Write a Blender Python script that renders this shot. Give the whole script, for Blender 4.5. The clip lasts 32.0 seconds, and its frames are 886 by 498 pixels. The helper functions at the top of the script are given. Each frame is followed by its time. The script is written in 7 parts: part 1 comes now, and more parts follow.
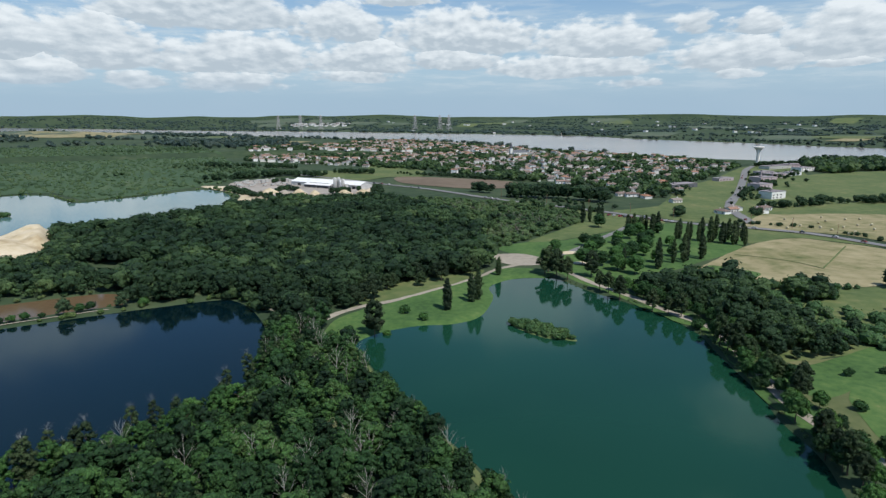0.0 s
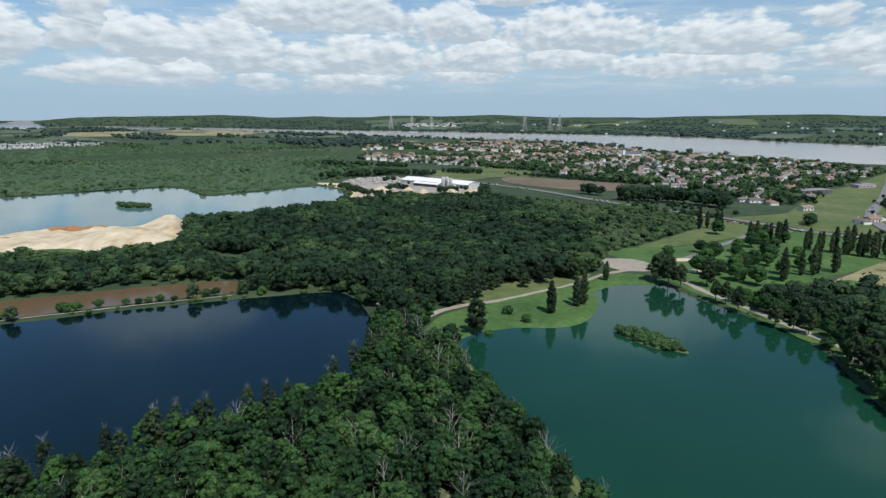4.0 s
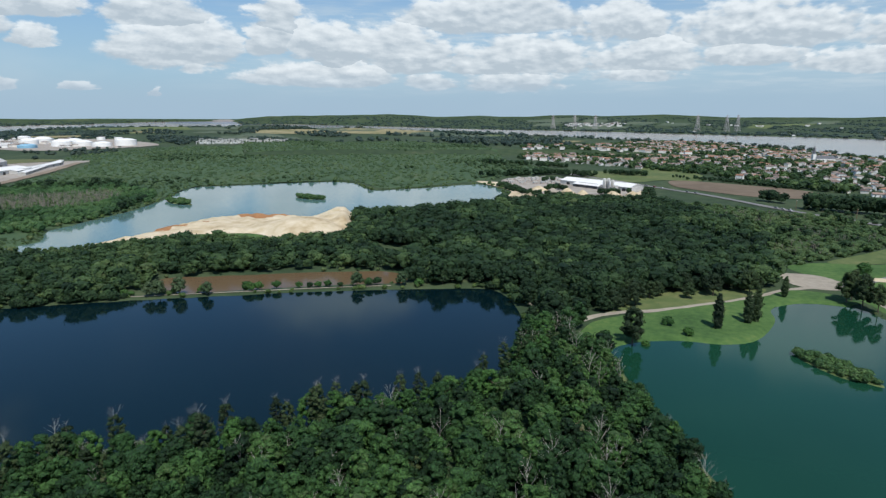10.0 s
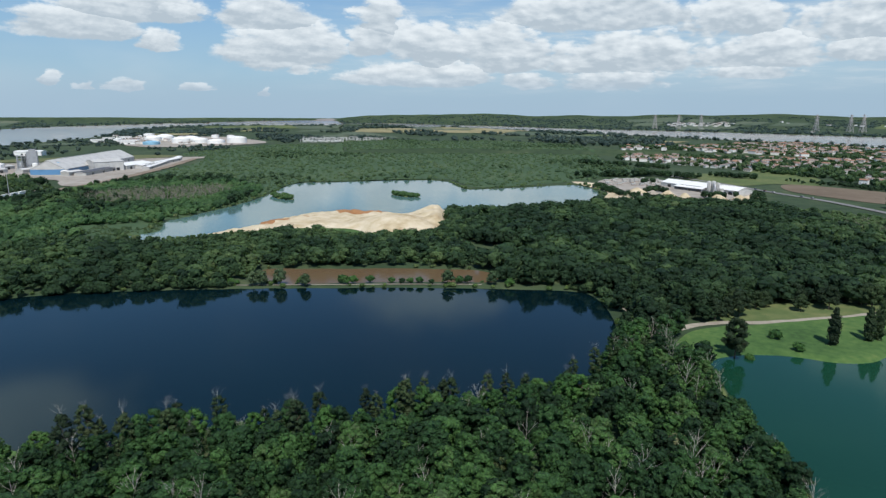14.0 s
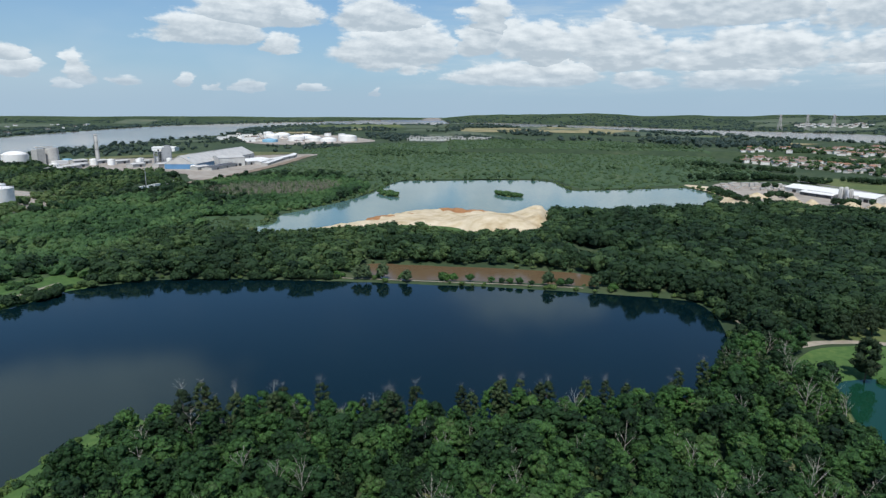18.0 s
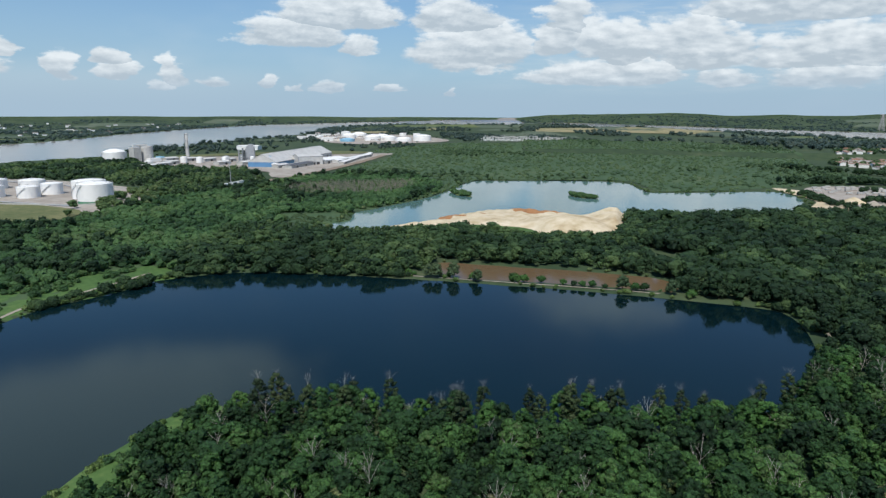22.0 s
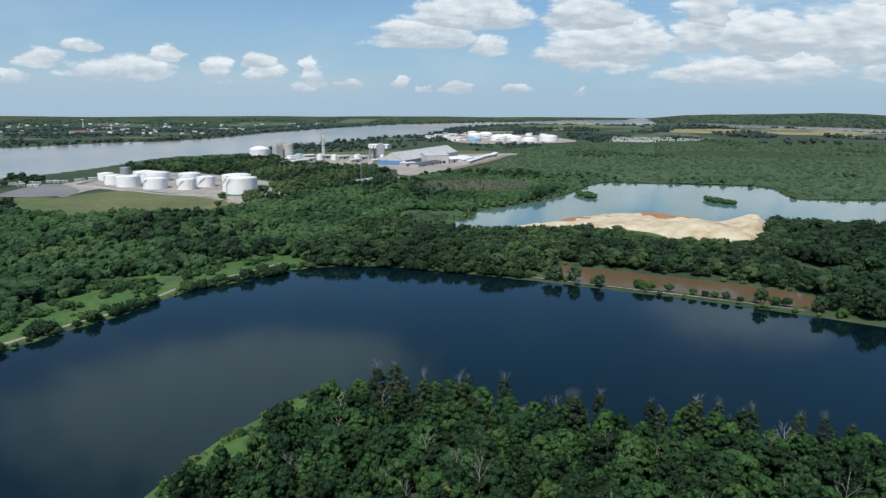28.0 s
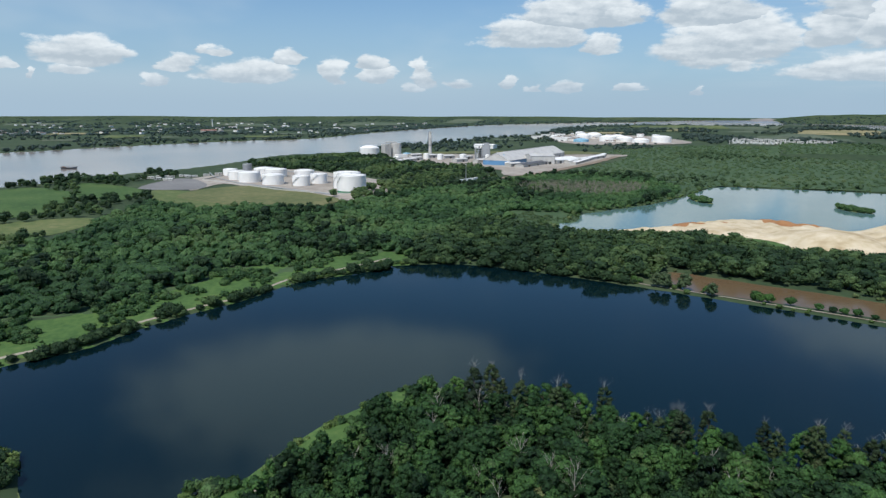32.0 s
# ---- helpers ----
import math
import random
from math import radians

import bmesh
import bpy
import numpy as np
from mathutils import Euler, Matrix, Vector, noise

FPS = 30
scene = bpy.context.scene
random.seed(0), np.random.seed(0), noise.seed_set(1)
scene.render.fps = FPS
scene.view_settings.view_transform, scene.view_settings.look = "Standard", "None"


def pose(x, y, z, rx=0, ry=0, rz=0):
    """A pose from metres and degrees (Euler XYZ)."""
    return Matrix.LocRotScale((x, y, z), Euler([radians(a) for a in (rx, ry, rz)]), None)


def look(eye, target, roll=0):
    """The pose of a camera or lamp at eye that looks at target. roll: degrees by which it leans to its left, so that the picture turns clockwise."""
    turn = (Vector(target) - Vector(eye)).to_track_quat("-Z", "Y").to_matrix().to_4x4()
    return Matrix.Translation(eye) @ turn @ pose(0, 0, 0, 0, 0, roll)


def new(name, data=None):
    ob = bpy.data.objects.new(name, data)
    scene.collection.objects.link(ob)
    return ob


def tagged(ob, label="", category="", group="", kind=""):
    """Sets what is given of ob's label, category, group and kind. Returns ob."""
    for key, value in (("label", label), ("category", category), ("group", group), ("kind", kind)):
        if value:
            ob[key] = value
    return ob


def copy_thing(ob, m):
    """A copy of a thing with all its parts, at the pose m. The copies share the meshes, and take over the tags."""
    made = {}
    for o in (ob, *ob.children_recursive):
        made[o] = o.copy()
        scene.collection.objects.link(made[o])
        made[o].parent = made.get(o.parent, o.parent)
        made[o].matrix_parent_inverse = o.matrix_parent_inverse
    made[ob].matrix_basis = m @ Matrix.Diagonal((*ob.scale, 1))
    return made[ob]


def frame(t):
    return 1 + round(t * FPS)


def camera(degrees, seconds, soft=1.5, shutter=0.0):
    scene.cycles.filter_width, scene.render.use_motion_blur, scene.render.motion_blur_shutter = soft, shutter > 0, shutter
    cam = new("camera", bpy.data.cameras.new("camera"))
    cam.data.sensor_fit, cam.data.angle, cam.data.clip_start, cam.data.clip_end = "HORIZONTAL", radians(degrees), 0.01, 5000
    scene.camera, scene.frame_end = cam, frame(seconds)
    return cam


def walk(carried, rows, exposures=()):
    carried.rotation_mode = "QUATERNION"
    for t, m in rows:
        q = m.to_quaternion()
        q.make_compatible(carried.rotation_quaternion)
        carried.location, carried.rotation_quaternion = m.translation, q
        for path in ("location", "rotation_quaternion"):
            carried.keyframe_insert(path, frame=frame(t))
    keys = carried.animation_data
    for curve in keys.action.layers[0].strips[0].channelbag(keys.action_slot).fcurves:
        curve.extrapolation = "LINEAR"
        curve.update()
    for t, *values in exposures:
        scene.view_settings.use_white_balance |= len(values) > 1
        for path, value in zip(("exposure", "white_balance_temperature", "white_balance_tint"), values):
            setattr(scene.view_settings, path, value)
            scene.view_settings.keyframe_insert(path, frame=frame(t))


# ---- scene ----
cam = camera(70.9, 32.0, soft=1.35)
# seconds, eye x, y, z, yaw, pitch, roll: a drone that hovers and pans to its left
ROWS = [
    (0, 0.27, -0.30, 90.64, 0.055, -12.120, 0.081),
    (1, 0.22, -0.21, 90.60, 2.185, -12.114, 0.069),
    (2, 0.17, -0.12, 90.56, 4.660, -12.110, 0.036),
    (3, 0.11, -0.03, 90.52, 7.305, -12.102, 0.023),
    (3.5, 0.09, 0.01, 90.50, 8.563, -12.095, 0.027),
    (5.5, -0.01, 0.19, 90.41, 14.397, -12.081, 0.019),
    (6, -0.04, 0.23, 90.39, 15.956, -12.086, 0.004),
    (7, -0.09, 0.32, 90.35, 18.444, -12.098, -0.023),
    (8, -0.14, 0.41, 90.31, 20.670, -12.099, -0.034),
    (9, -0.20, 0.50, 90.27, 22.545, -12.111, -0.051),
    (10, -0.25, 0.58, 90.22, 24.403, -12.135, -0.067),
    (11, -0.30, 0.67, 90.18, 26.351, -12.152, -0.087),
    (12, -0.35, 0.76, 90.14, 28.631, -12.174, -0.086),
    (13, -0.40, 0.85, 90.10, 30.734, -12.195, -0.090),
    (14, -0.45, 0.94, 90.06, 33.017, -12.205, -0.097),
    (14.5, -0.48, 0.98, 90.04, 34.263, -12.207, -0.097),
    (16.5, -0.58, 1.16, 89.95, 39.150, -12.237, -0.173),
    (17, -0.61, 1.20, 89.93, 40.293, -12.242, -0.179),
    (18, -0.66, 1.29, 89.89, 42.504, -12.256, -0.175),
    (19, -0.71, 1.38, 89.85, 44.509, -12.264, -0.144),
    (20, -0.76, 1.47, 89.81, 46.164, -12.270, -0.127),
    (21, -0.81, 1.56, 89.77, 47.678, -12.278, -0.111),
    (22, -0.87, 1.64, 89.72, 49.219, -12.277, -0.105),
    (23, -0.92, 1.73, 89.68, 50.838, -12.271, -0.115),
    (24, -0.97, 1.82, 89.64, 52.732, -12.266, -0.111),
    (25, -1.02, 1.91, 89.60, 54.632, -12.272, -0.099),
    (25.5, -1.05, 1.95, 89.58, 55.574, -12.277, -0.100),
    (27.5, -1.15, 2.13, 89.49, 59.593, -12.291, -0.114),
    (28, -1.18, 2.17, 89.47, 60.597, -12.290, -0.104),
    (29, -1.23, 2.26, 89.43, 62.819, -12.283, -0.087),
    (30, -1.28, 2.35, 89.39, 65.566, -12.278, -0.087),
    (31, -1.33, 2.44, 89.35, 68.010, -12.286, -0.086),
    (32, -1.38, 2.53, 89.31, 70.202, -12.297, -0.092),
]
walk(cam, [(t, pose(x, y, z, 90 + p, 0, yaw) @ pose(0, 0, 0, 0, 0, -r)) for t, x, y, z, yaw, p, r in ROWS])

# ---------------------------------------------------------------- light
SUN_AZ, SUN_EL = radians(141.0), radians(57.0)      # azimuth clockwise from +y
sun_way = Vector((math.sin(SUN_AZ) * math.cos(SUN_EL), math.cos(SUN_AZ) * math.cos(SUN_EL), math.sin(SUN_EL)))
sun_data = bpy.data.lights.new("sun", "SUN")
sun_data.energy, sun_data.angle, sun_data.color = 4.2, radians(0.55), (0.985, 0.955, 0.905)
sun = new("sun", sun_data)
sun.matrix_world = look(sun_way * 900, (0, 0, 0))
scene.view_settings.exposure = 0.0


class Nodes:
    """Short hand for a node tree."""

    def __init__(self, tree):
        self.tree = tree
        tree.nodes.clear()

    def add(self, kind, operation=None):
        n = self.tree.nodes.new(kind)
        if operation:
            n.operation = operation
        return n

    def put(self, socket, value):
        if hasattr(value, "is_linked"):
            self.tree.links.new(value, socket)
        elif value is not None:
            socket.default_value = value

    def math(self, op, a, b=None, c=None, clamp=False):
        n = self.add("ShaderNodeMath", op)
        n.use_clamp = clamp
        for s, v in zip(n.inputs, (a, b, c)):
            self.put(s, v)
        return n.outputs[0]

    def noise(self, vec, scale, detail=4.0, rough=0.55, out="Fac"):
        n = self.add("ShaderNodeTexNoise")
        self.put(n.inputs["Vector"], vec)
        n.inputs["Scale"].default_value, n.inputs["Detail"].default_value, n.inputs["Roughness"].default_value = scale, detail, rough
        return n.outputs[out]

    def ramp(self, fac, stops):
        n = self.add("ShaderNodeValToRGB")
        els = n.color_ramp.elements
        while len(els) < len(stops):
            els.new(0.5)
        for e, (p, c) in zip(els, stops):
            e.position, e.color = p, (*c, 1) if len(c) == 3 else c
        self.put(n.inputs[0], fac)
        return n.outputs[0]

    def mix(self, fac, a, b, kind="RGBA", blend="MIX"):
        n = self.add("ShaderNodeMix")
        n.data_type, n.blend_type = kind, blend
        self.put(n.inputs[0], fac)
        if kind == "RGBA":
            ia, ib = n.inputs[6], n.inputs[7]
        else:
            ia, ib = n.inputs[2], n.inputs[3]
        self.put(ia, a if hasattr(a, "is_linked") or kind != "RGBA" else (*a, 1))
        self.put(ib, b if hasattr(b, "is_linked") or kind != "RGBA" else (*b, 1))
        return n.outputs[2] if kind == "RGBA" else n.outputs[0]

    def range(self, v, a, b, c=0.0, d=1.0, smooth=True):
        n = self.add("ShaderNodeMapRange")
        n.interpolation_type = "SMOOTHSTEP" if smooth else "LINEAR"
        for s, x in zip(n.inputs, (v, a, b, c, d)):
            self.put(s, x)
        return n.outputs[0]


# cumulus: azimuth to the left, elevation of the base, half width and height in degrees, thickness
CLOUDS = [
    (33.8, 4.85, 2.5, 3.61, 1), (27.9, 4.73, 5.2, 3.83, 1), (20.8, 7.81, 8.7, 2.93, 1), (8.9, 6.89, 4.0, 2.84, 1), (-1.5, 6.21, 7.2, 3.20, 1), (-13.1, 5.58, 5.9, 2.74, 1),
    (17.9, 4.31, 7.4, 3.01, 1), (7.2, 4.39, 5.7, 2.62, 1), (-0.8, 4.42, 3.8, 1.59, 1), (-11.6, 3.75, 8.2, 1.68, 1), (-24.5, 4.23, 6.3, 2.45, 1), (-31.3, 5.02, 4.8, 3.47, 1),
    (-25.8, 6.57, 2.7, 1.77, 0.85), (-21.0, 6.90, 2.2, 1.83, 0.75), (31.9, 3.05, 4.2, 2.10, 1), (18.0, 2.57, 5.4, 2.36, 0.7), (25.7, 2.45, 2.4, 1.27, 0.65), (3.6, 9.47, 3.7, 0.95, 1),
    (-16.1, 2.55, 3.3, 0.83, 0.7), (-24.4, 3.20, 2.0, 1.18, 0.75), (-31.6, 3.80, 2.9, 0.91, 0.75), (7.7, 3.15, 4.8, 1.18, 0.75), (61.2, 6.17, 3.3, 2.06, 1), (56.2, 7.64, 3.4, 1.89, 1),
    (56.4, 5.50, 2.1, 1.32, 0.7), (47.9, 7.44, 4.0, 2.34, 1), (38.6, 7.46, 2.7, 2.42, 1), (46.7, 4.70, 5.9, 3.52, 1), (39.5, 5.87, 2.3, 3.07, 1), (34.9, 5.23, 3.5, 3.28, 1),
    (28.6, 5.11, 4.1, 3.24, 1), (45.2, 3.81, 1.8, 1.55, 0.75), (35.2, 3.08, 7.8, 1.93, 1), (25.7, 2.61, 2.7, 1.19, 1), (64.5, 2.40, 0.8, 0.86, 1), (61.7, 1.94, 0.7, 0.66, 1),
    (59.8, 1.98, 1.0, 0.95, 1), (53.8, 1.92, 1.0, 0.50, 0.7), (48.9, 1.62, 0.6, 0.42, 0.7), (94.4, 2.40, 1.2, 0.86, 1), (92.4, 3.72, 1.6, 1.36, 1), (89.7, 4.87, 1.4, 0.88, 0.65),
    (86.6, 2.99, 4.5, 1.69, 1), (83.7, 4.48, 1.3, 1.08, 1), (79.9, 3.07, 1.3, 1.98, 1), (76.7, 4.05, 1.4, 1.08, 1), (76.0, 3.05, 1.6, 1.14, 1), (72.0, 2.82, 1.3, 1.90, 1),
    (73.1, 2.15, 1.0, 0.64, 1), (69.2, 2.37, 2.0, 0.86, 0.6), (64.3, 2.45, 1.1, 0.87, 1), (61.8, 1.97, 0.7, 0.60, 1), (59.5, 2.12, 1.5, 0.93, 1), (53.9, 2.02, 1.3, 0.60, 1),
    (48.7, 1.72, 0.5, 0.54, 1), (63.0, 6.13, 4.6, 1.97, 1), (56.8, 5.38, 1.8, 1.52, 1), (58.4, 7.86, 5.9, 2.78, 1), (48.7, 7.71, 3.7, 3.02, 1), (99.5, 4.07, 3.8, 1.90, 1),
    (104.9, 3.44, 1.1, 0.84, 1), (102.9, 2.79, 0.4, 0.64, 1), (99.8, 3.14, 2.4, 0.84, 0.6), (108.6, 3.41, 2.3, 1.68, 1), (107.4, 2.56, 1.9, 0.60, 1),
]
# higher ones that the lakes mirror: the second number is their middle
HIGH_CLOUDS = [(88.5, 24.2, 7, 3.0, 2.2), (81, 24.5, 15, 5.5, 2.0), (92, 33, 18, 6, 0.8), (-28.0, 24.2, 5, 2.6, 1.2), (34.5, 17.2, 8, 2.0, 1.25), (-6.5, 16.2, 8.5, 3.0, 2.1), (-34, 36, 14, 6, 1.0), (120, 34, 20, 8, 1.0), (45, 50, 18, 7, 0.9), (170, 22, 30, 8, 1.0), (-120, 22, 25, 9, 1.0)]

world = bpy.data.worlds.new("sky")
scene.world = world
world.use_nodes = True
W = Nodes(world.node_tree)
sky = W.add("ShaderNodeTexSky")
sky.sky_type, sky.sun_disc, sky.sun_elevation, sky.sun_rotation = "NISHITA", False, SUN_EL, SUN_AZ
sky.air_density, sky.dust_density, sky.ozone_density, sky.altitude = 1.0, 0.35, 3.0, 60
way = W.add("ShaderNodeTexCoord").outputs["Generated"]
sep = W.add("ShaderNodeSeparateXYZ")
W.put(sep.inputs[0], way)
az = W.math("MULTIPLY", W.math("ARCTAN2", W.math("MULTIPLY", sep.outputs[0], -1.0), sep.outputs[1]), 57.2958)
el = W.math("MULTIPLY", W.math("ARCSINE", sep.outputs[2]), 57.2958)
ALL_CLOUDS = CLOUDS + [(a, e - 0.4 * h, w, 1.5 * h, thick) for a, e, w, h, thick in HIGH_CLOUDS]


def sky_point(u, v):
    """A place on the dome as a vector for noise: azimuth, stretched elevation."""
    p = W.add("ShaderNodeCombineXYZ")
    W.put(p.inputs[0], u), W.put(p.inputs[1], W.math("MULTIPLY", v, 2.15))
    return p.outputs[0]


here = sky_point(az, el)
wide = W.noise(here, 0.09, 3.0, 0.5)
curl = W.add("ShaderNodeSeparateXYZ")
W.put(curl.inputs[0], W.noise(here, 0.34, 4.0, 0.55, "Color"))
fray = W.math("SUBTRACT", curl.outputs[0], 0.5)
heave = W.math("SUBTRACT", curl.outputs[1], 0.5)
az_c = W.math("MULTIPLY_ADD", fray, 4.2, az)
el_c = W.math("MULTIPLY_ADD", heave, 0.8, el)
# each cloud is a dome on a flat base; the nearest one gives how high in it a point lies
depth, rise = None, None
for a, e, w, h, thick in ALL_CLOUDS:
    dx = W.math("MULTIPLY_ADD", az_c, 1.0 / w, -a / w)
    up = W.math("MULTIPLY_ADD", el_c, 1.0 / h, -e / h)
    dy = W.math("MAXIMUM", up, W.math("MULTIPLY", up, -3.0))
    d = W.math("MULTIPLY_ADD", dx, dx, W.math("MULTIPLY_ADD", dy, dy, 1.0 - thick))
    if depth is None:
        depth, rise = d, up
    else:
        rise = W.mix(W.math("LESS_THAN", d, depth), rise, up, kind="FLOAT")
        depth = W.math("MINIMUM", depth, d)
# billows: rounded puffs at two sizes, lit from above and from the right
puff = lambda p: W.math("ADD", W.noise(p, 0.26, 3.0, 0.5), W.math("MULTIPLY", W.noise(p, 1.05, 5.0, 0.58), 0.46))
swell = puff(here)
lit = W.math("SUBTRACT", swell, puff(sky_point(W.math("ADD", az, -0.5), W.math("ADD", el, 0.5))))
body = W.math("ADD", W.math("SUBTRACT", 1.0, depth), W.math("MULTIPLY", W.math("SUBTRACT", swell, 0.72), 2.0))
mask = W.math("MULTIPLY", W.range(body, -0.08, W.range(el, 11.0, 16.0, 0.46, 1.7)), 0.97)
# thin layers between the banks over the town side
bank = W.math("MULTIPLY", W.range(az, 52.0, 28.0), W.math("MULTIPLY", W.range(el, 1.2, 2.6), W.range(el, 12.0, 7.0)))
streak = W.add("ShaderNodeCombineXYZ")
W.put(streak.inputs[0], W.math("MULTIPLY", az, 0.25)), W.put(streak.inputs[1], W.math("MULTIPLY", el, 1.9))
layer = W.range(W.noise(streak.outputs[0], 0.75, 5.0, 0.6), 0.42, 0.68)
veil = W.math("MULTIPLY", bank, W.math("MULTIPLY_ADD", layer, 0.5, 0.22))
veil = W.math("MAXIMUM", veil, W.math("MULTIPLY", W.range(wide, 0.45, 0.75), W.range(el, 22.0, 4.0, 0.05, 0.25)))
veil = W.math("MAXIMUM", veil, W.math("MULTIPLY", W.math("MULTIPLY", W.range(az, 58.0, 74.0), W.range(el, 4.6, 2.4)), 0.30))
glow = W.math("ADD", W.math("MULTIPLY_ADD", W.math("MINIMUM", W.math("MAXIMUM", rise, -0.3), 1.0), 0.72, 0.26), W.math("MULTIPLY", lit, 1.9))
glow = W.math("ADD", glow, W.math("MULTIPLY", W.range(body, 0.9, 0.1), 0.10))
tone = W.mix(W.range(glow, 0.08, 1.0, smooth=False), (4.75, 5.6, 6.35), (8.1, 8.75, 9.2))
thin_tone = (5.9, 6.9, 7.6)
tone = W.mix(W.range(el, 13.0, 18.0), tone, (5.1, 6.9, 7.7))
blue = W.mix(1.0, sky.outputs[0], (0.66, 0.92, 1.10), blend="MULTIPLY")
blue = W.mix(W.range(el, 16.0, 0.0, 0.0, 0.85), blue, (3.55, 5.05, 6.45))
mask = W.math("MULTIPLY", mask, W.range(el, 12.0, 17.0, 1.0, 0.85))
shade = W.mix(mask, W.mix(veil, blue, thin_tone), tone)
haze = W.mix(W.range(el, 4.0, 0.4, 0.0, 0.75), shade, (3.7, 5.05, 6.4))
bg = W.add("ShaderNodeBackground")
W.put(bg.inputs[0], haze)
bg.inputs[1].default_value = 0.1
W.put(W.add("ShaderNodeOutputWorld").inputs[0], bg.outputs[0])

# ---------------------------------------------------------------- materials


def material(name, stops, scale=0.3, detail=5.0, rough=0.85, bump=0.0, bump_scale=None, big=None, spec=0.3, metal=0.0, tint=None):
    """A worn, uneven surface: a colour ramp over noise at two sizes, with relief."""
    m = bpy.data.materials.new(name)
    m.use_nodes = True
    N = Nodes(m.node_tree)
    where = N.add("ShaderNodeTexCoord").outputs["Object"] if tint == "object" else N.add("ShaderNodeNewGeometry").outputs["Position"]
    fine = N.noise(where, scale, detail, 0.6)
    if big:
        coarse = N.noise(where, big, 3.0, 0.5)
        fine = N.math("ADD", N.math("MULTIPLY", fine, 0.55), N.math("MULTIPLY", coarse, 0.45))
    fine = N.range(fine, 0.3, 0.7, smooth=False)
    col = N.ramp(fine, stops)
    p = N.add("ShaderNodeBsdfPrincipled")
    N.put(p.inputs["Base Color"], col)
    p.inputs["Roughness"].default_value, p.inputs["Metallic"].default_value, p.inputs["Specular IOR Level"].default_value = rough, metal, spec
    if bump:
        b = N.add("ShaderNodeBump")
        b.inputs["Strength"].default_value, b.inputs["Distance"].default_value = bump, bump
        N.put(b.inputs["Height"], N.noise(where, bump_scale or scale * 4, 4.0, 0.6))
        N.put(p.inputs["Normal"], b.outputs[0])
    N.put(N.add("ShaderNodeOutputMaterial").inputs[0], p.outputs[0])
    return m


def water_material(name, deep, shallow, rough, ripple, big=0.006):
    m = bpy.data.materials.new(name)
    m.use_nodes = True
    N = Nodes(m.node_tree)
    where = N.add("ShaderNodeNewGeometry").outputs["Position"]
    col = N.mix(N.range(N.noise(where, big, 3.0, 0.5), 0.35, 0.65), deep, shallow)
    p = N.add("ShaderNodeBsdfPrincipled")
    N.put(p.inputs["Base Color"], col)
    p.inputs["Roughness"].default_value, p.inputs["IOR"].default_value = rough, 1.33
    b = N.add("ShaderNodeBump")
    b.inputs["Strength"].default_value, b.inputs["Distance"].default_value = 0.35, ripple
    N.put(b.inputs["Height"], N.noise(where, 0.9, 3.0, 0.6))
    N.put(p.inputs["Normal"], b.outputs[0])
    N.put(N.add("ShaderNodeOutputMaterial").inputs[0], p.outputs[0])
    return m


def foliage(name, dark, mid, bright, per_object=False):
    """Leaves: hue differs from tree to tree (the tint value or the object) and from clump to clump; some light passes through."""
    m = bpy.data.materials.new(name)
    m.use_nodes = True
    N = Nodes(m.node_tree)
    geo = N.add("ShaderNodeNewGeometry")
    if per_object:
        tree = N.add("ShaderNodeObjectInfo").outputs["Random"]
    else:
        look_up = N.add("ShaderNodeAttribute")
        look_up.attribute_name = "tint"
        tree = look_up.outputs["Fac"]
    v = N.math("ADD", N.math("MULTIPLY", tree, 0.78), N.math("MULTIPLY", geo.outputs["Random Per Island"], 0.22))
    col = N.ramp(v, [(0.04, dark), (0.45, mid), (0.8, bright), (0.9, tuple(0.5 * (p + q) for p, q in zip(bright, (0.075, 0.085, 0.045)))), (1.0, tuple(1.25 * q for q in bright))])
    patch = N.noise(geo.outputs["Position"], 0.012, 3.0, 0.5)
    col = N.mix(N.range(patch, 0.4, 0.7, 0.0, 0.35), col, mid, blend="MIX")
    leaves = N.range(N.noise(geo.outputs["Position"], 3.0 if per_object else 1.7, 4.0, 0.65), 0.3, 0.7, 0.45, 1.5)
    shades = N.add("ShaderNodeCombineXYZ")
    for s in shades.inputs:
        N.put(s, leaves)
    col = N.mix(1.0, col, shades.outputs[0], blend="MULTIPLY")
    d = N.add("ShaderNodeBsdfPrincipled")
    N.put(d.inputs["Base Color"], col)
    rough = N.add("ShaderNodeBump")
    rough.inputs["Strength"].default_value, rough.inputs["Distance"].default_value = 0.55, 0.35
    N.put(rough.inputs["Height"], leaves)
    N.put(d.inputs["Normal"], rough.outputs[0])
    d.inputs["Roughness"].default_value, d.inputs["Specular IOR Level"].default_value = 0.6, 0.22
    tr = N.add("ShaderNodeBsdfTranslucent")
    N.put(tr.inputs["Color"], N.mix(1.0, col, (1.3, 1.5, 0.6), blend="MULTIPLY"))
    mx = N.add("ShaderNodeMixShader")
    mx.inputs[0].default_value = 0.26
    N.put(mx.inputs[1], d.outputs[0]), N.put(mx.inputs[2], tr.outputs[0])
    N.put(N.add("ShaderNodeOutputMaterial").inputs[0], mx.outputs[0])
    return m


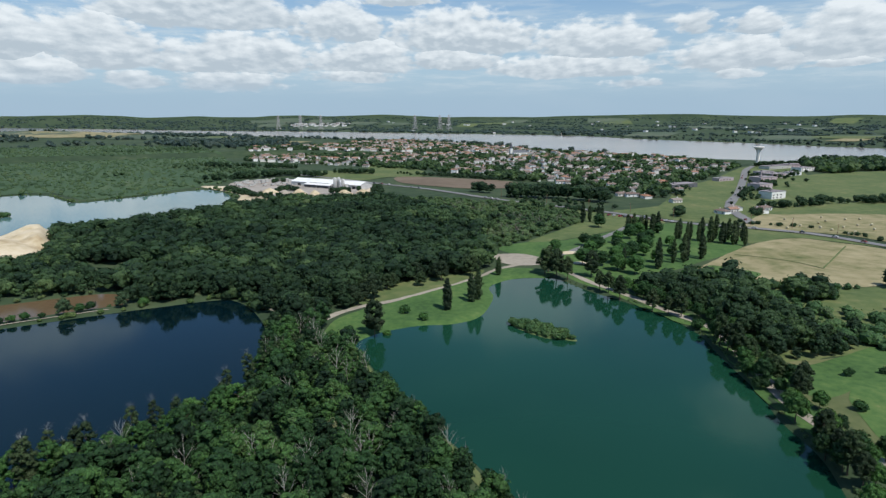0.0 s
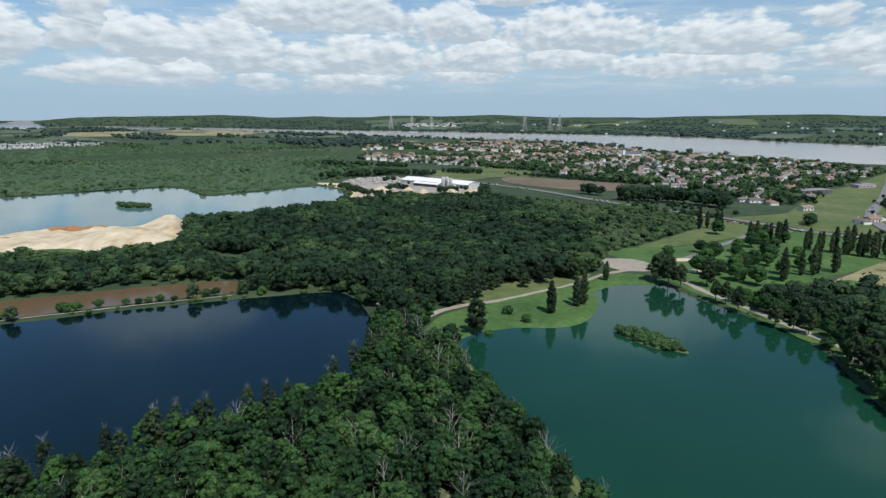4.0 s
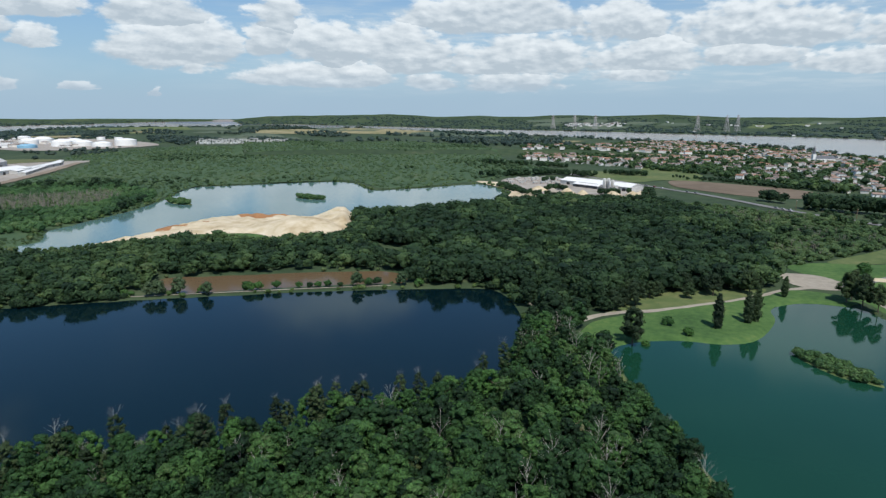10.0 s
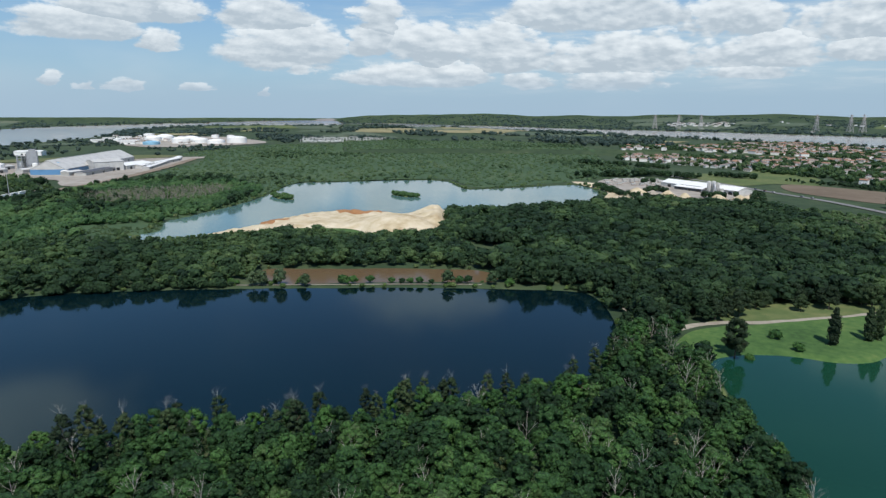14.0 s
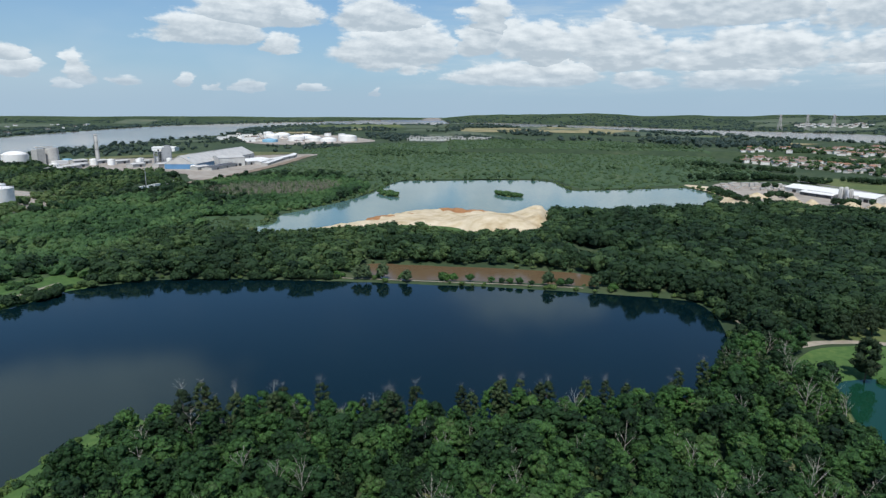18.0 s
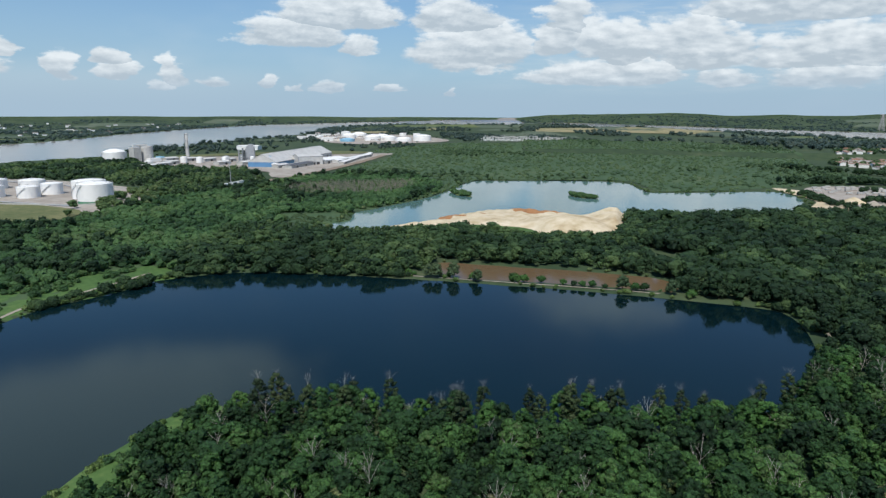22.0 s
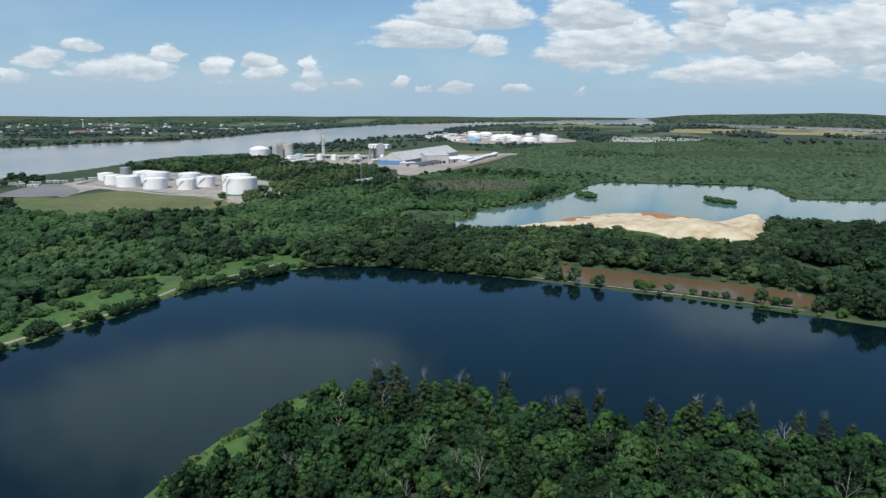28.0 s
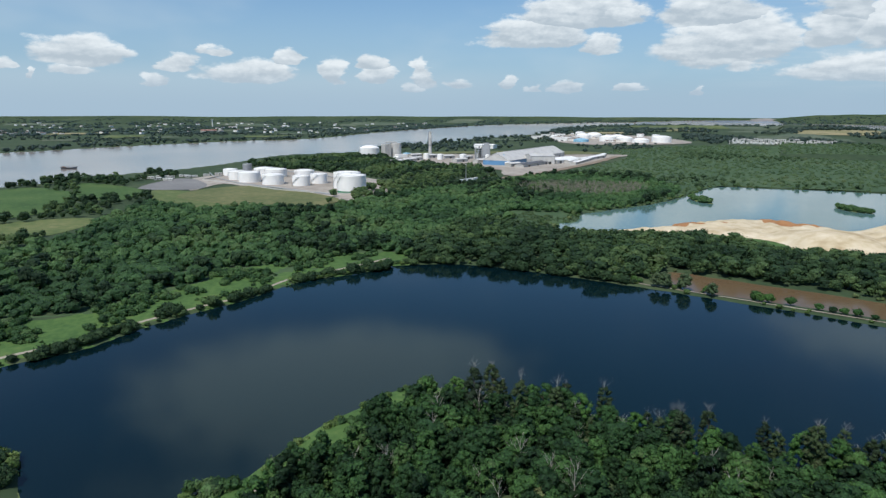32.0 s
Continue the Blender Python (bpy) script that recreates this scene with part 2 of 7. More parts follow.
M = {
    "ground": material("undergrowth", [(0.0, (0.020, 0.038, 0.018)), (0.45, (0.036, 0.062, 0.027)), (0.8, (0.060, 0.084, 0.038)), (1.0, (0.11, 0.115, 0.056))], 0.06, 8.0, 0.95, 0.3, 0.8, 0.008),
    "lawn": material("lawn", [(0.0, (0.026, 0.060, 0.018)), (0.45, (0.052, 0.104, 0.028)), (0.75, (0.075, 0.125, 0.036)), (1.0, (0.14, 0.155, 0.060))], 0.22, 10.0, 0.95, 0.1, 2.0, 0.02),
    "fresh": material("fresh_grass", [(0.0, (0.028, 0.066, 0.018)), (0.3, (0.048, 0.104, 0.027)), (0.6, (0.072, 0.138, 0.036)), (0.85, (0.105, 0.160, 0.045)), (1.0, (0.17, 0.18, 0.072))], 0.3, 10.0, 0.95, 0.25, 1.5, 0.03),
    "marsh": material("marsh_grass", [(0.0, (0.034, 0.066, 0.032)), (0.45, (0.050, 0.092, 0.040)), (0.75, (0.068, 0.108, 0.046)), (1.0, (0.105, 0.120, 0.058))], 0.06, 9.0, 0.95, 0.4, 0.5, 0.01),
    "meadow": material("rough_meadow", [(0.0, (0.050, 0.085, 0.027)), (0.45, (0.095, 0.130, 0.044)), (0.75, (0.135, 0.155, 0.058)), (1.0, (0.21, 0.20, 0.095))], 0.13, 8.0, 0.95, 0.2, 1.0, 0.02),
    "dry": material("dry_meadow", [(0.0, (0.070, 0.095, 0.034)), (0.45, (0.115, 0.13, 0.052)), (0.75, (0.16, 0.16, 0.070)), (1.0, (0.24, 0.21, 0.11))], 0.13, 8.0, 0.95, 0.2, 1.0, 0.02),
    # bluer than the near meadow, with distance haze mixed into the grass colour
    "hazed_field": material("hazed_far_pasture", [(0.0, (0.052, 0.082, 0.052)), (0.5, (0.085, 0.115, 0.070)), (1.0, (0.15, 0.16, 0.105))], 0.02, 8.0, 0.95, 0.0, None, 0.004),
    "hay": material("mown_hay_field", [(0.0, (0.075, 0.10, 0.034)), (0.25, (0.16, 0.16, 0.066)), (0.55, (0.27, 0.235, 0.125)), (1.0, (0.37, 0.32, 0.185))], 0.09, 9.0, 0.95, 0.1, 1.0, 0.014),
    "soil": material("ploughed_soil", [(0.0, (0.12, 0.09, 0.06)), (1.0, (0.20, 0.155, 0.11))], 0.06, 8.0, 0.95, 0.1, 0.7, 0.01),
    "sand": material("quarry_sand", [(0.0, (0.34, 0.25, 0.14)), (0.3, (0.47, 0.38, 0.24)), (0.6, (0.57, 0.48, 0.33)), (1.0, (0.66, 0.58, 0.44))], 0.12, 9.0, 0.95, 0.35, 0.7, 0.03),
    "ochre": material("ochre_sand", [(0.0, (0.24, 0.11, 0.045)), (1.0, (0.42, 0.22, 0.10))], 0.1, 8.0, 0.95, 0.2, 0.5, 0.03),
    "gravel": material("pale_gravel", [(0.0, (0.22, 0.19, 0.145)), (1.0, (0.40, 0.36, 0.29))], 0.3, 8.0, 0.95, 0.05, 3.0, 0.03),
    "ballast": material("brown_ballast", [(0.0, (0.16, 0.12, 0.085)), (1.0, (0.32, 0.26, 0.195))], 0.1, 8.0, 0.95, 0.05, 1.0, 0.02),
    "asphalt": material("asphalt", [(0.0, (0.14, 0.14, 0.14)), (1.0, (0.24, 0.235, 0.225))], 0.2, 8.0, 0.9, 0.03, 4.0, 0.02),
    "yard": material("concrete_yard", [(0.0, (0.23, 0.20, 0.165)), (1.0, (0.43, 0.39, 0.34))], 0.08, 8.0, 0.9, 0.05, 1.0, 0.02),
    "green_water": water_material("green_lake_water", (0.006, 0.039, 0.022), (0.009, 0.051, 0.028), 0.055, 0.02),
    "dark_water": water_material("dark_lake_water", (0.0015, 0.0085, 0.0115), (0.0022, 0.0115, 0.015), 0.07, 0.02),
    "pale_water": water_material("turquoise_pit_water", (0.07, 0.15, 0.145), (0.12, 0.20, 0.19), 0.08, 0.03),
    "brown_water": water_material("muddy_water", (0.125, 0.084, 0.046), (0.16, 0.11, 0.062), 0.2, 0.02),
    # silt tones; the broad dark patches stand for wind-ruffled reflections, set in colour
    "river_water": water_material("silty_wind_patched_water", (0.19, 0.175, 0.16), (0.33, 0.29, 0.24), 0.16, 0.004, 0.0022),
    "leaf": foliage("broad_leaves", (0.011, 0.029, 0.014), (0.037, 0.075, 0.030), (0.098, 0.157, 0.056)),
    "leaf_near": foliage("broad_leaves_near", (0.012, 0.032, 0.014), (0.037, 0.096, 0.029), (0.082, 0.188, 0.045), True),
    "leaf_spit": foliage("broad_leaves_spit", (0.011, 0.028, 0.013), (0.030, 0.076, 0.025), (0.068, 0.150, 0.040)),
    "needle_near": foliage("dark_leaves_near", (0.018, 0.034, 0.018), (0.036, 0.062, 0.028), (0.060, 0.098, 0.038), True),
    "willow": foliage("willow_leaves", (0.045, 0.085, 0.040), (0.085, 0.135, 0.065), (0.135, 0.180, 0.095), True),
    "blossom": foliage("pale_blossom_leaves", (0.09, 0.13, 0.05), (0.17, 0.20, 0.09), (0.30, 0.31, 0.17), True),
    "needle": foliage("dark_foliage", (0.009, 0.024, 0.010), (0.018, 0.042, 0.014), (0.032, 0.062, 0.018)),
    "scrubwood": foliage("scrub_wood_leaves", (0.023, 0.057, 0.023), (0.053, 0.116, 0.041), (0.094, 0.172, 0.060)),
    "marshwood": foliage("marsh_scrub_leaves", (0.046, 0.084, 0.042), (0.070, 0.120, 0.054), (0.100, 0.152, 0.066)),
    "reed": foliage("reed_leaves", (0.055, 0.100, 0.030), (0.100, 0.165, 0.048), (0.165, 0.235, 0.078)),
    "heath": foliage("heath_leaves", (0.031, 0.065, 0.025), (0.068, 0.121, 0.044), (0.117, 0.168, 0.068)),
    "scrub": foliage("scrub_leaves", (0.040, 0.080, 0.032), (0.080, 0.138, 0.052), (0.150, 0.195, 0.078)),
    # blue-grey leaf tones: the haze of distance is painted into the far woods
    "hazed_leaf": foliage("hazed_far_wood_leaves", (0.028, 0.052, 0.048), (0.052, 0.084, 0.074), (0.090, 0.122, 0.098)),
    "bark": material("bark", [(0.0, (0.06, 0.045, 0.03)), (1.0, (0.14, 0.11, 0.085))], 2.0, 4.0, 0.9),
    "twigs": material("leafless_twigs", [(0.0, (0.17, 0.15, 0.12)), (1.0, (0.29, 0.265, 0.225))], 1.0, 4.0, 0.9),
    "dead": material("bleached_dead_wood", [(0.0, (0.26, 0.24, 0.20)), (1.0, (0.46, 0.43, 0.38))], 1.0, 4.0, 0.9),
}

# ---------------------------------------------------------------- shapes of the land


def smooth_loop(pts, n=6):
    """A closed Catmull-Rom loop through the corners."""
    p = np.array(pts, float)
    out = []
    for i in range(len(p)):
        a, b, c, d = p[i - 1], p[i], p[(i + 1) % len(p)], p[(i + 2) % len(p)]
        for s in np.arange(n) / n:
            out.append(0.5 * (2 * b + (c - a) * s + (2 * a - 5 * b + 4 * c - d) * s * s + (3 * b - a - 3 * c + d) * s ** 3))
    return np.array(out)


def smooth_line(pts, step=6.0):
    p = np.array(pts, float)
    p = np.vstack([2 * p[0] - p[1], p, 2 * p[-1] - p[-2]])
    out = []
    for i in range(1, len(p) - 2):
        a, b, c, d = p[i - 1:i + 3]
        n = max(2, int(np.hypot(*(c - b)) / step))
        for s in np.arange(n) / n:
            out.append(0.5 * (2 * b + (c - a) * s + (2 * a - 5 * b + 4 * c - d) * s * s + (3 * b - a - 3 * c + d) * s ** 3))
    out.append(p[-2])
    return np.array(out)


def inside(loop, x, y):
    hit = np.zeros(x.shape, bool)
    for (ax, ay), (bx, by) in zip(loop, np.roll(loop, -1, 0)):
        if ay != by:
            hit ^= ((ay > y) != (by > y)) & (x < (bx - ax) * (y - ay) / (by - ay) + ax)
    return hit


def shore(loop, x, y):
    """Signed distance to a loop: positive outside."""
    if x.size < 300:
        p, q = loop, np.roll(loop, -1, 0) - loop
        dx, dy = x[:, None] - p[:, 0], y[:, None] - p[:, 1]
        s = np.clip((dx * q[:, 0] + dy * q[:, 1]) / np.maximum((q * q).sum(1), 1e-9), 0, 1)
        best = np.sqrt(((dx - s * q[:, 0]) ** 2 + (dy - s * q[:, 1]) ** 2).min(1))
        up = (p[:, 1] > y[:, None]) != (p[:, 1] + q[:, 1] > y[:, None])
        cross = x[:, None] < q[:, 0] * dy / np.where(q[:, 1] == 0, 1e-9, q[:, 1]) + p[:, 0]
        return np.where((up & cross).sum(1) % 2 == 1, -best, best)
    best = np.full(x.shape, 1e9)
    for (ax, ay), (bx, by) in zip(loop, np.roll(loop, -1, 0)):
        dx, dy = bx - ax, by - ay
        s = np.clip(((x - ax) * dx + (y - ay) * dy) / max(dx * dx + dy * dy, 1e-9), 0, 1)
        np.minimum(best, (x - ax - s * dx) ** 2 + (y - ay - s * dy) ** 2, out=best)
    best = np.sqrt(best)
    return np.where(inside(loop, x, y), -best, best)


def to_line(line, x, y):
    best = np.full(x.shape, 1e9)
    for (ax, ay), (bx, by) in zip(line[:-1], line[1:]):
        dx, dy = bx - ax, by - ay
        s = np.clip(((x - ax) * dx + (y - ay) * dy) / max(dx * dx + dy * dy, 1e-9), 0, 1)
        np.minimum(best, (x - ax - s * dx) ** 2 + (y - ay - s * dy) ** 2, out=best)
    return np.sqrt(best)


def wobble(x, y, size, seed=0.0):
    """Cheap smooth noise, about -1 to 1."""
    x, y = x / size + seed * 1.7, y / size - seed * 2.3
    return (np.sin(x * 1.3 + 1.7 * np.sin(y * 0.9 + seed)) + np.sin(y * 1.7 + 1.3 * np.sin(x * 1.1 - seed)) + 0.6 * np.sin(2.9 * x + 3.1 * y + seed)) / 2.2


EYE_Z, NEAR_PLAIN, RUN = 90.0, 3000.0, 1900.0
# corners of the waters, in metres from the point below the drone
GREEN_LAKE = [(30, 108), (17, 134), (8, 152), (0, 166), (-10, 182), (-19, 199), (-28, 220), (-36, 240), (-30, 252), (-21, 259), (-10, 264), (4, 266), (15, 274),
              (21, 289), (25, 309), (24, 325), (31, 337), (41, 345), (54, 347), (65, 343), (77, 319), (88, 303), (99, 284), (106, 267), (109, 249),
              (108, 236), (107, 218), (106, 194), (103, 174), (103, 154), (98, 133), (90, 100), (75, 80), (50, 85)]
DARK_LAKE = [(-258, -67), (-264, -51), (-282, -33), (-296, -15), (-311, 10), (-334, 37), (-341, 60), (-346, 80), (-355, 93), (-352, 115), (-338, 148),
             (-305, 178), (-276, 201), (-250, 220), (-221, 240), (-186, 264), (-149, 285), (-118, 301), (-105, 301), (-90, 283), (-77, 257), (-71, 236),
             (-68, 205), (-72, 180), (-84, 163), (-98, 149), (-112, 136), (-122, 118), (-136, 105), (-152, 92), (-168, 76), (-186, 66), (-186, 52), (-178, 39), (-172, 28), (-160, 14),
             (-147, 0), (-146, -12), (-143, -28), (-150, -42), (-161, -48), (-172, -51), (-183, -55), (-202, -76), (-240, -98)]
BROWN_POOL = [(-286, 246), (-263, 263), (-206, 301), (-176, 314), (-160, 304), (-162, 292), (-186, 279), (-219, 255), (-249, 231), (-268, 228)]
PALE_LAKE = [(-453, 257), (-454, 285), (-487, 313), (-498, 344), (-521, 416), (-559, 493), (-618, 587), (-593, 627), (-540, 692), (-478, 728), (-422, 685),
             (-392, 664), (-348, 715), (-304, 780), (-265, 750), (-241, 700), (-228, 641), (-232, 570), (-262, 500), (-300, 485), (-324, 505), (-340, 460), (-404, 437), (-416, 399),
             (-407, 350), (-408, 299), (-425, 262)]
RIVER = [(1300, 900), (861, 1215), (724, 1240), (621, 1306), (527, 1403), (320, 1644), (33, 2196), (-526, 2633), (-912, 2885), (-1462, 3065),
         (-2170, 3150), (-2523, 3381), (-2900, 3419), (-2978, 3238), (-3217, 3000), (-3459, 2751), (-3573, 2549), (-3343, 2002), (-2505, 1320), (-2163, 929), (-1814, 594), (-1507, 335), (-1421, 139),
         (-1212, 17), (-1073, -94), (-1020, -207), (-911, -253), (-700, -700), (-1300, -1000), (-1681, -460), (-1888, -258), (-2142, 33), (-2320, 348), (-3132, 872),
         (-3800, 1600), (-3878, 2303), (-3758, 2730), (-3709, 2950), (-3581, 3224), (-3443, 3443), (-3312, 3589), (-3123, 3444), (-2956, 3523), (-2706, 3680), (-2000, 3740), (-1469, 3640), (-706, 3540), (2, 3223), (563, 2902), (787, 2396), (985, 2125), (1223, 1734), (1900, 1300)]
GREEN_LAKE, DARK_LAKE, BROWN_POOL, PALE_LAKE, RIVER = [smooth_loop(c) for c in (GREEN_LAKE, DARK_LAKE, BROWN_POOL, PALE_LAKE, RIVER)]


def base_height(x, y):
    """The plain is level; past three kilometres it climbs gently to the skyline, with wooded hills over the river."""
    r = np.hypot(x, y)
    far = np.clip((r - NEAR_PLAIN) / RUN, 0, 0.9985)
    z = EYE_Z * (1 - r / (NEAR_PLAIN - RUN * np.log(1 - far)))
    return np.where(r > NEAR_PLAIN, z, 0.0)


def hills(x, y, d):
    a = np.degrees(np.arctan2(-x, y))
    r = np.hypot(x, y)
    on = np.clip((d - 10) / 500, 0, 1) * (r > 1500) * np.clip((42.3 - a) / 0.7, 0, 1) * np.clip((a + 70) / 20, 0, 1)
    steep = 1 + 1.2 * np.clip((a - 10) / 20, 0, 1)
    lift = np.clip(on * steep, 0, 1) * (15 + 7 * wobble(x, y, 420, 1) + 3 * wobble(x, y, 150, 2)) * np.clip(r / 3600, 0.5, 1.3)
    beyond = np.clip((r - 3900) / 700, 0, 1)
    return np.maximum(lift, 0) + beyond * (5 + 4 * wobble(x, y, 420, 5)) * (r > 3900) * np.clip((d - 20) / 250, 0, 1)


WATER = -0.8
LAKES = {}


def land(x, y):
    """Height of the ground, with banks and beds cut for every water."""
    shp = x.shape
    x, y = x.ravel(), y.ravel()
    near = np.hypot(x, y) < 1000
    d = np.full(x.shape, 1e9)
    for loop in LAKES.values():
        c = loop.mean(0)
        reach = np.hypot(*(loop - c).T).max() + 60
        pick = np.hypot(x - c[0], y - c[1]) < reach
        if pick.any():
            d[pick] = np.minimum(d[pick], shore(loop, x[pick], y[pick]))
    dr = shore(RIVER, x, y)
    z = base_height(x, y)
    z += hills(x, y, dr)
    rough = 0.25 * wobble(x, y, 9, 3) + 0.3 * wobble(x, y, 31, 4)
    z += np.clip(np.minimum(d, dr) / 12, 0, 1) * rough * np.clip((600 - np.hypot(x, y)) / 250, 0, 1)
    cut = np.interp(np.minimum(d, dr), [-8, -2, 0, 1.2, 3.5, 8], [-3.2, -1.6, -0.8, -0.25, -0.05, 0.0])
    z += cut - 7.0 * np.clip((-dr - 8) / 60, 0, 1)
    return z.reshape(shp), np.minimum(d, dr).reshape(shp)


def height_at(px, py):
    return float(land(np.array([float(px)]), np.array([float(py)]))[0][0])


def mesh_object(name, verts, faces, mat, parent=None, smooth=False, tint=None):
    """One mesh from arrays; faces all with the same number of corners."""
    verts, faces = np.asarray(verts, np.float32), np.asarray(faces, np.int32)
    me = bpy.data.meshes.new(name)
    me.vertices.add(len(verts))
    me.vertices.foreach_set("co", verts.ravel())
    k = faces.shape[1]
    me.loops.add(faces.size)
    me.loops.foreach_set("vertex_index", faces.ravel())
    me.polygons.add(len(faces))
    me.polygons.foreach_set("loop_start", np.arange(0, faces.size, k, dtype=np.int32))
    me.polygons.foreach_set("loop_total", np.full(len(faces), k, np.int32))
    me.polygons.foreach_set("use_smooth", np.full(len(faces), smooth, bool))
    if tint is not None:
        at = me.attributes.new("tint", "FLOAT", "POINT")
        at.data.foreach_set("value", np.asarray(tint, np.float32))
    me.materials.append(mat)
    me.update(calc_edges=True)
    me.validate()
    ob = new(name, me)
    ob.parent = parent
    return ob


def polar(r_steps, a_steps):
    r, a = np.meshgrid(r_steps, np.radians(a_steps), indexing="ij")
    x, y = -np.sin(a) * r, np.cos(a) * r
    n, m = r.shape
    i = np.arange(n * m).reshape(n, m)
    f = np.stack([i[:-1, :-1], i[:-1, 1:], i[1:, 1:], i[1:, :-1]], -1).reshape(-1, 4)
    return x, y, f


def build_ground():
    a = np.concatenate([np.arange(-180, -48, 6.0), np.arange(-48, 118, 0.42), np.arange(118, 180, 6.0), [180.0]])
    r = np.concatenate([[0.0, 8, 20, 45, 62], 75 * 1.0135 ** np.arange(0, 176), 800 * 1.022 ** np.arange(0, 83)])
    r = np.append(r[r < 4870], [4880, 4888, 4893, 4896.5])
    x, y, f = polar(r, a)
    z, _ = land(x, y)
    ob = mesh_object("ground", np.stack([x, y, z], -1).reshape(-1, 3), f, M["ground"], smooth=True)
    tagged(ob, "flat river plain of grass and undergrowth rising to far wooded hills", "ground", kind="structure")


def sheet(name, loop, mat, z, label, category, kind="structure"):
    """A flat piece of land cover or water inside a loop, fanned by bmesh."""
    bm = bmesh.new()
    vs = [bm.verts.new((px, py, z)) for px, py in loop]
    bm.faces.new(vs)
    bmesh.ops.triangulate(bm, faces=bm.faces[:], ngon_method="EAR_CLIP")
    for fc in bm.faces:
        if fc.normal.z < 0:
            fc.normal_flip()
    me = bpy.data.meshes.new(name)
    bm.to_mesh(me)
    bm.free()
    me.materials.append(mat)
    return tagged(new(name, me), label, category, kind=kind)


def drape(name, loop, mat, lift, label, category, cell=5.0, kind="structure"):
    """A piece of land cover that follows the ground, cut to a loop."""
    loop = np.array(loop, float)
    bm = bmesh.new()
    vs = [bm.verts.new((px, py, 0)) for px, py in loop]
    bm.faces.new(vs)
    lo, hi = loop.min(0), loop.max(0)
    cell = max(cell, (hi - lo).max() / 60)
    for axis in (0, 1):
        for c in np.arange(lo[axis] + cell, hi[axis], cell):
            co, no = [0, 0, 0], [0, 0, 0]
            co[axis], no[axis] = c, 1
            bmesh.ops.bisect_plane(bm, geom=bm.verts[:] + bm.edges[:] + bm.faces[:], plane_co=co, plane_no=no)
    bmesh.ops.triangulate(bm, faces=bm.faces[:])
    for fc in bm.faces:
        if fc.normal.z < 0:
            fc.normal_flip()
    xs = np.array([v.co.x for v in bm.verts])
    ys = np.array([v.co.y for v in bm.verts])
    zs, _ = land(xs, ys)
    for v, z in zip(bm.verts, zs):
        v.co.z = z + lift
    me = bpy.data.meshes.new(name)
    bm.to_mesh(me)
    bm.free()
    me.polygons.foreach_set("use_smooth", np.ones(len(me.polygons), bool))
    me.materials.append(mat)
    return tagged(new(name, me), label, category, kind=kind)


def ribbon(name, pts, width, mat, lift, label, category, step=5.0):
    """A road or path along a smooth line, laid on the ground."""
    line = smooth_line(pts, step)
    way = np.gradient(line, axis=0)
    way /= np.hypot(*way.T)[:, None] + 1e-9
    side = np.stack([-way[:, 1], way[:, 0]], -1)
    wide = width / 2 * (1 + 0.12 * wobble(line[:, 0], line[:, 1], 7))
    cross = [line + side * (wide * k)[:, None] for k in (-1, -0.33, 0.33, 1)]
    co = np.stack(cross, 1)
    z, _ = land(co[..., 0], co[..., 1])
    z = np.maximum(z, -0.5) + lift
    n, m = z.shape
    i = np.arange(n * m).reshape(n, m)
    f = np.stack([i[:-1, :-1], i[:-1, 1:], i[1:, 1:], i[1:, :-1]], -1).reshape(-1, 4)[:, ::-1]
    ob = mesh_object(name, np.concatenate([co, z[..., None]], -1).reshape(-1, 3), f, mat, smooth=True)
    return tagged(ob, label, category, kind="structure")


LAKES.update(green=GREEN_LAKE, dark=DARK_LAKE, brown=BROWN_POOL, pale=PALE_LAKE)
build_ground()


def grown(loop, by):
    """The loop pushed outward, so that the water ends inside the bank."""
    way = np.roll(loop, -1, 0) - np.roll(loop, 1, 0)
    way /= np.hypot(*way.T)[:, None] + 1e-9
    area = np.sum(loop[:, 0] * np.roll(loop[:, 1], -1) - loop[:, 1] * np.roll(loop[:, 0], -1))
    return loop + np.sign(area) * by * np.stack([way[:, 1], -way[:, 0]], -1)


sheet("water_lake_green", grown(GREEN_LAKE, 1.0), M["green_water"], WATER, "calm emerald green lake water mirroring its shore trees", "water")
sheet("water_lake_dark", grown(DARK_LAKE, 1.0), M["dark_water"], WATER + 0.003, "deep dark blue lake water with cloud reflections", "water")
sheet("water_pool_brown", grown(BROWN_POOL, 1.0), M["brown_water"], WATER + 0.006, "shallow muddy brown pool beside the dark lake", "water")
sheet("water_pit_pale", grown(PALE_LAKE, 1.0), M["pale_water"], WATER + 0.009, "pale turquoise water of the flooded sand pit", "water")


def build_river():
    x, y, f = polar(np.append(900 * 1.02 ** np.arange(0, 86), [4862, 4880, 4889, 4894]), np.arange(-60, 125, 0.75))
    d = shore(RIVER, x.ravel(), y.ravel())
    r = np.hypot(x, y)
    z = base_height(x, y) + WATER
    keep = (d[f] < 25).any(1)
    f = f[keep & (r.ravel()[f] < 4895).all(1)]
    used, f2 = np.unique(f, return_inverse=True)
    co = np.stack([x, y, z], -1).reshape(-1, 3)[used]
    tagged(mesh_object("water_river", co, f2.reshape(-1, 4), M["river_water"], smooth=True), "wide silty grey-brown river crossing the plain", "water", kind="structure")


build_river()

# ---------------------------------------------------------------- plants
def icosphere(sub):
    bm = bmesh.new()
    bmesh.ops.create_icosphere(bm, subdivisions=sub, radius=1)
    v = np.array([p.co[:] for p in bm.verts])
    f = np.array([[c.index for c in fc.verts] for fc in bm.faces])
    bm.free()
    return v, f


ICO1 = icosphere(1)


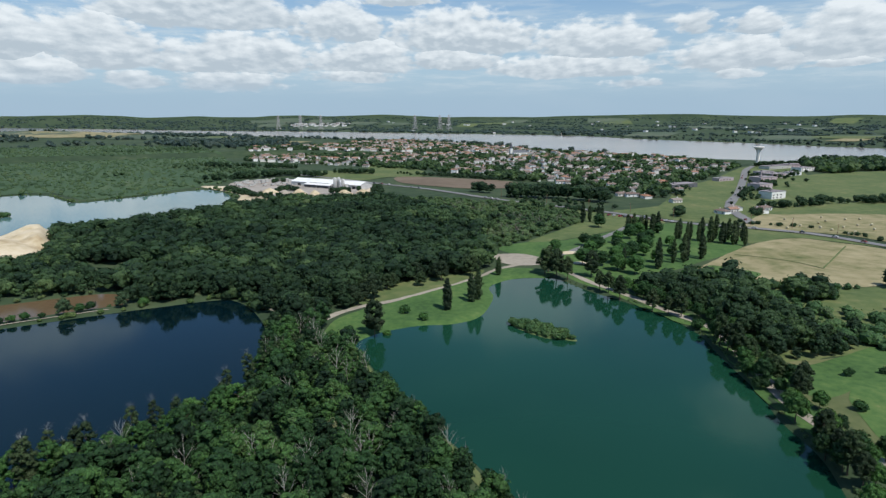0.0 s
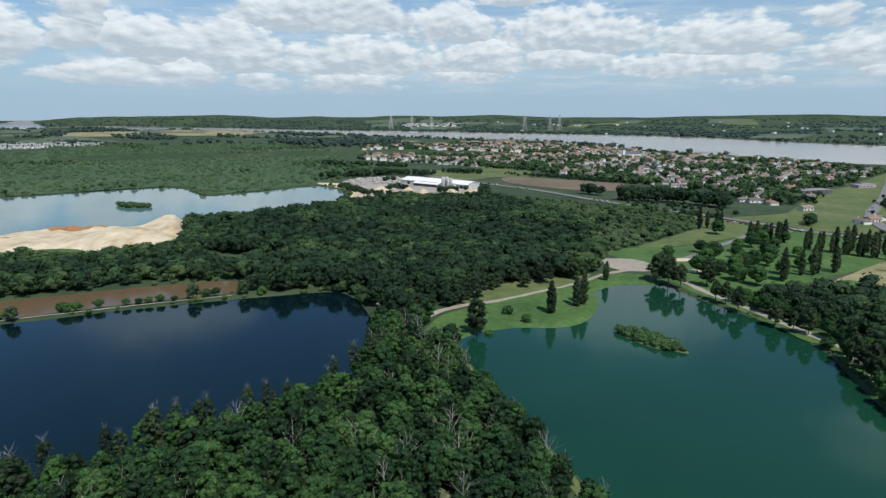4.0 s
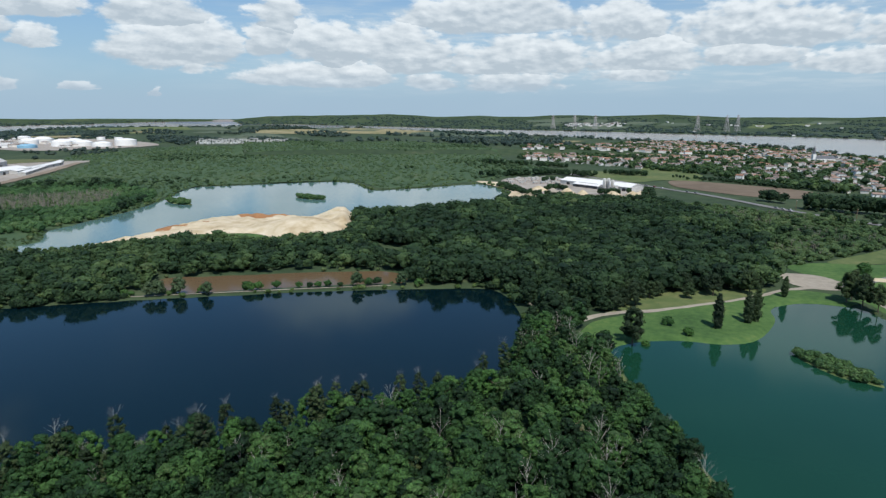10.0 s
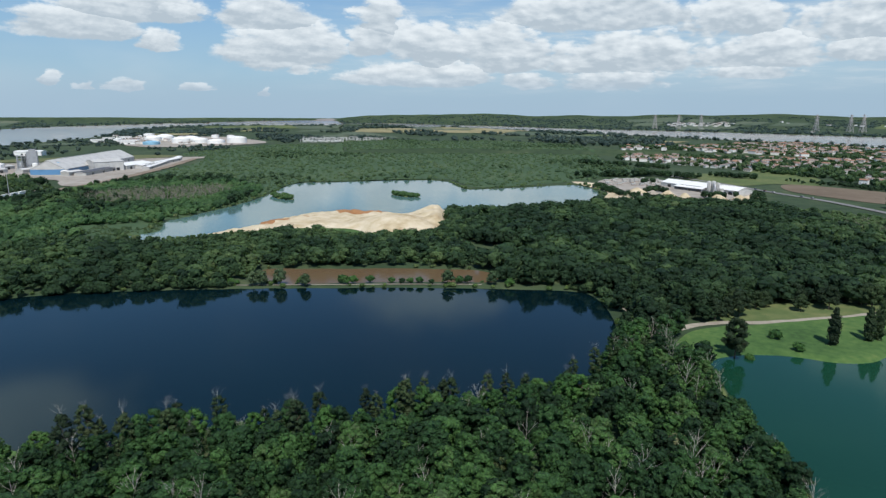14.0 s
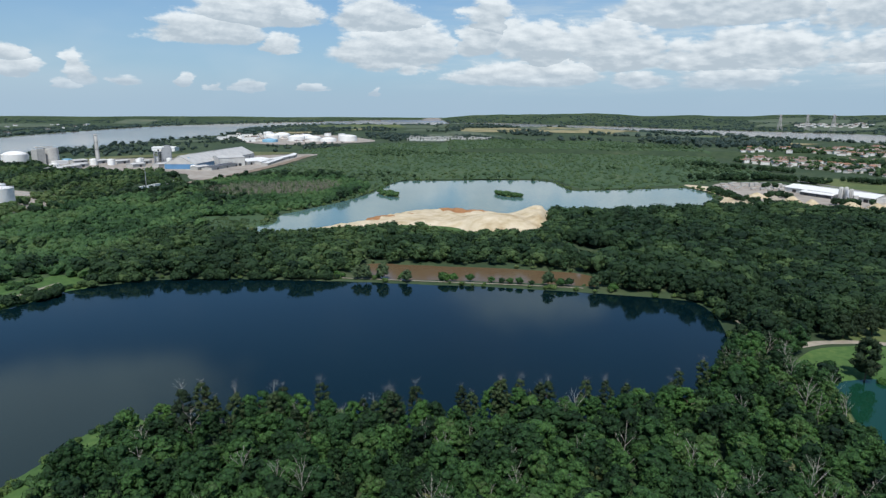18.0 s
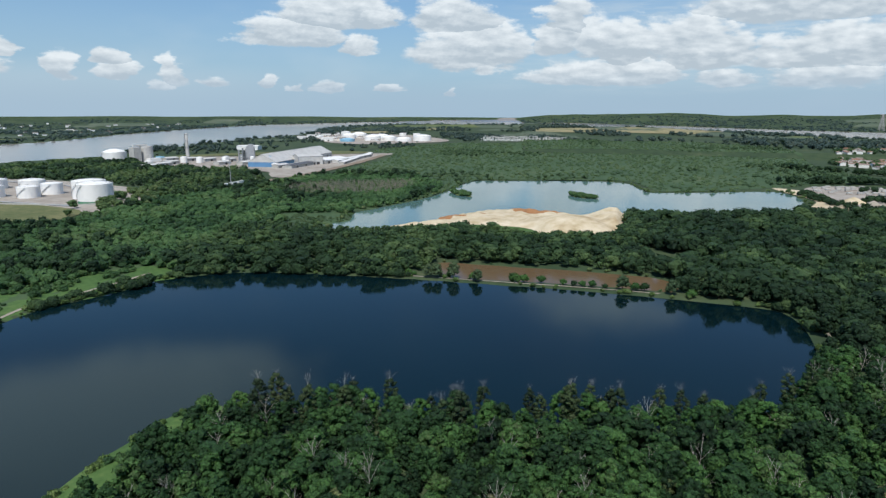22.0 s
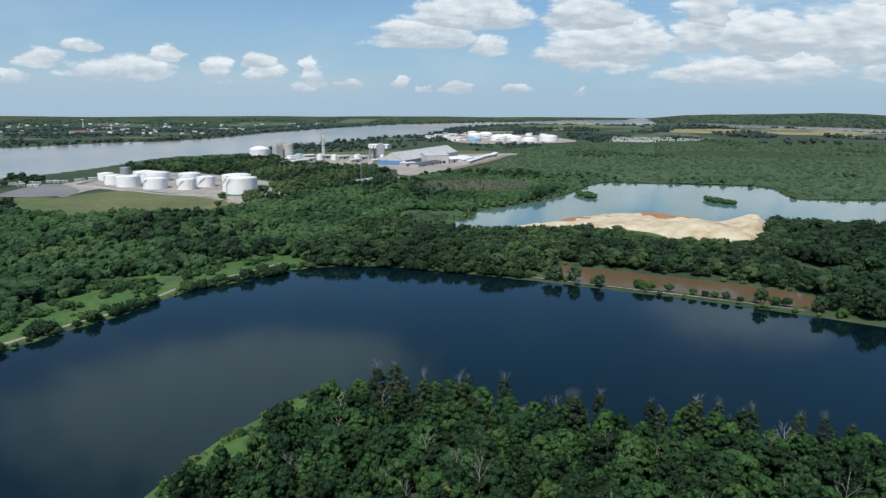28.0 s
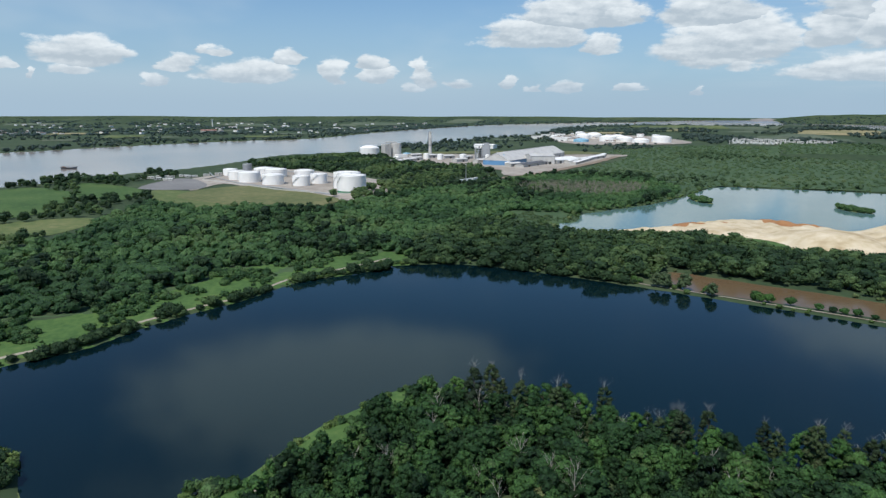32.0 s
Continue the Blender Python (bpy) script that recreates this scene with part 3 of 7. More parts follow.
def crown(rng, blobs, cards, card, core, height, width, base, cone=0.0, fat=1.0):
    """A crown of leaf clumps set round an uneven dome: lumpy cores, with leaf sprays standing out of them. Height and width in metres."""
    V, F, n = [], [], 0
    iv, jf = core
    half, tall = width / 2, (height - base) / 2
    lobes = rng.standard_normal((3, 3))
    size = half * math.sqrt(3.6 / (blobs + 1.5)) * fat
    spin = rng.random() * 6.283
    for b in range(blobs + 1):
        if b == 0:
            c, s = np.array([0, 0, base + tall * 0.85]), half * 0.6
        else:
            up = 1 - 1.6 * (b - 0.5) / blobs
            ring = math.sqrt(max(0.0, 1 - up * up))
            ang = b * 2.39996 + spin + 0.5 * rng.standard_normal()
            d = np.array([math.cos(ang) * ring, math.sin(ang) * ring, up])
            bulge = 1 + 0.16 * math.tanh(float(lobes[0] @ d)) + 0.12 * math.sin(3 * float(lobes[1] @ d))
            taper = 1 - cone * (0.5 + 0.5 * up)
            s = size * rng.uniform(0.72, 1.28) * (0.55 + 0.45 * taper)
            far = rng.uniform(0.80, 1.06) * bulge
            c = np.array([d[0] * (half - 0.7 * s) * far * taper, d[1] * (half - 0.7 * s) * far * taper, base + tall + d[2] * (tall - 0.55 * s) * rng.uniform(0.9, 1.06)])
        flat = np.array([1, 1, 0.82])
        v = iv * (1 + 0.17 * rng.standard_normal(len(iv)))[:, None] * s * flat * 0.78 + c
        V.append(v), F.append(jf + n)
        n += len(v)
        if b == 0:
            continue
        d = rng.standard_normal((cards, 3))
        d[:, 2] = np.abs(d[:, 2]) * 0.9 - 0.25
        d /= np.linalg.norm(d, axis=1)[:, None]
        p = c + d * s * flat * (0.70 + 0.42 * rng.random((cards, 1)))
        t = np.cross(d, rng.standard_normal((cards, 3)))
        t /= np.linalg.norm(t, axis=1)[:, None] + 1e-9
        u = np.cross(d, t) + 0.45 * d * rng.standard_normal((cards, 1))
        w = card * (0.6 + 0.9 * rng.random((cards, 1)))
        leaf = np.stack([p - t * w * 0.62 - u * w * 0.35, p + t * w * 0.62 - u * w * 0.3, p + u * w * 0.8 + d * w * 0.15], 1)
        V.append(leaf.reshape(-1, 3))
        F.append(n + np.arange(cards * 3).reshape(-1, 3))
        n += cards * 3
    return np.vstack(V), np.vstack(F)


def column(rng, blobs, cards, card, height, width, base):
    """The narrow upright crown of a poplar, of clumps stacked round its stem."""
    V, F, n = [], [], 0
    for b in range(blobs):
        s = (b + 0.5) / blobs
        room = width / 2 * math.sin(math.pi * min(0.97, 0.12 + 0.86 * s)) ** 0.6
        ang = b * 2.4
        v, f = crown(rng, 3, cards // 3, card, ICO1, room * 2.9, room * 1.75, 0.0)
        v[:, 2] = (v[:, 2] - v[:, 2].mean()) * 1.15
        v += [math.cos(ang) * room * 0.32, math.sin(ang) * room * 0.32, base + (height - base) * s]
        V.append(v), F.append(f + n)
        n += len(v)
    return np.vstack(V), np.vstack(F)


def trunk(rng, height, thick, limbs, sides=6, reach=0.35, steep=0.55, twigs=0):
    """A tapered, slightly crooked trunk with limbs, which may fork into twigs."""
    V, F = [], []

    def tube(path, radii):
        n0 = sum(len(v) for v in V)
        path = np.array(path)
        for i, (p, r) in enumerate(zip(path, radii)):
            ax = path[min(i + 1, len(path) - 1)] - path[max(i - 1, 0)]
            ax /= np.linalg.norm(ax) + 1e-9
            a = np.cross(ax, [0.31, 0.95, 0.05])
            a /= np.linalg.norm(a)
            b = np.cross(ax, a)
            ang = np.arange(sides) * 2 * math.pi / sides
            V.append(p + r * (np.cos(ang)[:, None] * a + np.sin(ang)[:, None] * b))
        for i in range(len(path) - 1):
            for k in range(sides):
                q, q2 = n0 + i * sides + k, n0 + i * sides + (k + 1) % sides
                F.append([q, q2, q2 + sides, ]), F.append([q, q2 + sides, q + sides])

    lean = rng.standard_normal(2) * 0.04 * height
    stem = [np.array([lean[0] * s * s, lean[1] * s * s, height * s - 0.4 * (s == 0)]) + np.append(rng.standard_normal(2) * 0.012 * height * (s > 0), 0) for s in (0, 0.25, 0.5, 0.75, 1)]
    tube(stem, [thick, thick * 0.8, thick * 0.6, thick * 0.4, thick * 0.12])
    for k in range(limbs):
        s = 0.35 + 0.55 * (k + rng.random()) / limbs
        at = np.array([np.interp(s, (0, 0.25, 0.5, 0.75, 1), [q[j] for q in stem]) for j in range(3)])
        ang, ln = k * 2.4 + rng.random(), height * reach * (1.15 - s * 0.7) * (0.7 + 0.6 * rng.random())
        d = np.array([math.cos(ang), math.sin(ang), steep + 0.6 * rng.random()])
        mid = at + d * ln * 0.5 + rng.standard_normal(3) * 0.05 * ln
        tube([at, mid, at + d * ln + np.array([0, 0, 0.12 * ln])], [thick * 0.35, thick * 0.22, thick * 0.05])
        for _ in range(twigs):
            way = d * 0.5 + rng.standard_normal(3) * [0.45, 0.45, 0.25] + [0, 0, 0.25]
            tube([mid, mid + way * ln * 0.3 + rng.standard_normal(3) * 0.04 * ln, mid + way * ln * 0.62], [thick * 0.2, thick * 0.14, thick * 0.05])
    return np.vstack(V), np.array(F)


def scatter(rng, loop, gap, avoid=3.0, jitter=0.42):
    """Places on an uneven grid inside a loop, clear of water and of the open pieces of land."""
    loop = np.array(loop, float)
    lo, hi = loop.min(0), loop.max(0)
    x, y = np.meshgrid(np.arange(lo[0], hi[0] + gap, gap), np.arange(lo[1], hi[1] + gap, gap))
    x[::2] += gap / 2
    x = (x + rng.uniform(-jitter, jitter, x.shape) * gap).ravel()
    y = (y + rng.uniform(-jitter, jitter, y.shape) * gap).ravel()
    keep = inside(loop, x, y)
    x, y = x[keep], y[keep]
    z, d = land(x, y)
    keep = d > avoid
    for kind, piece, room in OPEN:
        dist = to_line(piece, x, y) if kind == "line" else shore(piece, x, y)
        keep &= dist > room
    return x[keep], y[keep], z[keep]


OPEN = []           # ("line" or "loop", points, room) that woods keep clear of


def wood(name, rng, x, y, z, sizes, templates, mat, label, category="woodland", tint=None):
    """Many plants joined into one mesh. sizes: metres of height for each."""
    V, F, T, n = [], [], [], 0
    pick = rng.integers(0, len(templates), len(x))
    turn = rng.uniform(0, 2 * math.pi, len(x))
    wide = rng.uniform(0.82, 1.22, len(x))
    tint = rng.random(len(x)) if tint is None else tint
    for k, (tv, tf) in enumerate(templates):
        s = np.where(pick == k)[0]
        if not len(s):
            continue
        c, q = np.cos(turn[s])[:, None], np.sin(turn[s])[:, None]
        h = sizes[s][:, None]
        vx = (tv[:, 0] * c - tv[:, 1] * q) * h * wide[s][:, None] + x[s][:, None]
        vy = (tv[:, 0] * q + tv[:, 1] * c) * h * wide[s][:, None] + y[s][:, None]
        vz = tv[:, 2] * h + z[s][:, None]
        V.append(np.stack([vx, vy, vz], -1).reshape(-1, 3))
        F.append((tf[None] + (np.arange(len(s)) * len(tv))[:, None, None] + n).reshape(-1, 3))
        T.append(np.repeat(tint[s], len(tv)))
        n += len(s) * len(tv)
    if not V:
        return None
    return tagged(mesh_object(name, np.vstack(V), np.vstack(F), mat, tint=np.concatenate(T)), label, category, kind="stuff")


rng = np.random.default_rng(7)
# crowns of unit height for joined woods: nearer ones have more clumps
NEARBY = [crown(rng, 22, 17, 0.048, ICO1, 1.0, rng.uniform(0.6, 0.82), 0.05, 0.12) for _ in range(9)]
MIDDLE = [crown(rng, 12, 20, 0.066, ICO1, 1.0, 0.80, 0.06) for _ in range(7)]
DISTANT = [crown(rng, 6, 12, 0.11, ICO1, 1.0, 0.92, 0.03) for _ in range(6)]
REMOTE = [crown(rng, 2, 8, 0.36, ICO1, 1.0, 1.3, 0.0) for _ in range(5)]
GROVE = [crown(rng, 1, 4, 0.6, ICO1, 1.0, 4.0, 0.0) for _ in range(5)]
LOW = [crown(rng, 4, 10, 0.15, ICO1, 1.0, 1.5, 0.0) for _ in range(6)]
CARPET = [crown(rng, 2, 8, 0.45, ICO1, 1.0, 3.6, -0.3) for _ in range(6)]
BUSH = [crown(rng, 6, 18, 0.17, ICO1, 1.0, 1.4, 0.0) for _ in range(5)]


# ---------------------------------------------------------------- land cover
LAKE_PATH = [(-62, 256), (-56, 266), (-49, 279), (-37, 290), (-24, 299), (-7, 315), (10, 331), (22, 346), (33, 363), (48, 376), (62, 380), (71, 366), (81, 336), (89, 320), (97, 303), (104, 286), (110, 272), (116, 260),
             (117, 240), (115, 225), (113, 203), (111, 186), (112, 172), (115, 158), (118, 140), (116, 110)]
LAWN = [(-50, 236), (-50, 262), (-44, 276), (-23, 297), (-1, 319), (21, 342), (33, 361), (46, 366), (60, 362), (66, 352), (50, 340), (27, 331), (27, 309), (24, 285), (6, 263), (-21, 255), (-38, 238)]
PARK = [(38, 420), (60, 443), (90, 452), (145, 494), (195, 525), (232, 508), (222, 450), (196, 410), (164, 384), (141, 362), (118, 352), (100, 322), (90, 330), (76, 366), (68, 384)]
CAR_PARK = [(33, 404), (50, 406), (62, 396), (68, 384), (60, 375), (47, 373), (38, 380), (34, 391)]
PARK_ROAD = [(62, 384), (77, 401), (92, 419), (111, 448), (135, 482), (160, 520), (178, 550)]
MAIN_ROAD = [(360, 330), (312, 427), (300, 452), (287, 473), (268, 489), (245, 503), (220, 515), (193, 540), (167, 573), (146, 595), (123, 618), (98, 643), (71, 667), (43, 699), (11, 741), (-24, 783), (-62, 817), (-150, 905), (-260, 1000)]
AVENUE = [(262, 520), (287, 618), (349, 733), (413, 859), (502, 1037), (560, 1130)]
HAY = [(137, 342), (178, 392), (222, 436), (262, 458), (280, 446), (306, 414), (290, 380), (243, 329), (212, 323), (191, 329), (166, 342)]
HAY_FAR = [(252, 508), (276, 548), (297, 570), (323, 572), (369, 576), (410, 562), (372, 490), (330, 440), (312, 466), (278, 490)]
PASTURE = [(400, 720), (440, 789), (481, 857), (570, 965), (717, 1020), (760, 980), (471, 656), (427, 670), (391, 671)]
EAST_FIELD = [(122, 205), (128, 218), (145, 222), (185, 226), (220, 205), (190, 150), (128, 140), (119, 160), (118, 180)]
PLOUGHED = [(-70, 931), (-20, 931), (92, 871), (95, 800), (40, 782), (-17, 815), (-60, 860)]
CROP = [(-223, 1011), (-138, 1061), (-128, 1144), (-41, 1060), (-30, 945), (-79, 937), (-110, 890), (-150, 876)]
VERGE = [(162, 592), (208, 620), (327, 707), (330, 680), (308, 638), (280, 575), (250, 545), (193, 566)]
TOWN = [(-405, 1270), (-483, 1563), (-368, 1684), (-312, 1897), (-245, 2200), (-94, 2250), (60, 1980), (300, 1580), (415, 1480), (500, 1370), (540, 1130), (381, 900), (300, 800), (248, 690), (205, 690), (195, 796), (130, 862), (78, 900), (-31, 1050), (-144, 1120), (-256, 1180)]
PLANT = [(-262, 779), (-290, 846), (-268, 900), (-222, 905), (-130, 850), (-86, 780), (-78, 716), (-110, 690), (-150, 684), (-213, 716)]
PIER = [(-318, 812), (-268, 806), (-221, 752), (-187, 706), (-140, 676), (-165, 630), (-200, 628), (-222, 655), (-228, 690), (-245, 735)]
TANK_YARD = [(-785, -30), (-916, -36), (-972, -4), (-1065, 76), (-985, 152), (-790, 218), (-690, 190), (-640, 130), (-705, 103), (-763, 52), (-850, 8)]
TANK_FIELD = [(-815, 36), (-770, 73), (-663, 121), (-612, 96), (-600, 66), (-640, 20), (-720, -40), (-780, -28), (-800, -6)]
DOCK = [(-826, -90), (-930, -60), (-930, -34), (-890, -20), (-840, -12), (-796, -26)]
FACTORY_YARD = [(-830, 400), (-870, 410), (-938, 425), (-1100, 320), (-1290, 330), (-1330, 460), (-1230, 640), (-1210, 760), (-1161, 851), (-1098, 770), (-1010, 660), (-900, 530), (-815, 440)]
FACTORY_LAWN = [(-1380, 430), (-1400, 600), (-1330, 800), (-1220, 840), (-1230, 700), (-1330, 520), (-1290, 420)]
DEPOT_YARD = [(-1560, 1060), (-1740, 1020), (-2080, 1180), (-2350, 1420), (-2150, 1640), (-1900, 1560), (-1560, 1370)]
LEFT_FIELD = [(-500, -160), (-590, -175), (-610, -135), (-602, -98), (-569, -100), (-530, -118)]
LEFT_MEADOW = [(-640, -200), (-800, -260), (-880, -215), (-799, -150), (-683, -140), (-632, -165)]
SAND = [(-410, 292), (-412, 350), (-420, 399), (-408, 440), (-345, 458), (-335, 490), (-318, 500), (-300, 470), (-284, 446), (-268, 418), (-262, 398), (-272, 374), (-300, 362), (-330, 372), (-368, 352), (-388, 322)]
SAND_SLOPE = [(-388, 318), (-366, 352), (-330, 371), (-302, 361), (-292, 346), (-322, 336), (-360, 324), (-384, 304)]
WEST_PATH = [(-250, -100), (-262, -78), (-269, -62), (-279, -48), (-292, -30), (-304, -10), (-317, 12), (-342, 36), (-351, 56), (-362, 82), (-372, 100)]
BANK_PATH = [(-272, 210), (-250, 225), (-221, 245), (-186, 269), (-160, 285)]
LAKE_END_PATH = [(-96, 300), (-84, 287), (-70, 263), (-62, 256)]
SPIT_PATH = [(-156, 24), (-153, 19), (-147, 11), (-141, 4), (-134, -8), (-128, -25)]
SPIT_EAST = [(31, 104), (26, 115), (13.5, 134), (4.5, 152), (-3.5, 166), (-13, 182), (-22, 199), (-31, 220), (-38, 236)]
RAILS = [(-795, 366), (-813, 408), (-850, 470), (-912, 552), (-1002, 663), (-1134, 807)]
WEST_MEADOW = [(-236, -104), (-275, -108), (-305, -92), (-307, -69), (-319, -53), (-330, -36), (-344, -17), (-372, 3), (-380, 26), (-388, 62), (-398, 96), (-378, 112), (-356, 112), (-353, 92), (-345, 80), (-340, 60), (-332, 37), (-309, 10), (-294, -15), (-280, -33), (-262, -51), (-254, -68)]
SOUTH_BANK = [(-150, -40), (-161, -46), (-172, -49), (-184, -53), (-204, -76), (-190, -90), (-150, -62)]
SPIT_BANK = [(-188, 64), (-188, 51), (-180, 38), (-173, 27), (-161, 12), (-149, 0), (-148, -12), (-138, -14), (-138, 2), (-146, 16), (-154, 28), (-164, 42), (-171, 54), (-176, 66)]
EAST_SCRUB = [(150, 336), (190, 326), (225, 322), (260, 330), (310, 330), (310, 270), (250, 236), (190, 232), (150, 230), (140, 250), (150, 290)]
WOOD_GLADE = [(-44, 284), (-36, 292), (-24, 301), (-7, 317), (8, 331), (20, 346), (24, 362), (8, 352), (-12, 342), (-30, 324), (-44, 304)]

BARE_PATCH = [(-700, 350), (-712, 413), (-680, 455), (-660, 500), (-600, 470), (-577, 400), (-610, 350), (-640, 330)]
OPEN += [("line", smooth_line(p), w) for p, w in ((LAKE_PATH, 3.2), (PARK_ROAD, 4), (MAIN_ROAD, 6), (AVENUE, 7), (WEST_PATH, 3), (BANK_PATH, 3.0), (SPIT_PATH, 3.0), (LAKE_END_PATH, 2.5), (SPIT_EAST, 2.4), (RAILS, 12))]
OPEN += [("loop", np.array(p, float), w) for p, w in ((LAWN, 2), (PARK, 2), (CAR_PARK, 2), (HAY, 1), (HAY_FAR, 1), (PASTURE, 1), (EAST_FIELD, 1), (PLOUGHED, 1), (CROP, 1), (VERGE, 1), (TOWN, 5),
                                                        (PLANT, 3), (PIER, 3), (TANK_YARD, 4), (TANK_FIELD, 2), (DOCK, 2), (FACTORY_YARD, 4), (FACTORY_LAWN, 2), (DEPOT_YARD, 5), (LEFT_FIELD, 1),
                                                        (LEFT_MEADOW, 1), ([(-806, -68), (-761, -15), (-672, 24), (-632, 22), (-628, -21), (-665, -53), (-746, -71)], 0), ([(-915, -165), (-851, -104), (-790, -81), (-724, -94), (-764, -144)], 0), (SAND, 0), (SAND_SLOPE, 0), (WEST_MEADOW, 0), (WOOD_GLADE, 1), (SPIT_BANK, 0.5))]


def cover(name, loop, mat, label, category="field", lift=0.08, cell=6.0):
    return drape(name, smooth_loop(loop, 4), M[mat], lift, label, category, cell)


cover("lawn_lakeside", LAWN, "fresh", "mown green lawn on the lake shore", "lawn", 0.34, 2.5)
cover("lawn_park", PARK, "fresh", "green park lawn beside the lake", "lawn", 0.12)
cover("gravel_car_park", CAR_PARK, "gravel", "pale gravel car park at the end of the lake", "car park", 0.2)
cover("field_hay", HAY, "hay", "dry yellow mown hay field", "field", 0.25)
cover("field_hay_far", HAY_FAR, "hay", "dry yellow hay field with round bales", "field", 0.3)
cover("field_pasture", PASTURE, "meadow", "broad green pasture beside the estate", "field", 0.5, 20)
cover("bank_spit", SPIT_BANK, "fresh", "grassy bank at the tip of the spit", "bank", 0.4, 2.5)
cover("field_gap", [(118, 246), (140, 250), (150, 230), (190, 232), (250, 236), (222, 206), (185, 227), (145, 223), (121, 206), (117, 220)], "meadow", "rough grass behind the shore trees", "meadow", 0.1)
cover("field_scrub", EAST_SCRUB, "meadow", "rough grass between the shore scrub", "meadow", 0.12)
cover("glade", WOOD_GLADE, "meadow", "grassy glade at the wood's edge by the path", "meadow", 0.1)
cover("field_east", EAST_FIELD, "dry", "dry grass clearing behind the shore trees", "field", 0.12)
cover("field_east_plain", [(195, 562), (262, 524), (420, 564), (480, 655), (560, 960), (640, 1118), (548, 1126), (390, 900), (308, 800), (252, 690)], "meadow", "rough grass plain round the estate", "field", 0.15, 20)
cover("field_ploughed", PLOUGHED, "soil", "bare brown ploughed field below the town", "field", 0.5, 15)
cover("field_crop", CROP, "meadow", "green crop field below the town", "field", 0.5, 15)
cover("field_roadside", [(222, 438), (262, 460), (282, 448), (308, 424), (314, 434), (287, 468), (245, 498), (230, 505), (224, 452)], "meadow", "rough grass between the hay field and the road", "field", 0.2)
cover("field_heath", [(58, 652), (100, 628), (130, 562), (102, 505), (62, 446), (92, 455), (145, 497), (192, 528), (165, 566), (120, 612), (80, 648)], "meadow", "rough grass between the heath and the road", "field", 0.2)
cover("field_verge", VERGE, "meadow", "rough grass field beside the main road", "field", 0.3, 12)
cover("bank_sand_slope", SAND_SLOPE, "fresh", "green grassy slope below the sand heap", "bank", 0.15, 6)
cover("yard_plant", PLANT, "yard", "grey concrete yard of the gravel plant", "yard", 0.4, 12)
cover("bank_pier", PIER, "sand", "pale sand spit beside the gravel plant", "sand bank", 0.25, 12)
cover("meadow_tanks", [(-806, -68), (-761, -15), (-672, 24), (-632, 22), (-628, -21), (-665, -53), (-746, -71)], "meadow", "rough green meadow beside the tank farm", "field", 0.4, 15)
cover("meadow_river", [(-915, -165), (-851, -104), (-790, -81), (-724, -94), (-764, -144)], "lawn", "green meadow between the scrub and the river", "field", 0.4, 15)
cover("yard_tanks", TANK_YARD, "yard", "pale gravel yard of the tank farm", "yard", 0.5, 20)
cover("field_tanks", TANK_FIELD, "dry", "dry olive grass field before the tank farm", "field", 0.6, 20)
cover("yard_dock", DOCK, "asphalt", "grey asphalt dock yard by the river", "yard", 0.6, 20)
cover("yard_factory", FACTORY_YARD, "yard", "dusty brown factory yard", "yard", 0.7, 25)
cover("lawn_factory", FACTORY_LAWN, "dry", "dry grass behind the factory", "field", 0.9, 25)
cover("yard_depot", DEPOT_YARD, "yard", "pale yard of the distant fuel depot", "yard", 1.2, 40)
cover("field_left", LEFT_FIELD, "meadow", "small mown green field among the scrub", "field", 0.25, 12)
cover("meadow_left", LEFT_MEADOW, "lawn", "bright green meadow near the river", "field", 0.5, 15)
cover("meadow_bank", WEST_MEADOW, "fresh", "bright green rough grass on the west bank", "field", 0.1)
cover("bank_south", SOUTH_BANK, "meadow", "dry grassy bank at the dark lake's end", "bank", 0.1)
cover("patch_field", [(140, 344), (156, 362), (166, 372), (185, 354), (176, 340), (164, 329), (142, 330)], "fresh", "green unmown patch in the hay field", "field", 0.36)
cover("clearing_east", [(120, 212), (131, 214), (152, 224), (180, 238), (166, 218), (140, 196), (124, 188), (119, 198)], "fresh", "green grass behind the shore trees", "meadow", 0.2)
cover("clearing_dry", [(136, 193), (166, 216), (190, 205), (165, 165), (140, 150), (126, 158), (127, 172)], "fresh", "green grass behind the shore trees with dry patches", "meadow", 0.2)
cover("bunker", [(80, 404), (89, 404), (91, 408), (88, 412), (81, 411)], "sand", "white sand bunker on the park lawn", "bunker", 0.3, 2)
cover("bunker", [(80, 376), (86, 374), (91, 378), (89, 383), (82, 382)], "sand", "white sand bunker on the park lawn", "bunker", 0.3, 2)
REED_BANK = [(-473, 243), (-496, 237), (-517, 246), (-520, 264), (-504, 284), (-487, 309), (-470, 300), (-452, 285), (-448, 250)]
OPEN.append(("loop", np.array(REED_BANK, float), 1.0))
cover("bank_marsh", REED_BANK, "marsh", "olive-brown reed bank at the pit's end", "bank", 0.15)
cover("clearing_pit", [(-534, 338), (-546, 338), (-552, 366), (-544, 368)], "gravel", "small pale sand clearing by the pit", "clearing", 0.25, 4)
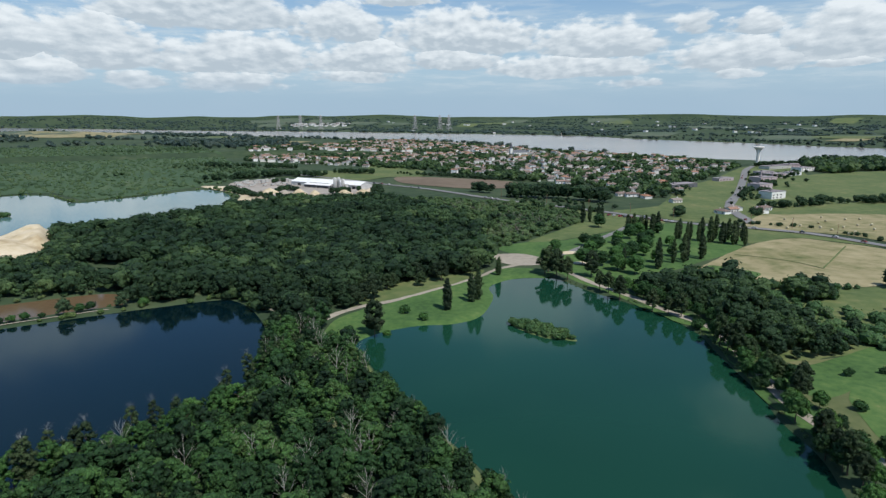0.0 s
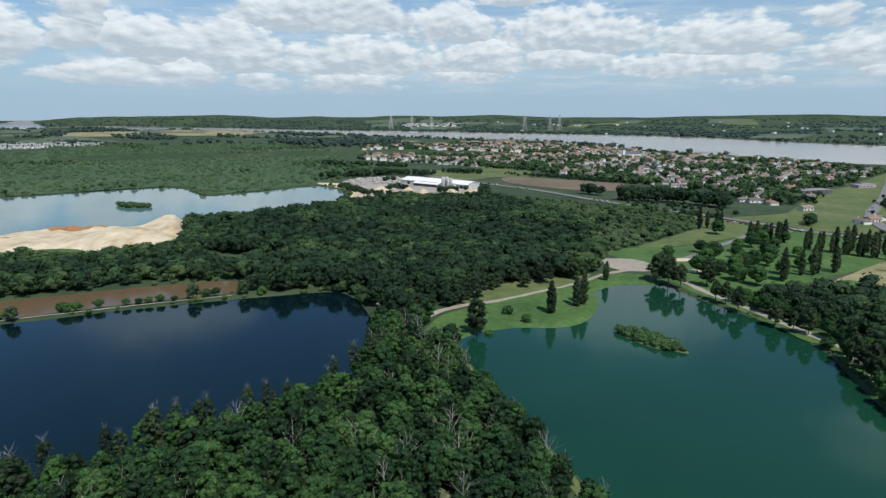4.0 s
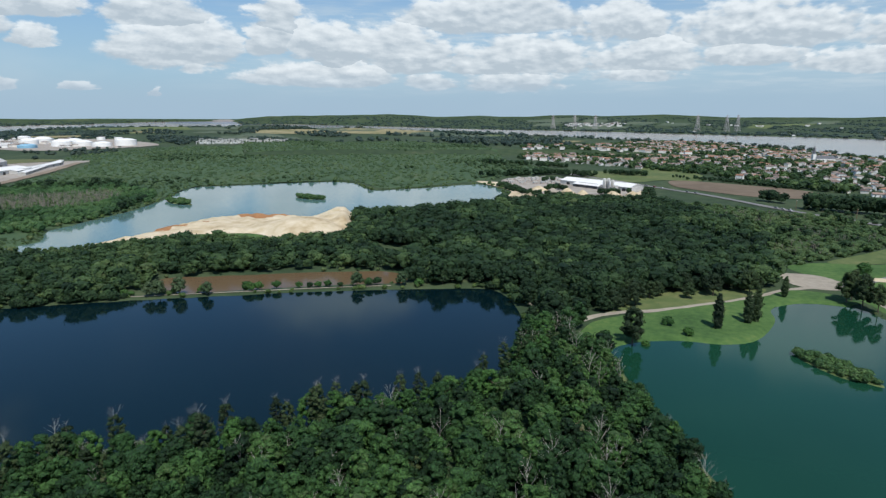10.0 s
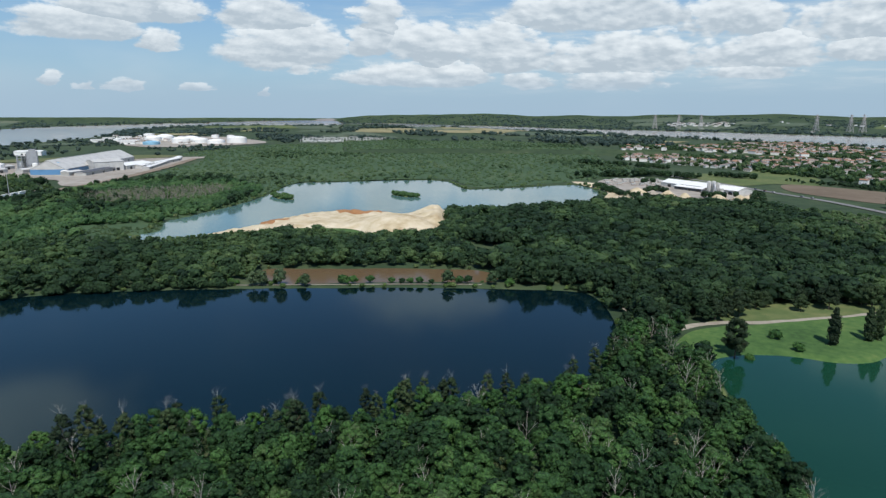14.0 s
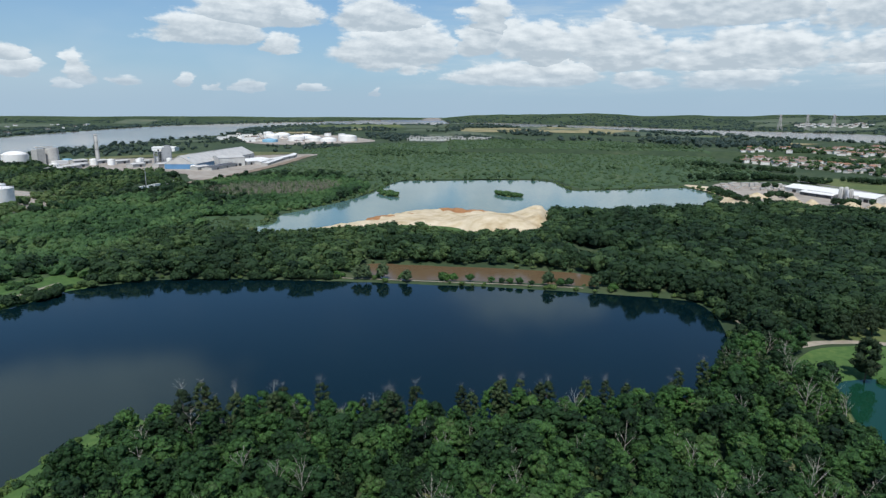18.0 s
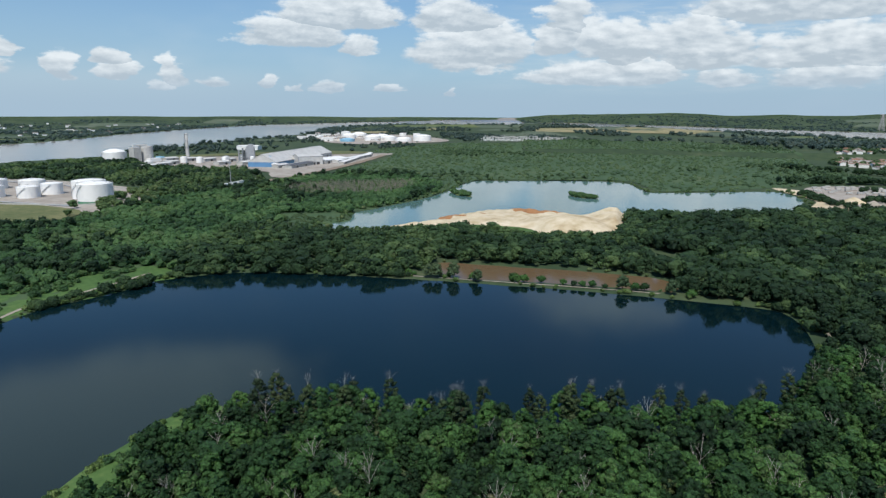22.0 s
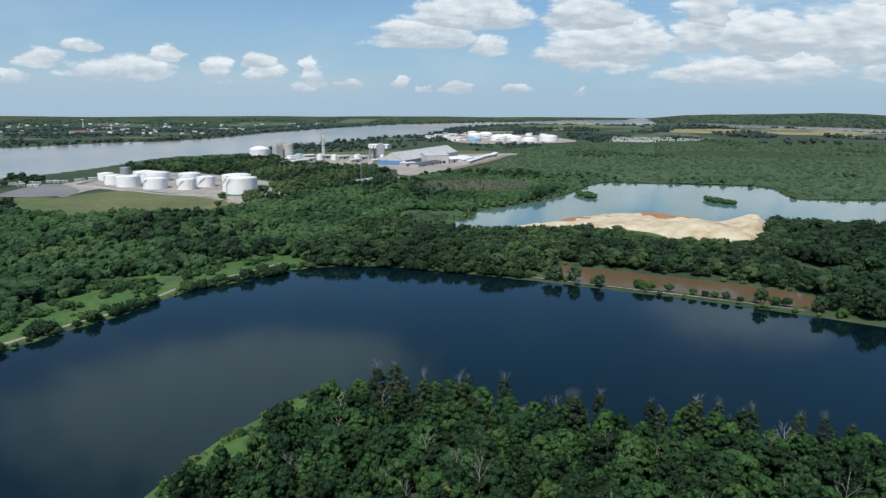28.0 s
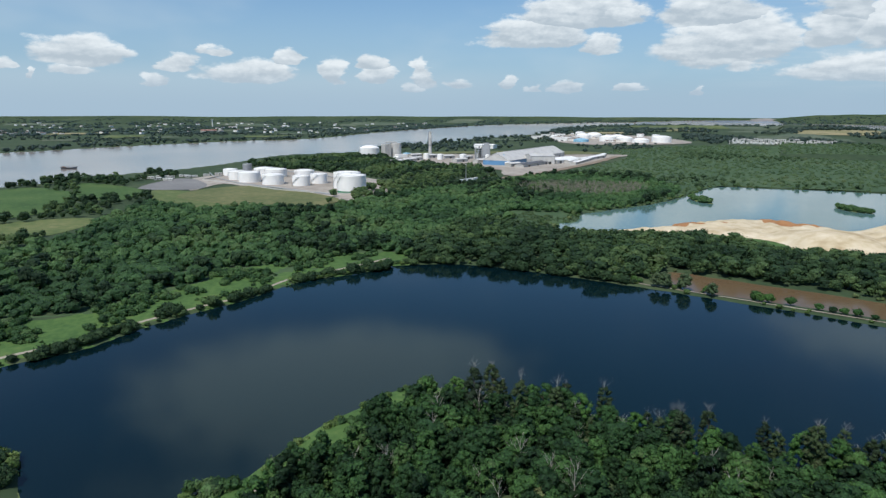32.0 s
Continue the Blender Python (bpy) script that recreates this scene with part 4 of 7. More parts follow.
# distant farmland on both sides of the river
frng = np.random.default_rng(21)
for k in range(120):
    a, r0 = radians(frng.uniform(-34, 106)), frng.choice([frng.uniform(1500, 3000), frng.uniform(3000, 4700)], p=[0.45, 0.55])
    cx, cy = -math.sin(a) * r0, math.cos(a) * r0
    L, B = frng.uniform(35, 110) * r0 / 2600, frng.uniform(50, 150) * r0 / 2600
    t = a + frng.uniform(-0.3, 0.3)
    c, s = math.cos(t), math.sin(t)
    loop = np.array([(cx + c * u * L - s * v * B, cy + s * u * L + c * v * B) for u, v in ((-1, -1), (0.9, -1.1), (1.1, 0.9), (-0.9, 1))])
    xs, ys = loop.T
    bad = (shore(RIVER, xs, ys) < 60).any() or (r0 < 3000 and any((shore(np.array(q, float), xs, ys) < 30).any() for q in (TOWN, FACTORY_YARD, DEPOT_YARD, TANK_YARD, PASTURE, CROP)) or (r0 < 2000 and radians(-12) < a < radians(66)))
    if bad:
        continue
    drape("field_distant", loop, M[["hazed_field", "hazed_field", "meadow", "hazed_field", "hay"][k % 5]], 1.5, "distant farm field", "field", 35)
    OPEN.append(("loop", loop, 3.0))

for kind, loop in (("hay", [(-2073, 2416), (-1880, 2650), (-1658, 2336), (-1818, 2117)]), ("hay", [(-1867, 3100), (-1424, 2900), (-1277, 2642), (-1544, 2653)]), ("hay", [(-1900, 2700), (-1377, 2640), (-1251, 2451), (-1680, 2367)]),
                   ("hazed_field", [(-1907, 1910), (-1864, 2171), (-1521, 1911), (-1476, 1640)])):
    cover("field_plain", loop, kind, "pale farm field on the plain before the river", "field", 1.2, 40)
    OPEN.append(("loop", np.array(loop, float), 3.0))
ribbon("verge_lake", [p for p in LAKE_PATH if p[0] > 62], 12.0, M["fresh"], 0.05, "green grass verge along the lake path", "verge", 4)
ribbon("path_lake", LAKE_PATH, 4.2, M["gravel"], 0.16, "pale gravel path round the green lake", "path", 4)
ribbon("road_park", PARK_ROAD, 4.6, M["asphalt"], 0.28, "narrow grey asphalt road through the park", "road")
ribbon("road_main", MAIN_ROAD, 8.5, M["asphalt"], 0.7, "grey asphalt main road across the plain", "road", 12)
ribbon("road_avenue", AVENUE, 9.5, M["asphalt"], 0.85, "straight grey avenue towards the water tower", "road", 20)
ribbon("rail_yard", RAILS, 15, M["ballast"], 0.9, "brown ballasted rail siding before the factory", "siding", 12)
ribbon("path_west", WEST_PATH, 2.3, M["gravel"], 0.2, "pale earth track along the west bank", "path", 4)
ribbon("path_bank", BANK_PATH, 1.25, M["gravel"], 0.2, "pale footpath on the bank by the muddy pool", "path", 4)
ribbon("path_lake_end", LAKE_END_PATH, 1.2, M["gravel"], 0.2, "worn footpath at the end of the dark lake", "path", 4)
ribbon("bank_spit_east", SPIT_EAST, 3.4, M["meadow"], 0.18, "narrow grassy bank between the spit's wood and the green lake", "bank", 4)
ribbon("path_spit", SPIT_PATH, 2.4, M["gravel"], 0.55, "worn earth path on the wooded spit", "path", 4)


def build_sand():
    """Quarry sand: a tall heap at the wood's edge that falls off to a low flat spit, with ochre spoil."""
    loop = smooth_loop(SAND, 5)
    lo, hi = loop.min(0), loop.max(0)
    step = 2.2
    x, y = np.meshgrid(np.arange(lo[0], hi[0], step), np.arange(lo[1], hi[1], step), indexing="ij")
    d = -shore(loop, x.ravel(), y.ravel()).reshape(x.shape)
    rise = np.clip(d / 9, 0, 1)
    cone = lambda cx, cy, rx, ry: np.clip(1 - np.hypot((x - cx) / rx, (y - cy) / ry) * (1 + 0.06 * wobble(x, y, 12, 5)), 0, 1)
    # two steep tipped heaps beside the wood, low worked flats with gullies towards the water
    heap = np.maximum.reduce([12.5 * cone(-305, 400, 46, 42), 13.5 * cone(-292, 446, 30, 34), 13.2 * cone(-280, 432, 26, 30), 11.5 * cone(-310, 464, 26, 30)]) + 2.2 * cone(-345, 425, 40, 40) + 1.5 * cone(-380, 385, 40, 50)
    heap = np.minimum(heap, 9.2 + 0.25 * wobble(x, y, 16, 4))
    flats = np.clip((-325 - x) / 20, 0, 1)
    ridge = (0.12 + flats * 1.3) * np.abs(wobble(x, y, 9, 2)) + 0.5 * wobble(x, y, 18, 8) * flats + 0.12 * wobble(x, y, 4, 3)
    z = land(x, y)[0].clip(-0.9) + rise * (0.5 + heap + ridge) + 0.1
    z = np.where(d < 1, z - 0.8, z)
    n, m = x.shape
    i = np.arange(n * m).reshape(n, m)
    f = np.stack([i[:-1, :-1], i[1:, :-1], i[1:, 1:], i[:-1, 1:]], -1).reshape(-1, 4)
    f = f[(d.ravel()[f] > -1.5).all(1)]
    used, f2 = np.unique(f, return_inverse=True)
    tagged(mesh_object("sand_heap", np.stack([x, y, z], -1).reshape(-1, 3)[used], f2.reshape(-1, 4), M["sand"], smooth=True), "pale yellow quarry sand heap on the pit's shore", "sand heap", kind="structure")
    for cx, cy, wx, wy, h in ((-378, 432, 22, 11, 3.4), (-360, 444, 15, 8, 2.8), (-404, 362, 8, 20, 1.6), (-398, 392, 9, 9, 1.2)):
        a = np.linspace(0, 2 * math.pi, 40, endpoint=False)
        rr = np.linspace(0, 1, 9)
        A, R = np.meshgrid(a, rr)
        wob = 1 + 0.18 * np.sin(3 * A + cx) + 0.1 * np.sin(7 * A)
        px, py = cx + np.cos(A) * R * wx * wob, cy + np.sin(A) * R * wy * wob
        pz = 0.8 + h * (1 - R ** 1.6) * (1 + 0.25 * wobble(px, py, 4, 1)) + 0.35 * wobble(px, py, 5, 2) - 1.6 * (R > 0.95)
        n, m = px.shape
        i = np.arange(n * m).reshape(n, m)
        f = np.stack([i[:-1], i[1:], np.roll(i, -1, 1)[1:], np.roll(i, -1, 1)[:-1]], -1).reshape(-1, 4)
        tagged(mesh_object("spoil_heap", np.stack([px, py, pz], -1).reshape(-1, 3), f[:, ::-1], M["ochre"], smooth=True), "rusty ochre spoil heap on the quarry sand", "spoil heap", kind="structure")


build_sand()


def island(name, cx, cy, length, width, turn, label):
    a = np.linspace(0, 2 * math.pi, 48, endpoint=False)
    R = np.array([0, 0.6, 0.88, 1.0, 1.12])[:, None]
    wob = 1 + 0.10 * np.sin(3 * a) + 0.07 * np.sin(5 * a + 1)
    u, v = R * length / 2 * np.cos(a) * wob, R * width / 2 * np.sin(a) * wob
    c, s = math.cos(turn), math.sin(turn)
    z = np.broadcast_to(np.array([0.0, -0.1, -0.45, -0.85, -1.8])[:, None], u.shape)
    n, m = u.shape
    i = np.arange(n * m).reshape(n, m)
    f = np.stack([i[:-1], i[1:], np.roll(i, -1, 1)[1:], np.roll(i, -1, 1)[:-1]], -1).reshape(-1, 4)
    co = np.stack([cx + u * c - v * s, cy + u * s + v * c, z], -1).reshape(-1, 3)
    tagged(mesh_object(name, co, f, M["meadow"], smooth=True), label, "island", kind="structure")
    irng = np.random.default_rng(int(abs(cx)))
    k = int(length * width * (0.34 if length < 40 else 0.16))
    rr, aa = np.sqrt(irng.random(k)) * 0.97, irng.random(k) * 6.283
    u, v = rr * length / 2 * np.cos(aa), rr * width / 2 * np.sin(aa)
    wood("island_bushes", irng, cx + u * c - v * s, cy + u * s + v * c, np.full(k, -0.5), irng.uniform(0.8, 2.9, k) * (1 if length < 40 else 1.5), BUSH, M["scrubwood"], "low willow bushes and reeds covering the small island", "bushes", tint=irng.uniform(0.35, 1.0, k))


island("island_green_lake", 42, 256, 34, 11, radians(-46), "small overgrown island in the green lake")
island("island_pit", -423, 571, 42, 15, radians(-10), "small overgrown islet in the pale pit lake")
island("island_pit_shore", -528, 483, 50, 14, radians(-20), "overgrown tip of the pit's bank")

ribbon("strip_field", [(193, 402), (216, 388), (229, 363)], 1.1, M["meadow"], 0.45, "dark grass strip across the hay field", "field edge")
ribbon("strip_field_cross", [(283, 428), (252, 391), (229, 364)], 1.1, M["meadow"], 0.47, "dark grass strip across the hay field", "field edge")
cover("clearing_spit", [(-69, 186), (-66, 183), (-60, 184), (-58, 188), (-62, 192), (-67, 191)], "gravel", "small bare earth clearing in the spit's wood", "clearing", 0.15, 3)
OPEN.append(("loop", np.array([(-71, 184), (-66, 180), (-58, 182), (-56, 189), (-62, 194), (-69, 193)], float), 0.5))


# ---------------------------------------------------------------- woods


def mixed_wood(name, loop, gap, low, high, label, mat="leaf", keep=None, avoid=3.0, split=(200, 330, 1100), category="woodland", low_crowns=False, tone=0.45, vary=0.28, last=None):
    """A wood with finer crowns where it is near."""
    x, y, z = scatter(rng, smooth_loop(loop, 3), gap, avoid)
    if keep is not None:
        s = keep(x, y)
        x, y, z = x[s], y[s], z[s]
    r = np.hypot(x, y)
    size = rng.uniform(low, high, len(x)) * (1 + 0.14 * wobble(x, y, 23, 2)) * np.where(y < 384, np.interp(shore(np.array(SAND, float), x, y), [0, 45], [0.6, 1]) * np.where(x > -470, np.interp(shore(PALE_LAKE, x, y), [0, 62], [0.3, 1]), 1), 1.0)
    tint = np.clip(tone + vary * wobble(x, y, 34, 6) + rng.normal(0, 0.2, len(x)), 0, 1)
    for k, (lo, hi) in enumerate(zip((0,) + split, split + (9e9,))):
        s = (r >= lo) & (r < hi)
        if s.any():
            wood(name, rng, x[s], y[s], z[s] - 0.2, size[s], (NEARBY, MIDDLE, LOW if low_crowns else DISTANT, last or REMOTE)[k], M[mat], label, category, tint[s])


PALE_EDGE = [(-300, 830), (-290, 920), (-262, 1020)]
SPIT = [(-190, 68), (-184, 48), (-165, 22), (-140, 0), (-110, -10), (-40, 30), (30, 80), (30, 108), (17, 136), (0, 168), (-20, 203), (-36, 240), (-44, 256), (-58, 262), (-74, 240), (-66, 205), (-78, 168), (-112, 132), (-150, 92)]
MID_WOOD = [(-160, 296), (-120, 300), (-92, 288), (-68, 252), (-50, 272), (-30, 302), (0, 330), (24, 362), (30, 400), (26, 440), (30, 500), (-10, 590), (-70, 650), (-140, 645), (-190, 605), (-232, 545), (-262, 500), (-294, 474), (-282, 440), (-262, 408), (-252, 380), (-170, 372), (-190, 330)]
POOL_WOOD = [(-160, 296), (-190, 330), (-246, 392), (-305, 358), (-372, 328), (-425, 270), (-455, 245), (-470, 200), (-420, 140), (-352, 100), (-340, 140), (-310, 172), (-280, 196), (-276, 244), (-262, 264), (-206, 302)]
WEST_WOOD = [(-352, 100), (-470, 200), (-480, 300), (-520, 400), (-580, 500), (-700, 560), (-800, 520), (-800, 400), (-730, 340), (-700, 220), (-640, 140), (-600, 90), (-650, 40), (-720, 0), (-700, -60), (-600, -90), (-500, -110), (-420, -160), (-330, -120), (-310, -60), (-335, 0), (-362, 60)]
EAST_WOOD = [(100, 322), (118, 326), (148, 342), (166, 336), (156, 300), (156, 262), (150, 236), (128, 224), (122, 250), (116, 275)]
FAR_EAST = [(600, 980), (730, 1030), (900, 1000), (1050, 850), (1100, 950), (880, 1180), (720, 1200), (640, 1120)]
HEATH = [(28, 420), (60, 450), (100, 505), (128, 560), (100, 625), (60, 655), (-40, 690), (-75, 655), (-15, 590), (28, 505)]
MARSH = [(-480, 310), (-520, 420), (-620, 590), (-590, 640), (-535, 705), (-478, 745), (-420, 700), (-390, 680), (-352, 730), (-310, 830), (-290, 920), (-260, 1020), (-400, 1200), (-560, 1500), (-900, 1750), (-1250, 1500), (-1450, 1300), (-1300, 900), (-1130, 830), (-980, 680), (-860, 520), (-700, 560)]
NORTH = [(-420, 1280), (-500, 1580), (-380, 1700), (-330, 1950), (-250, 2240), (-900, 2700), (-1700, 2900), (-2700, 3000), (-2900, 2000), (-2000, 1700), (-1500, 1400), (-1250, 1550), (-900, 1780), (-560, 1520)]
RIVERSIDE = [(-700, -250), (-880, -240), (-1010, -190), (-1060, -90), (-980, -50), (-930, -95), (-820, -110), (-760, -50), (-700, -90), (-600, -100), (-500, -120), (-420, -170), (-400, -300), (-550, -330)]
WORKS_WOOD = [(-690, 200), (-790, 225), (-985, 160), (-1070, 80), (-1200, 60), (-1330, 250), (-1250, 330), (-1100, 440), (-940, 415), (-850, 390), (-800, 370), (-740, 340)]

cover("marsh_ground", MARSH, "marsh", "wet green marsh grassland behind the sand pit", "marsh", 0.35, 22)
cover("ground_west", WEST_WOOD, "marsh", "green undergrowth beneath the western scrub", "undergrowth", 0.05, 12)
mixed_wood("wood_middle", MID_WOOD, 6.3, 6.5, 13.5, "dense dark green broadleaf wood between the lakes", tone=0.19)
mixed_wood("wood_by_pool", POOL_WOOD, 6.4, 5.0, 11, "leafy wood between the muddy pool and the sand pit", avoid=1.0)
mixed_wood("scrub_west", WEST_WOOD, 6.9, 3.0, 6.8, "thick green scrub woodland west of the lakes", "scrubwood", low_crowns=True, split=(100, 250, 1100), vary=0.5, keep=lambda x, y: (shore(np.array(BARE_PATCH, float), x, y) > 0) | (wobble(x, y, 9, 2) > 0.75))
mixed_wood("trees_west", WEST_WOOD, 15, 6.0, 11.5, "dark taller trees among the western scrub", tone=0.25, keep=lambda x, y: (wobble(x, y, 60, 5) > 0.3) | (shore(DARK_LAKE, x, y) < 60))
mixed_wood("wood_east_shore", EAST_WOOD, 6.2, 6.0, 12.5, "leafy shore wood east of the green lake", tone=0.22)
mixed_wood("scrub_east", EAST_SCRUB, 6.4, 2.0, 5.5, "olive scrub behind the east shore", "scrubwood", low_crowns=True, split=(100, 150, 1100), keep=lambda x, y: wobble(x, y, 20, 4) > -0.2)
mixed_wood("copse_shore", [(138, 246), (154, 244), (172, 252), (166, 234), (154, 224), (140, 220), (128, 219), (125, 230)], 5.6, 5, 9.5, "dark copse behind the path on the east shore", split=(100, 300, 1100), tone=0.22, avoid=0.5)
mixed_wood("copse_east", [(178, 294), (192, 296), (196, 306), (184, 312), (174, 304)], 5.5, 7, 11, "dark copse at the hay field's edge", split=(100, 150, 1100))
mixed_wood("copse_east", [(236, 320), (270, 325), (300, 322), (300, 300), (262, 300)], 6.5, 7, 11, "dark copse at the hay field's edge", split=(100, 150, 1100))
mixed_wood("wood_far_east", FAR_EAST, 15, 10, 15, "dark wood beyond the pasture")
mixed_wood("heath_scrub", HEATH, 5.4, 1.8, 4.6, "olive-brown heath scrub", "heath", split=(100, 200, 1100), low_crowns=True)
mixed_wood("heath_trees", HEATH, 15, 4, 8, "young trees on the heath", keep=lambda x, y: wobble(x, y, 30, 2) > 0)
mixed_wood("marsh_scrub", MARSH, 14.5, 0.8, 2.4, "low green marsh scrub behind the sand pit", "marshwood", low_crowns=True, split=(100, 200, 480), tone=0.5, vary=0.35, last=CARPET)
mixed_wood("marsh_trees", MARSH, 20, 3, 6.5, "scattered darker trees on the marsh", "marshwood", tone=0.2, keep=lambda x, y: (wobble(x, y, 130, 3) > 0.45) | (to_line(smooth_line(PALE_EDGE, 30), x, y) < 30), split=(100, 200, 900))
mixed_wood("woods_north", NORTH, 34, 8, 14, "dark woods on the plain towards the river", "hazed_leaf", keep=lambda x, y: wobble(x, y, 210, 3) > 0.05)
mixed_wood("woods_riverside", RIVERSIDE, 11, 5, 10, "leafy thickets near the river bank", keep=lambda x, y: wobble(x, y, 45, 1) > -0.3)
mixed_wood("wood_works", WORKS_WOOD, 10.5, 4.5, 9.0, "tall dark trees before the factory", split=(100, 200, 950), vary=0.6, keep=lambda x, y: wobble(x, y, 28, 5) > -0.55)


def far_woods():
    """Woods and hedgerows over the river and out to the skyline."""
    n = 26000
    a = np.radians(rng.uniform(-40, 112, n))
    r = np.sqrt(rng.uniform(1500 ** 2, 4860 ** 2, n))
    x, y = -np.sin(a) * r, np.cos(a) * r
    z, d = land(x, y)
    ok = (d > 18) & ((wobble(x, y, 180, 4) + 0.7 * wobble(x, y, 75, 7) > np.where((a > 0.1) & (a < 0.76), -0.9, -0.1)) | (d < 170))
    ok &= ~inside(np.array(NORTH, float), x, y) & ~inside(np.array(MARSH, float), x, y)
    for kind, piece, room in OPEN:
        if kind == "loop" and np.hypot(*piece.mean(0)) > 900:
            ok &= shore(piece, x, y) > room
    x, y, z, r, d = x[ok], y[ok], z[ok], r[ok], d[ok]
    size = rng.uniform(4, 10, len(x)) * np.interp(r, [1500, 2600, 3800, 4800], [1, 0.85, 0.6, 0.5]) * np.where(d < 60, 1.35, 1.0)
    out = r > 2900
    wood("groves_far", rng, x[out], y[out], z[out] - 0.6, size[out] * 0.95, GROVE, M["hazed_leaf"], "dark wooded slopes and hedges on the far bank", tint=np.clip(rng.normal(0.3, 0.2, out.sum()), 0, 1))
    x, y, z, size = x[~out], y[~out], z[~out], size[~out]
    wood("woods_far", rng, x, y, z - 0.5, size, REMOTE, M["hazed_leaf"], "far woods and hedgerows across the river", tint=np.clip(rng.normal(0.42, 0.25, len(x)), 0, 1))


far_woods()


def bank_bushes(name, loop, step, low, high, label, away=(0.6, 3.0), where=None, mat="scrub"):
    p = smooth_line(np.vstack([loop, loop[:1]]), step)
    p = p + rng.normal(0, 0.7, p.shape)
    q = p + rng.uniform(-1, 1, p.shape) * away[1]
    z, d = land(q[:, 0], q[:, 1])
    ok = (d > away[0]) & (rng.random(len(q)) < 0.75) & (wobble(q[:, 0], q[:, 1], 11, 5) > -0.45)
    for piece in (LAKE_PATH, WEST_PATH, SPIT_PATH):
        ok &= to_line(smooth_line(piece), q[:, 0], q[:, 1]) > 2.6
    if where is not None:
        ok &= where(q[:, 0], q[:, 1])
    q, z = q[ok], z[ok]
    wood(name, rng, q[:, 0], q[:, 1], z - 0.3, rng.uniform(low, high, len(q)), BUSH, M[mat], label, "bushes")


bank_bushes("bushes_dark_lake", DARK_LAKE, 2.4, 1.0, 2.8, "low bushes and reeds on the dark lake's bank", where=lambda x, y: (x < -60) & (y > -110), mat="reed")
bank_bushes("bushes_dark_lake_tall", DARK_LAKE, 2.2, 2.0, 6.0, "leafy bank willows by the dark lake", (0.5, 5.0), where=lambda x, y: (x < -85) & ((x < -270) | (y > 285)), mat="leaf")
bank_bushes("bushes_west_bank", DARK_LAKE, 1.5, 1.2, 3.0, "dark bushes between the track and the dark lake", (0.5, 2.6), where=lambda x, y: (x < -245) & (y < 110) & (y > -95), mat="leaf")
bank_bushes("bushes_brown_pool", BROWN_POOL, 3.0, 0.8, 2.2, "low bushes round the muddy pool")
bank_bushes("bushes_pit", PALE_LAKE, 5.0, 1.5, 4.5, "reeds and bushes round the sand pit", (0.8, 8.0), where=lambda x, y: (x < -420) | (y > 640))
bank_bushes("reeds_pit", PALE_LAKE, 1.8, 0.8, 2.0, "bright green reeds along the sand pit's far shore", (0.3, 6.0), where=lambda x, y: (x < -440) | (y > 640), mat="reed")
bank_bushes("bushes_green_lake", GREEN_LAKE, 3.2, 0.5, 1.4, "tufts and low bushes on the green lake's bank", where=lambda x, y: (x > 60) & (y > 100))

bed_rng = np.random.default_rng(8)
bx, by = bed_rng.uniform(-520, -448, 500), bed_rng.uniform(237, 309, 500)
ok = (shore(np.array(REED_BANK, float), bx, by) < -1) & (shore(PALE_LAKE, bx, by) > 0.5) & (wobble(bx, by, 14, 3) > -0.1)
wood("reed_bed", bed_rng, bx[ok], by[ok], land(bx[ok], by[ok])[0] - 0.2, bed_rng.uniform(0.7, 1.7, ok.sum()), BUSH, M["marshwood"], "low green reed bed at the pit's end", "reeds")

# trees of their own, near enough to tell apart

def part(name, v, f, mat, parent, label="", smooth=False):
    ob = mesh_object(name, v, f, mat, parent, smooth)
    if label:
        tagged(ob, label)
    return ob


def single_tree(kind, height, width, blobs, cards, card, base, cone, leaf, label, thick=0.16, limbs=5, fat=1.0):
    """A tree at the origin: trunk with limbs, and a crown of clumps."""
    t = tagged(new(kind), label, "tree")
    v, f = trunk(rng, height * 0.82, thick, limbs)
    part("trunk", v, f, M["bark"], t)
    if kind == "poplar":
        v, f = column(rng, blobs, cards, card, height, width, base)
    else:
        v, f = crown(rng, blobs, cards, card, ICO1, height, width, base, cone, fat)
    part("crown", v, f, M[leaf], t)
    return t


def dead_tree(height, limbs):
    v, f = trunk(rng, height, 0.12, limbs, 4, 0.25, 1.2, 2)
    ob = mesh_object("dead_tree", v, f, M["dead"])
    return tagged(ob, "bare bleached dead tree standing above the wood", "tree", group="dead trees of the spit")


kinds = []
for k in range(9):
    h = 8.6 + 2.2 * rng.random()
    kinds.append(single_tree("broadleaf_tree", h, h * (0.52 + 0.2 * rng.random()), 40, 26, 0.25, 0.4, 0.1, "leaf_near", "dense green broadleaf tree of the spit's wood"))
for k in range(3):
    h = 12.0 + 2.0 * rng.random()
    t = single_tree("ragged_tree", h, h * 0.38, 30, 26, 0.28, 0.8, 0.1, "needle_near", "tall ragged dark tree with a dead top")
    v, f = trunk(rng, 2.4 + 0.6 * k, 0.06, 5 + 2 * k, 4, 0.6, 0.9, 1)
    part("dead_top", v + [0, 0, h * 0.86], f, M["dead"], t, "bare bleached top branches")
    kinds.append(t)
for o in kinds:
    tagged(o, group="trees of the spit")
dead_kinds = [dead_tree(9.5 + k, 4 + 2 * k) for k in range(4)]

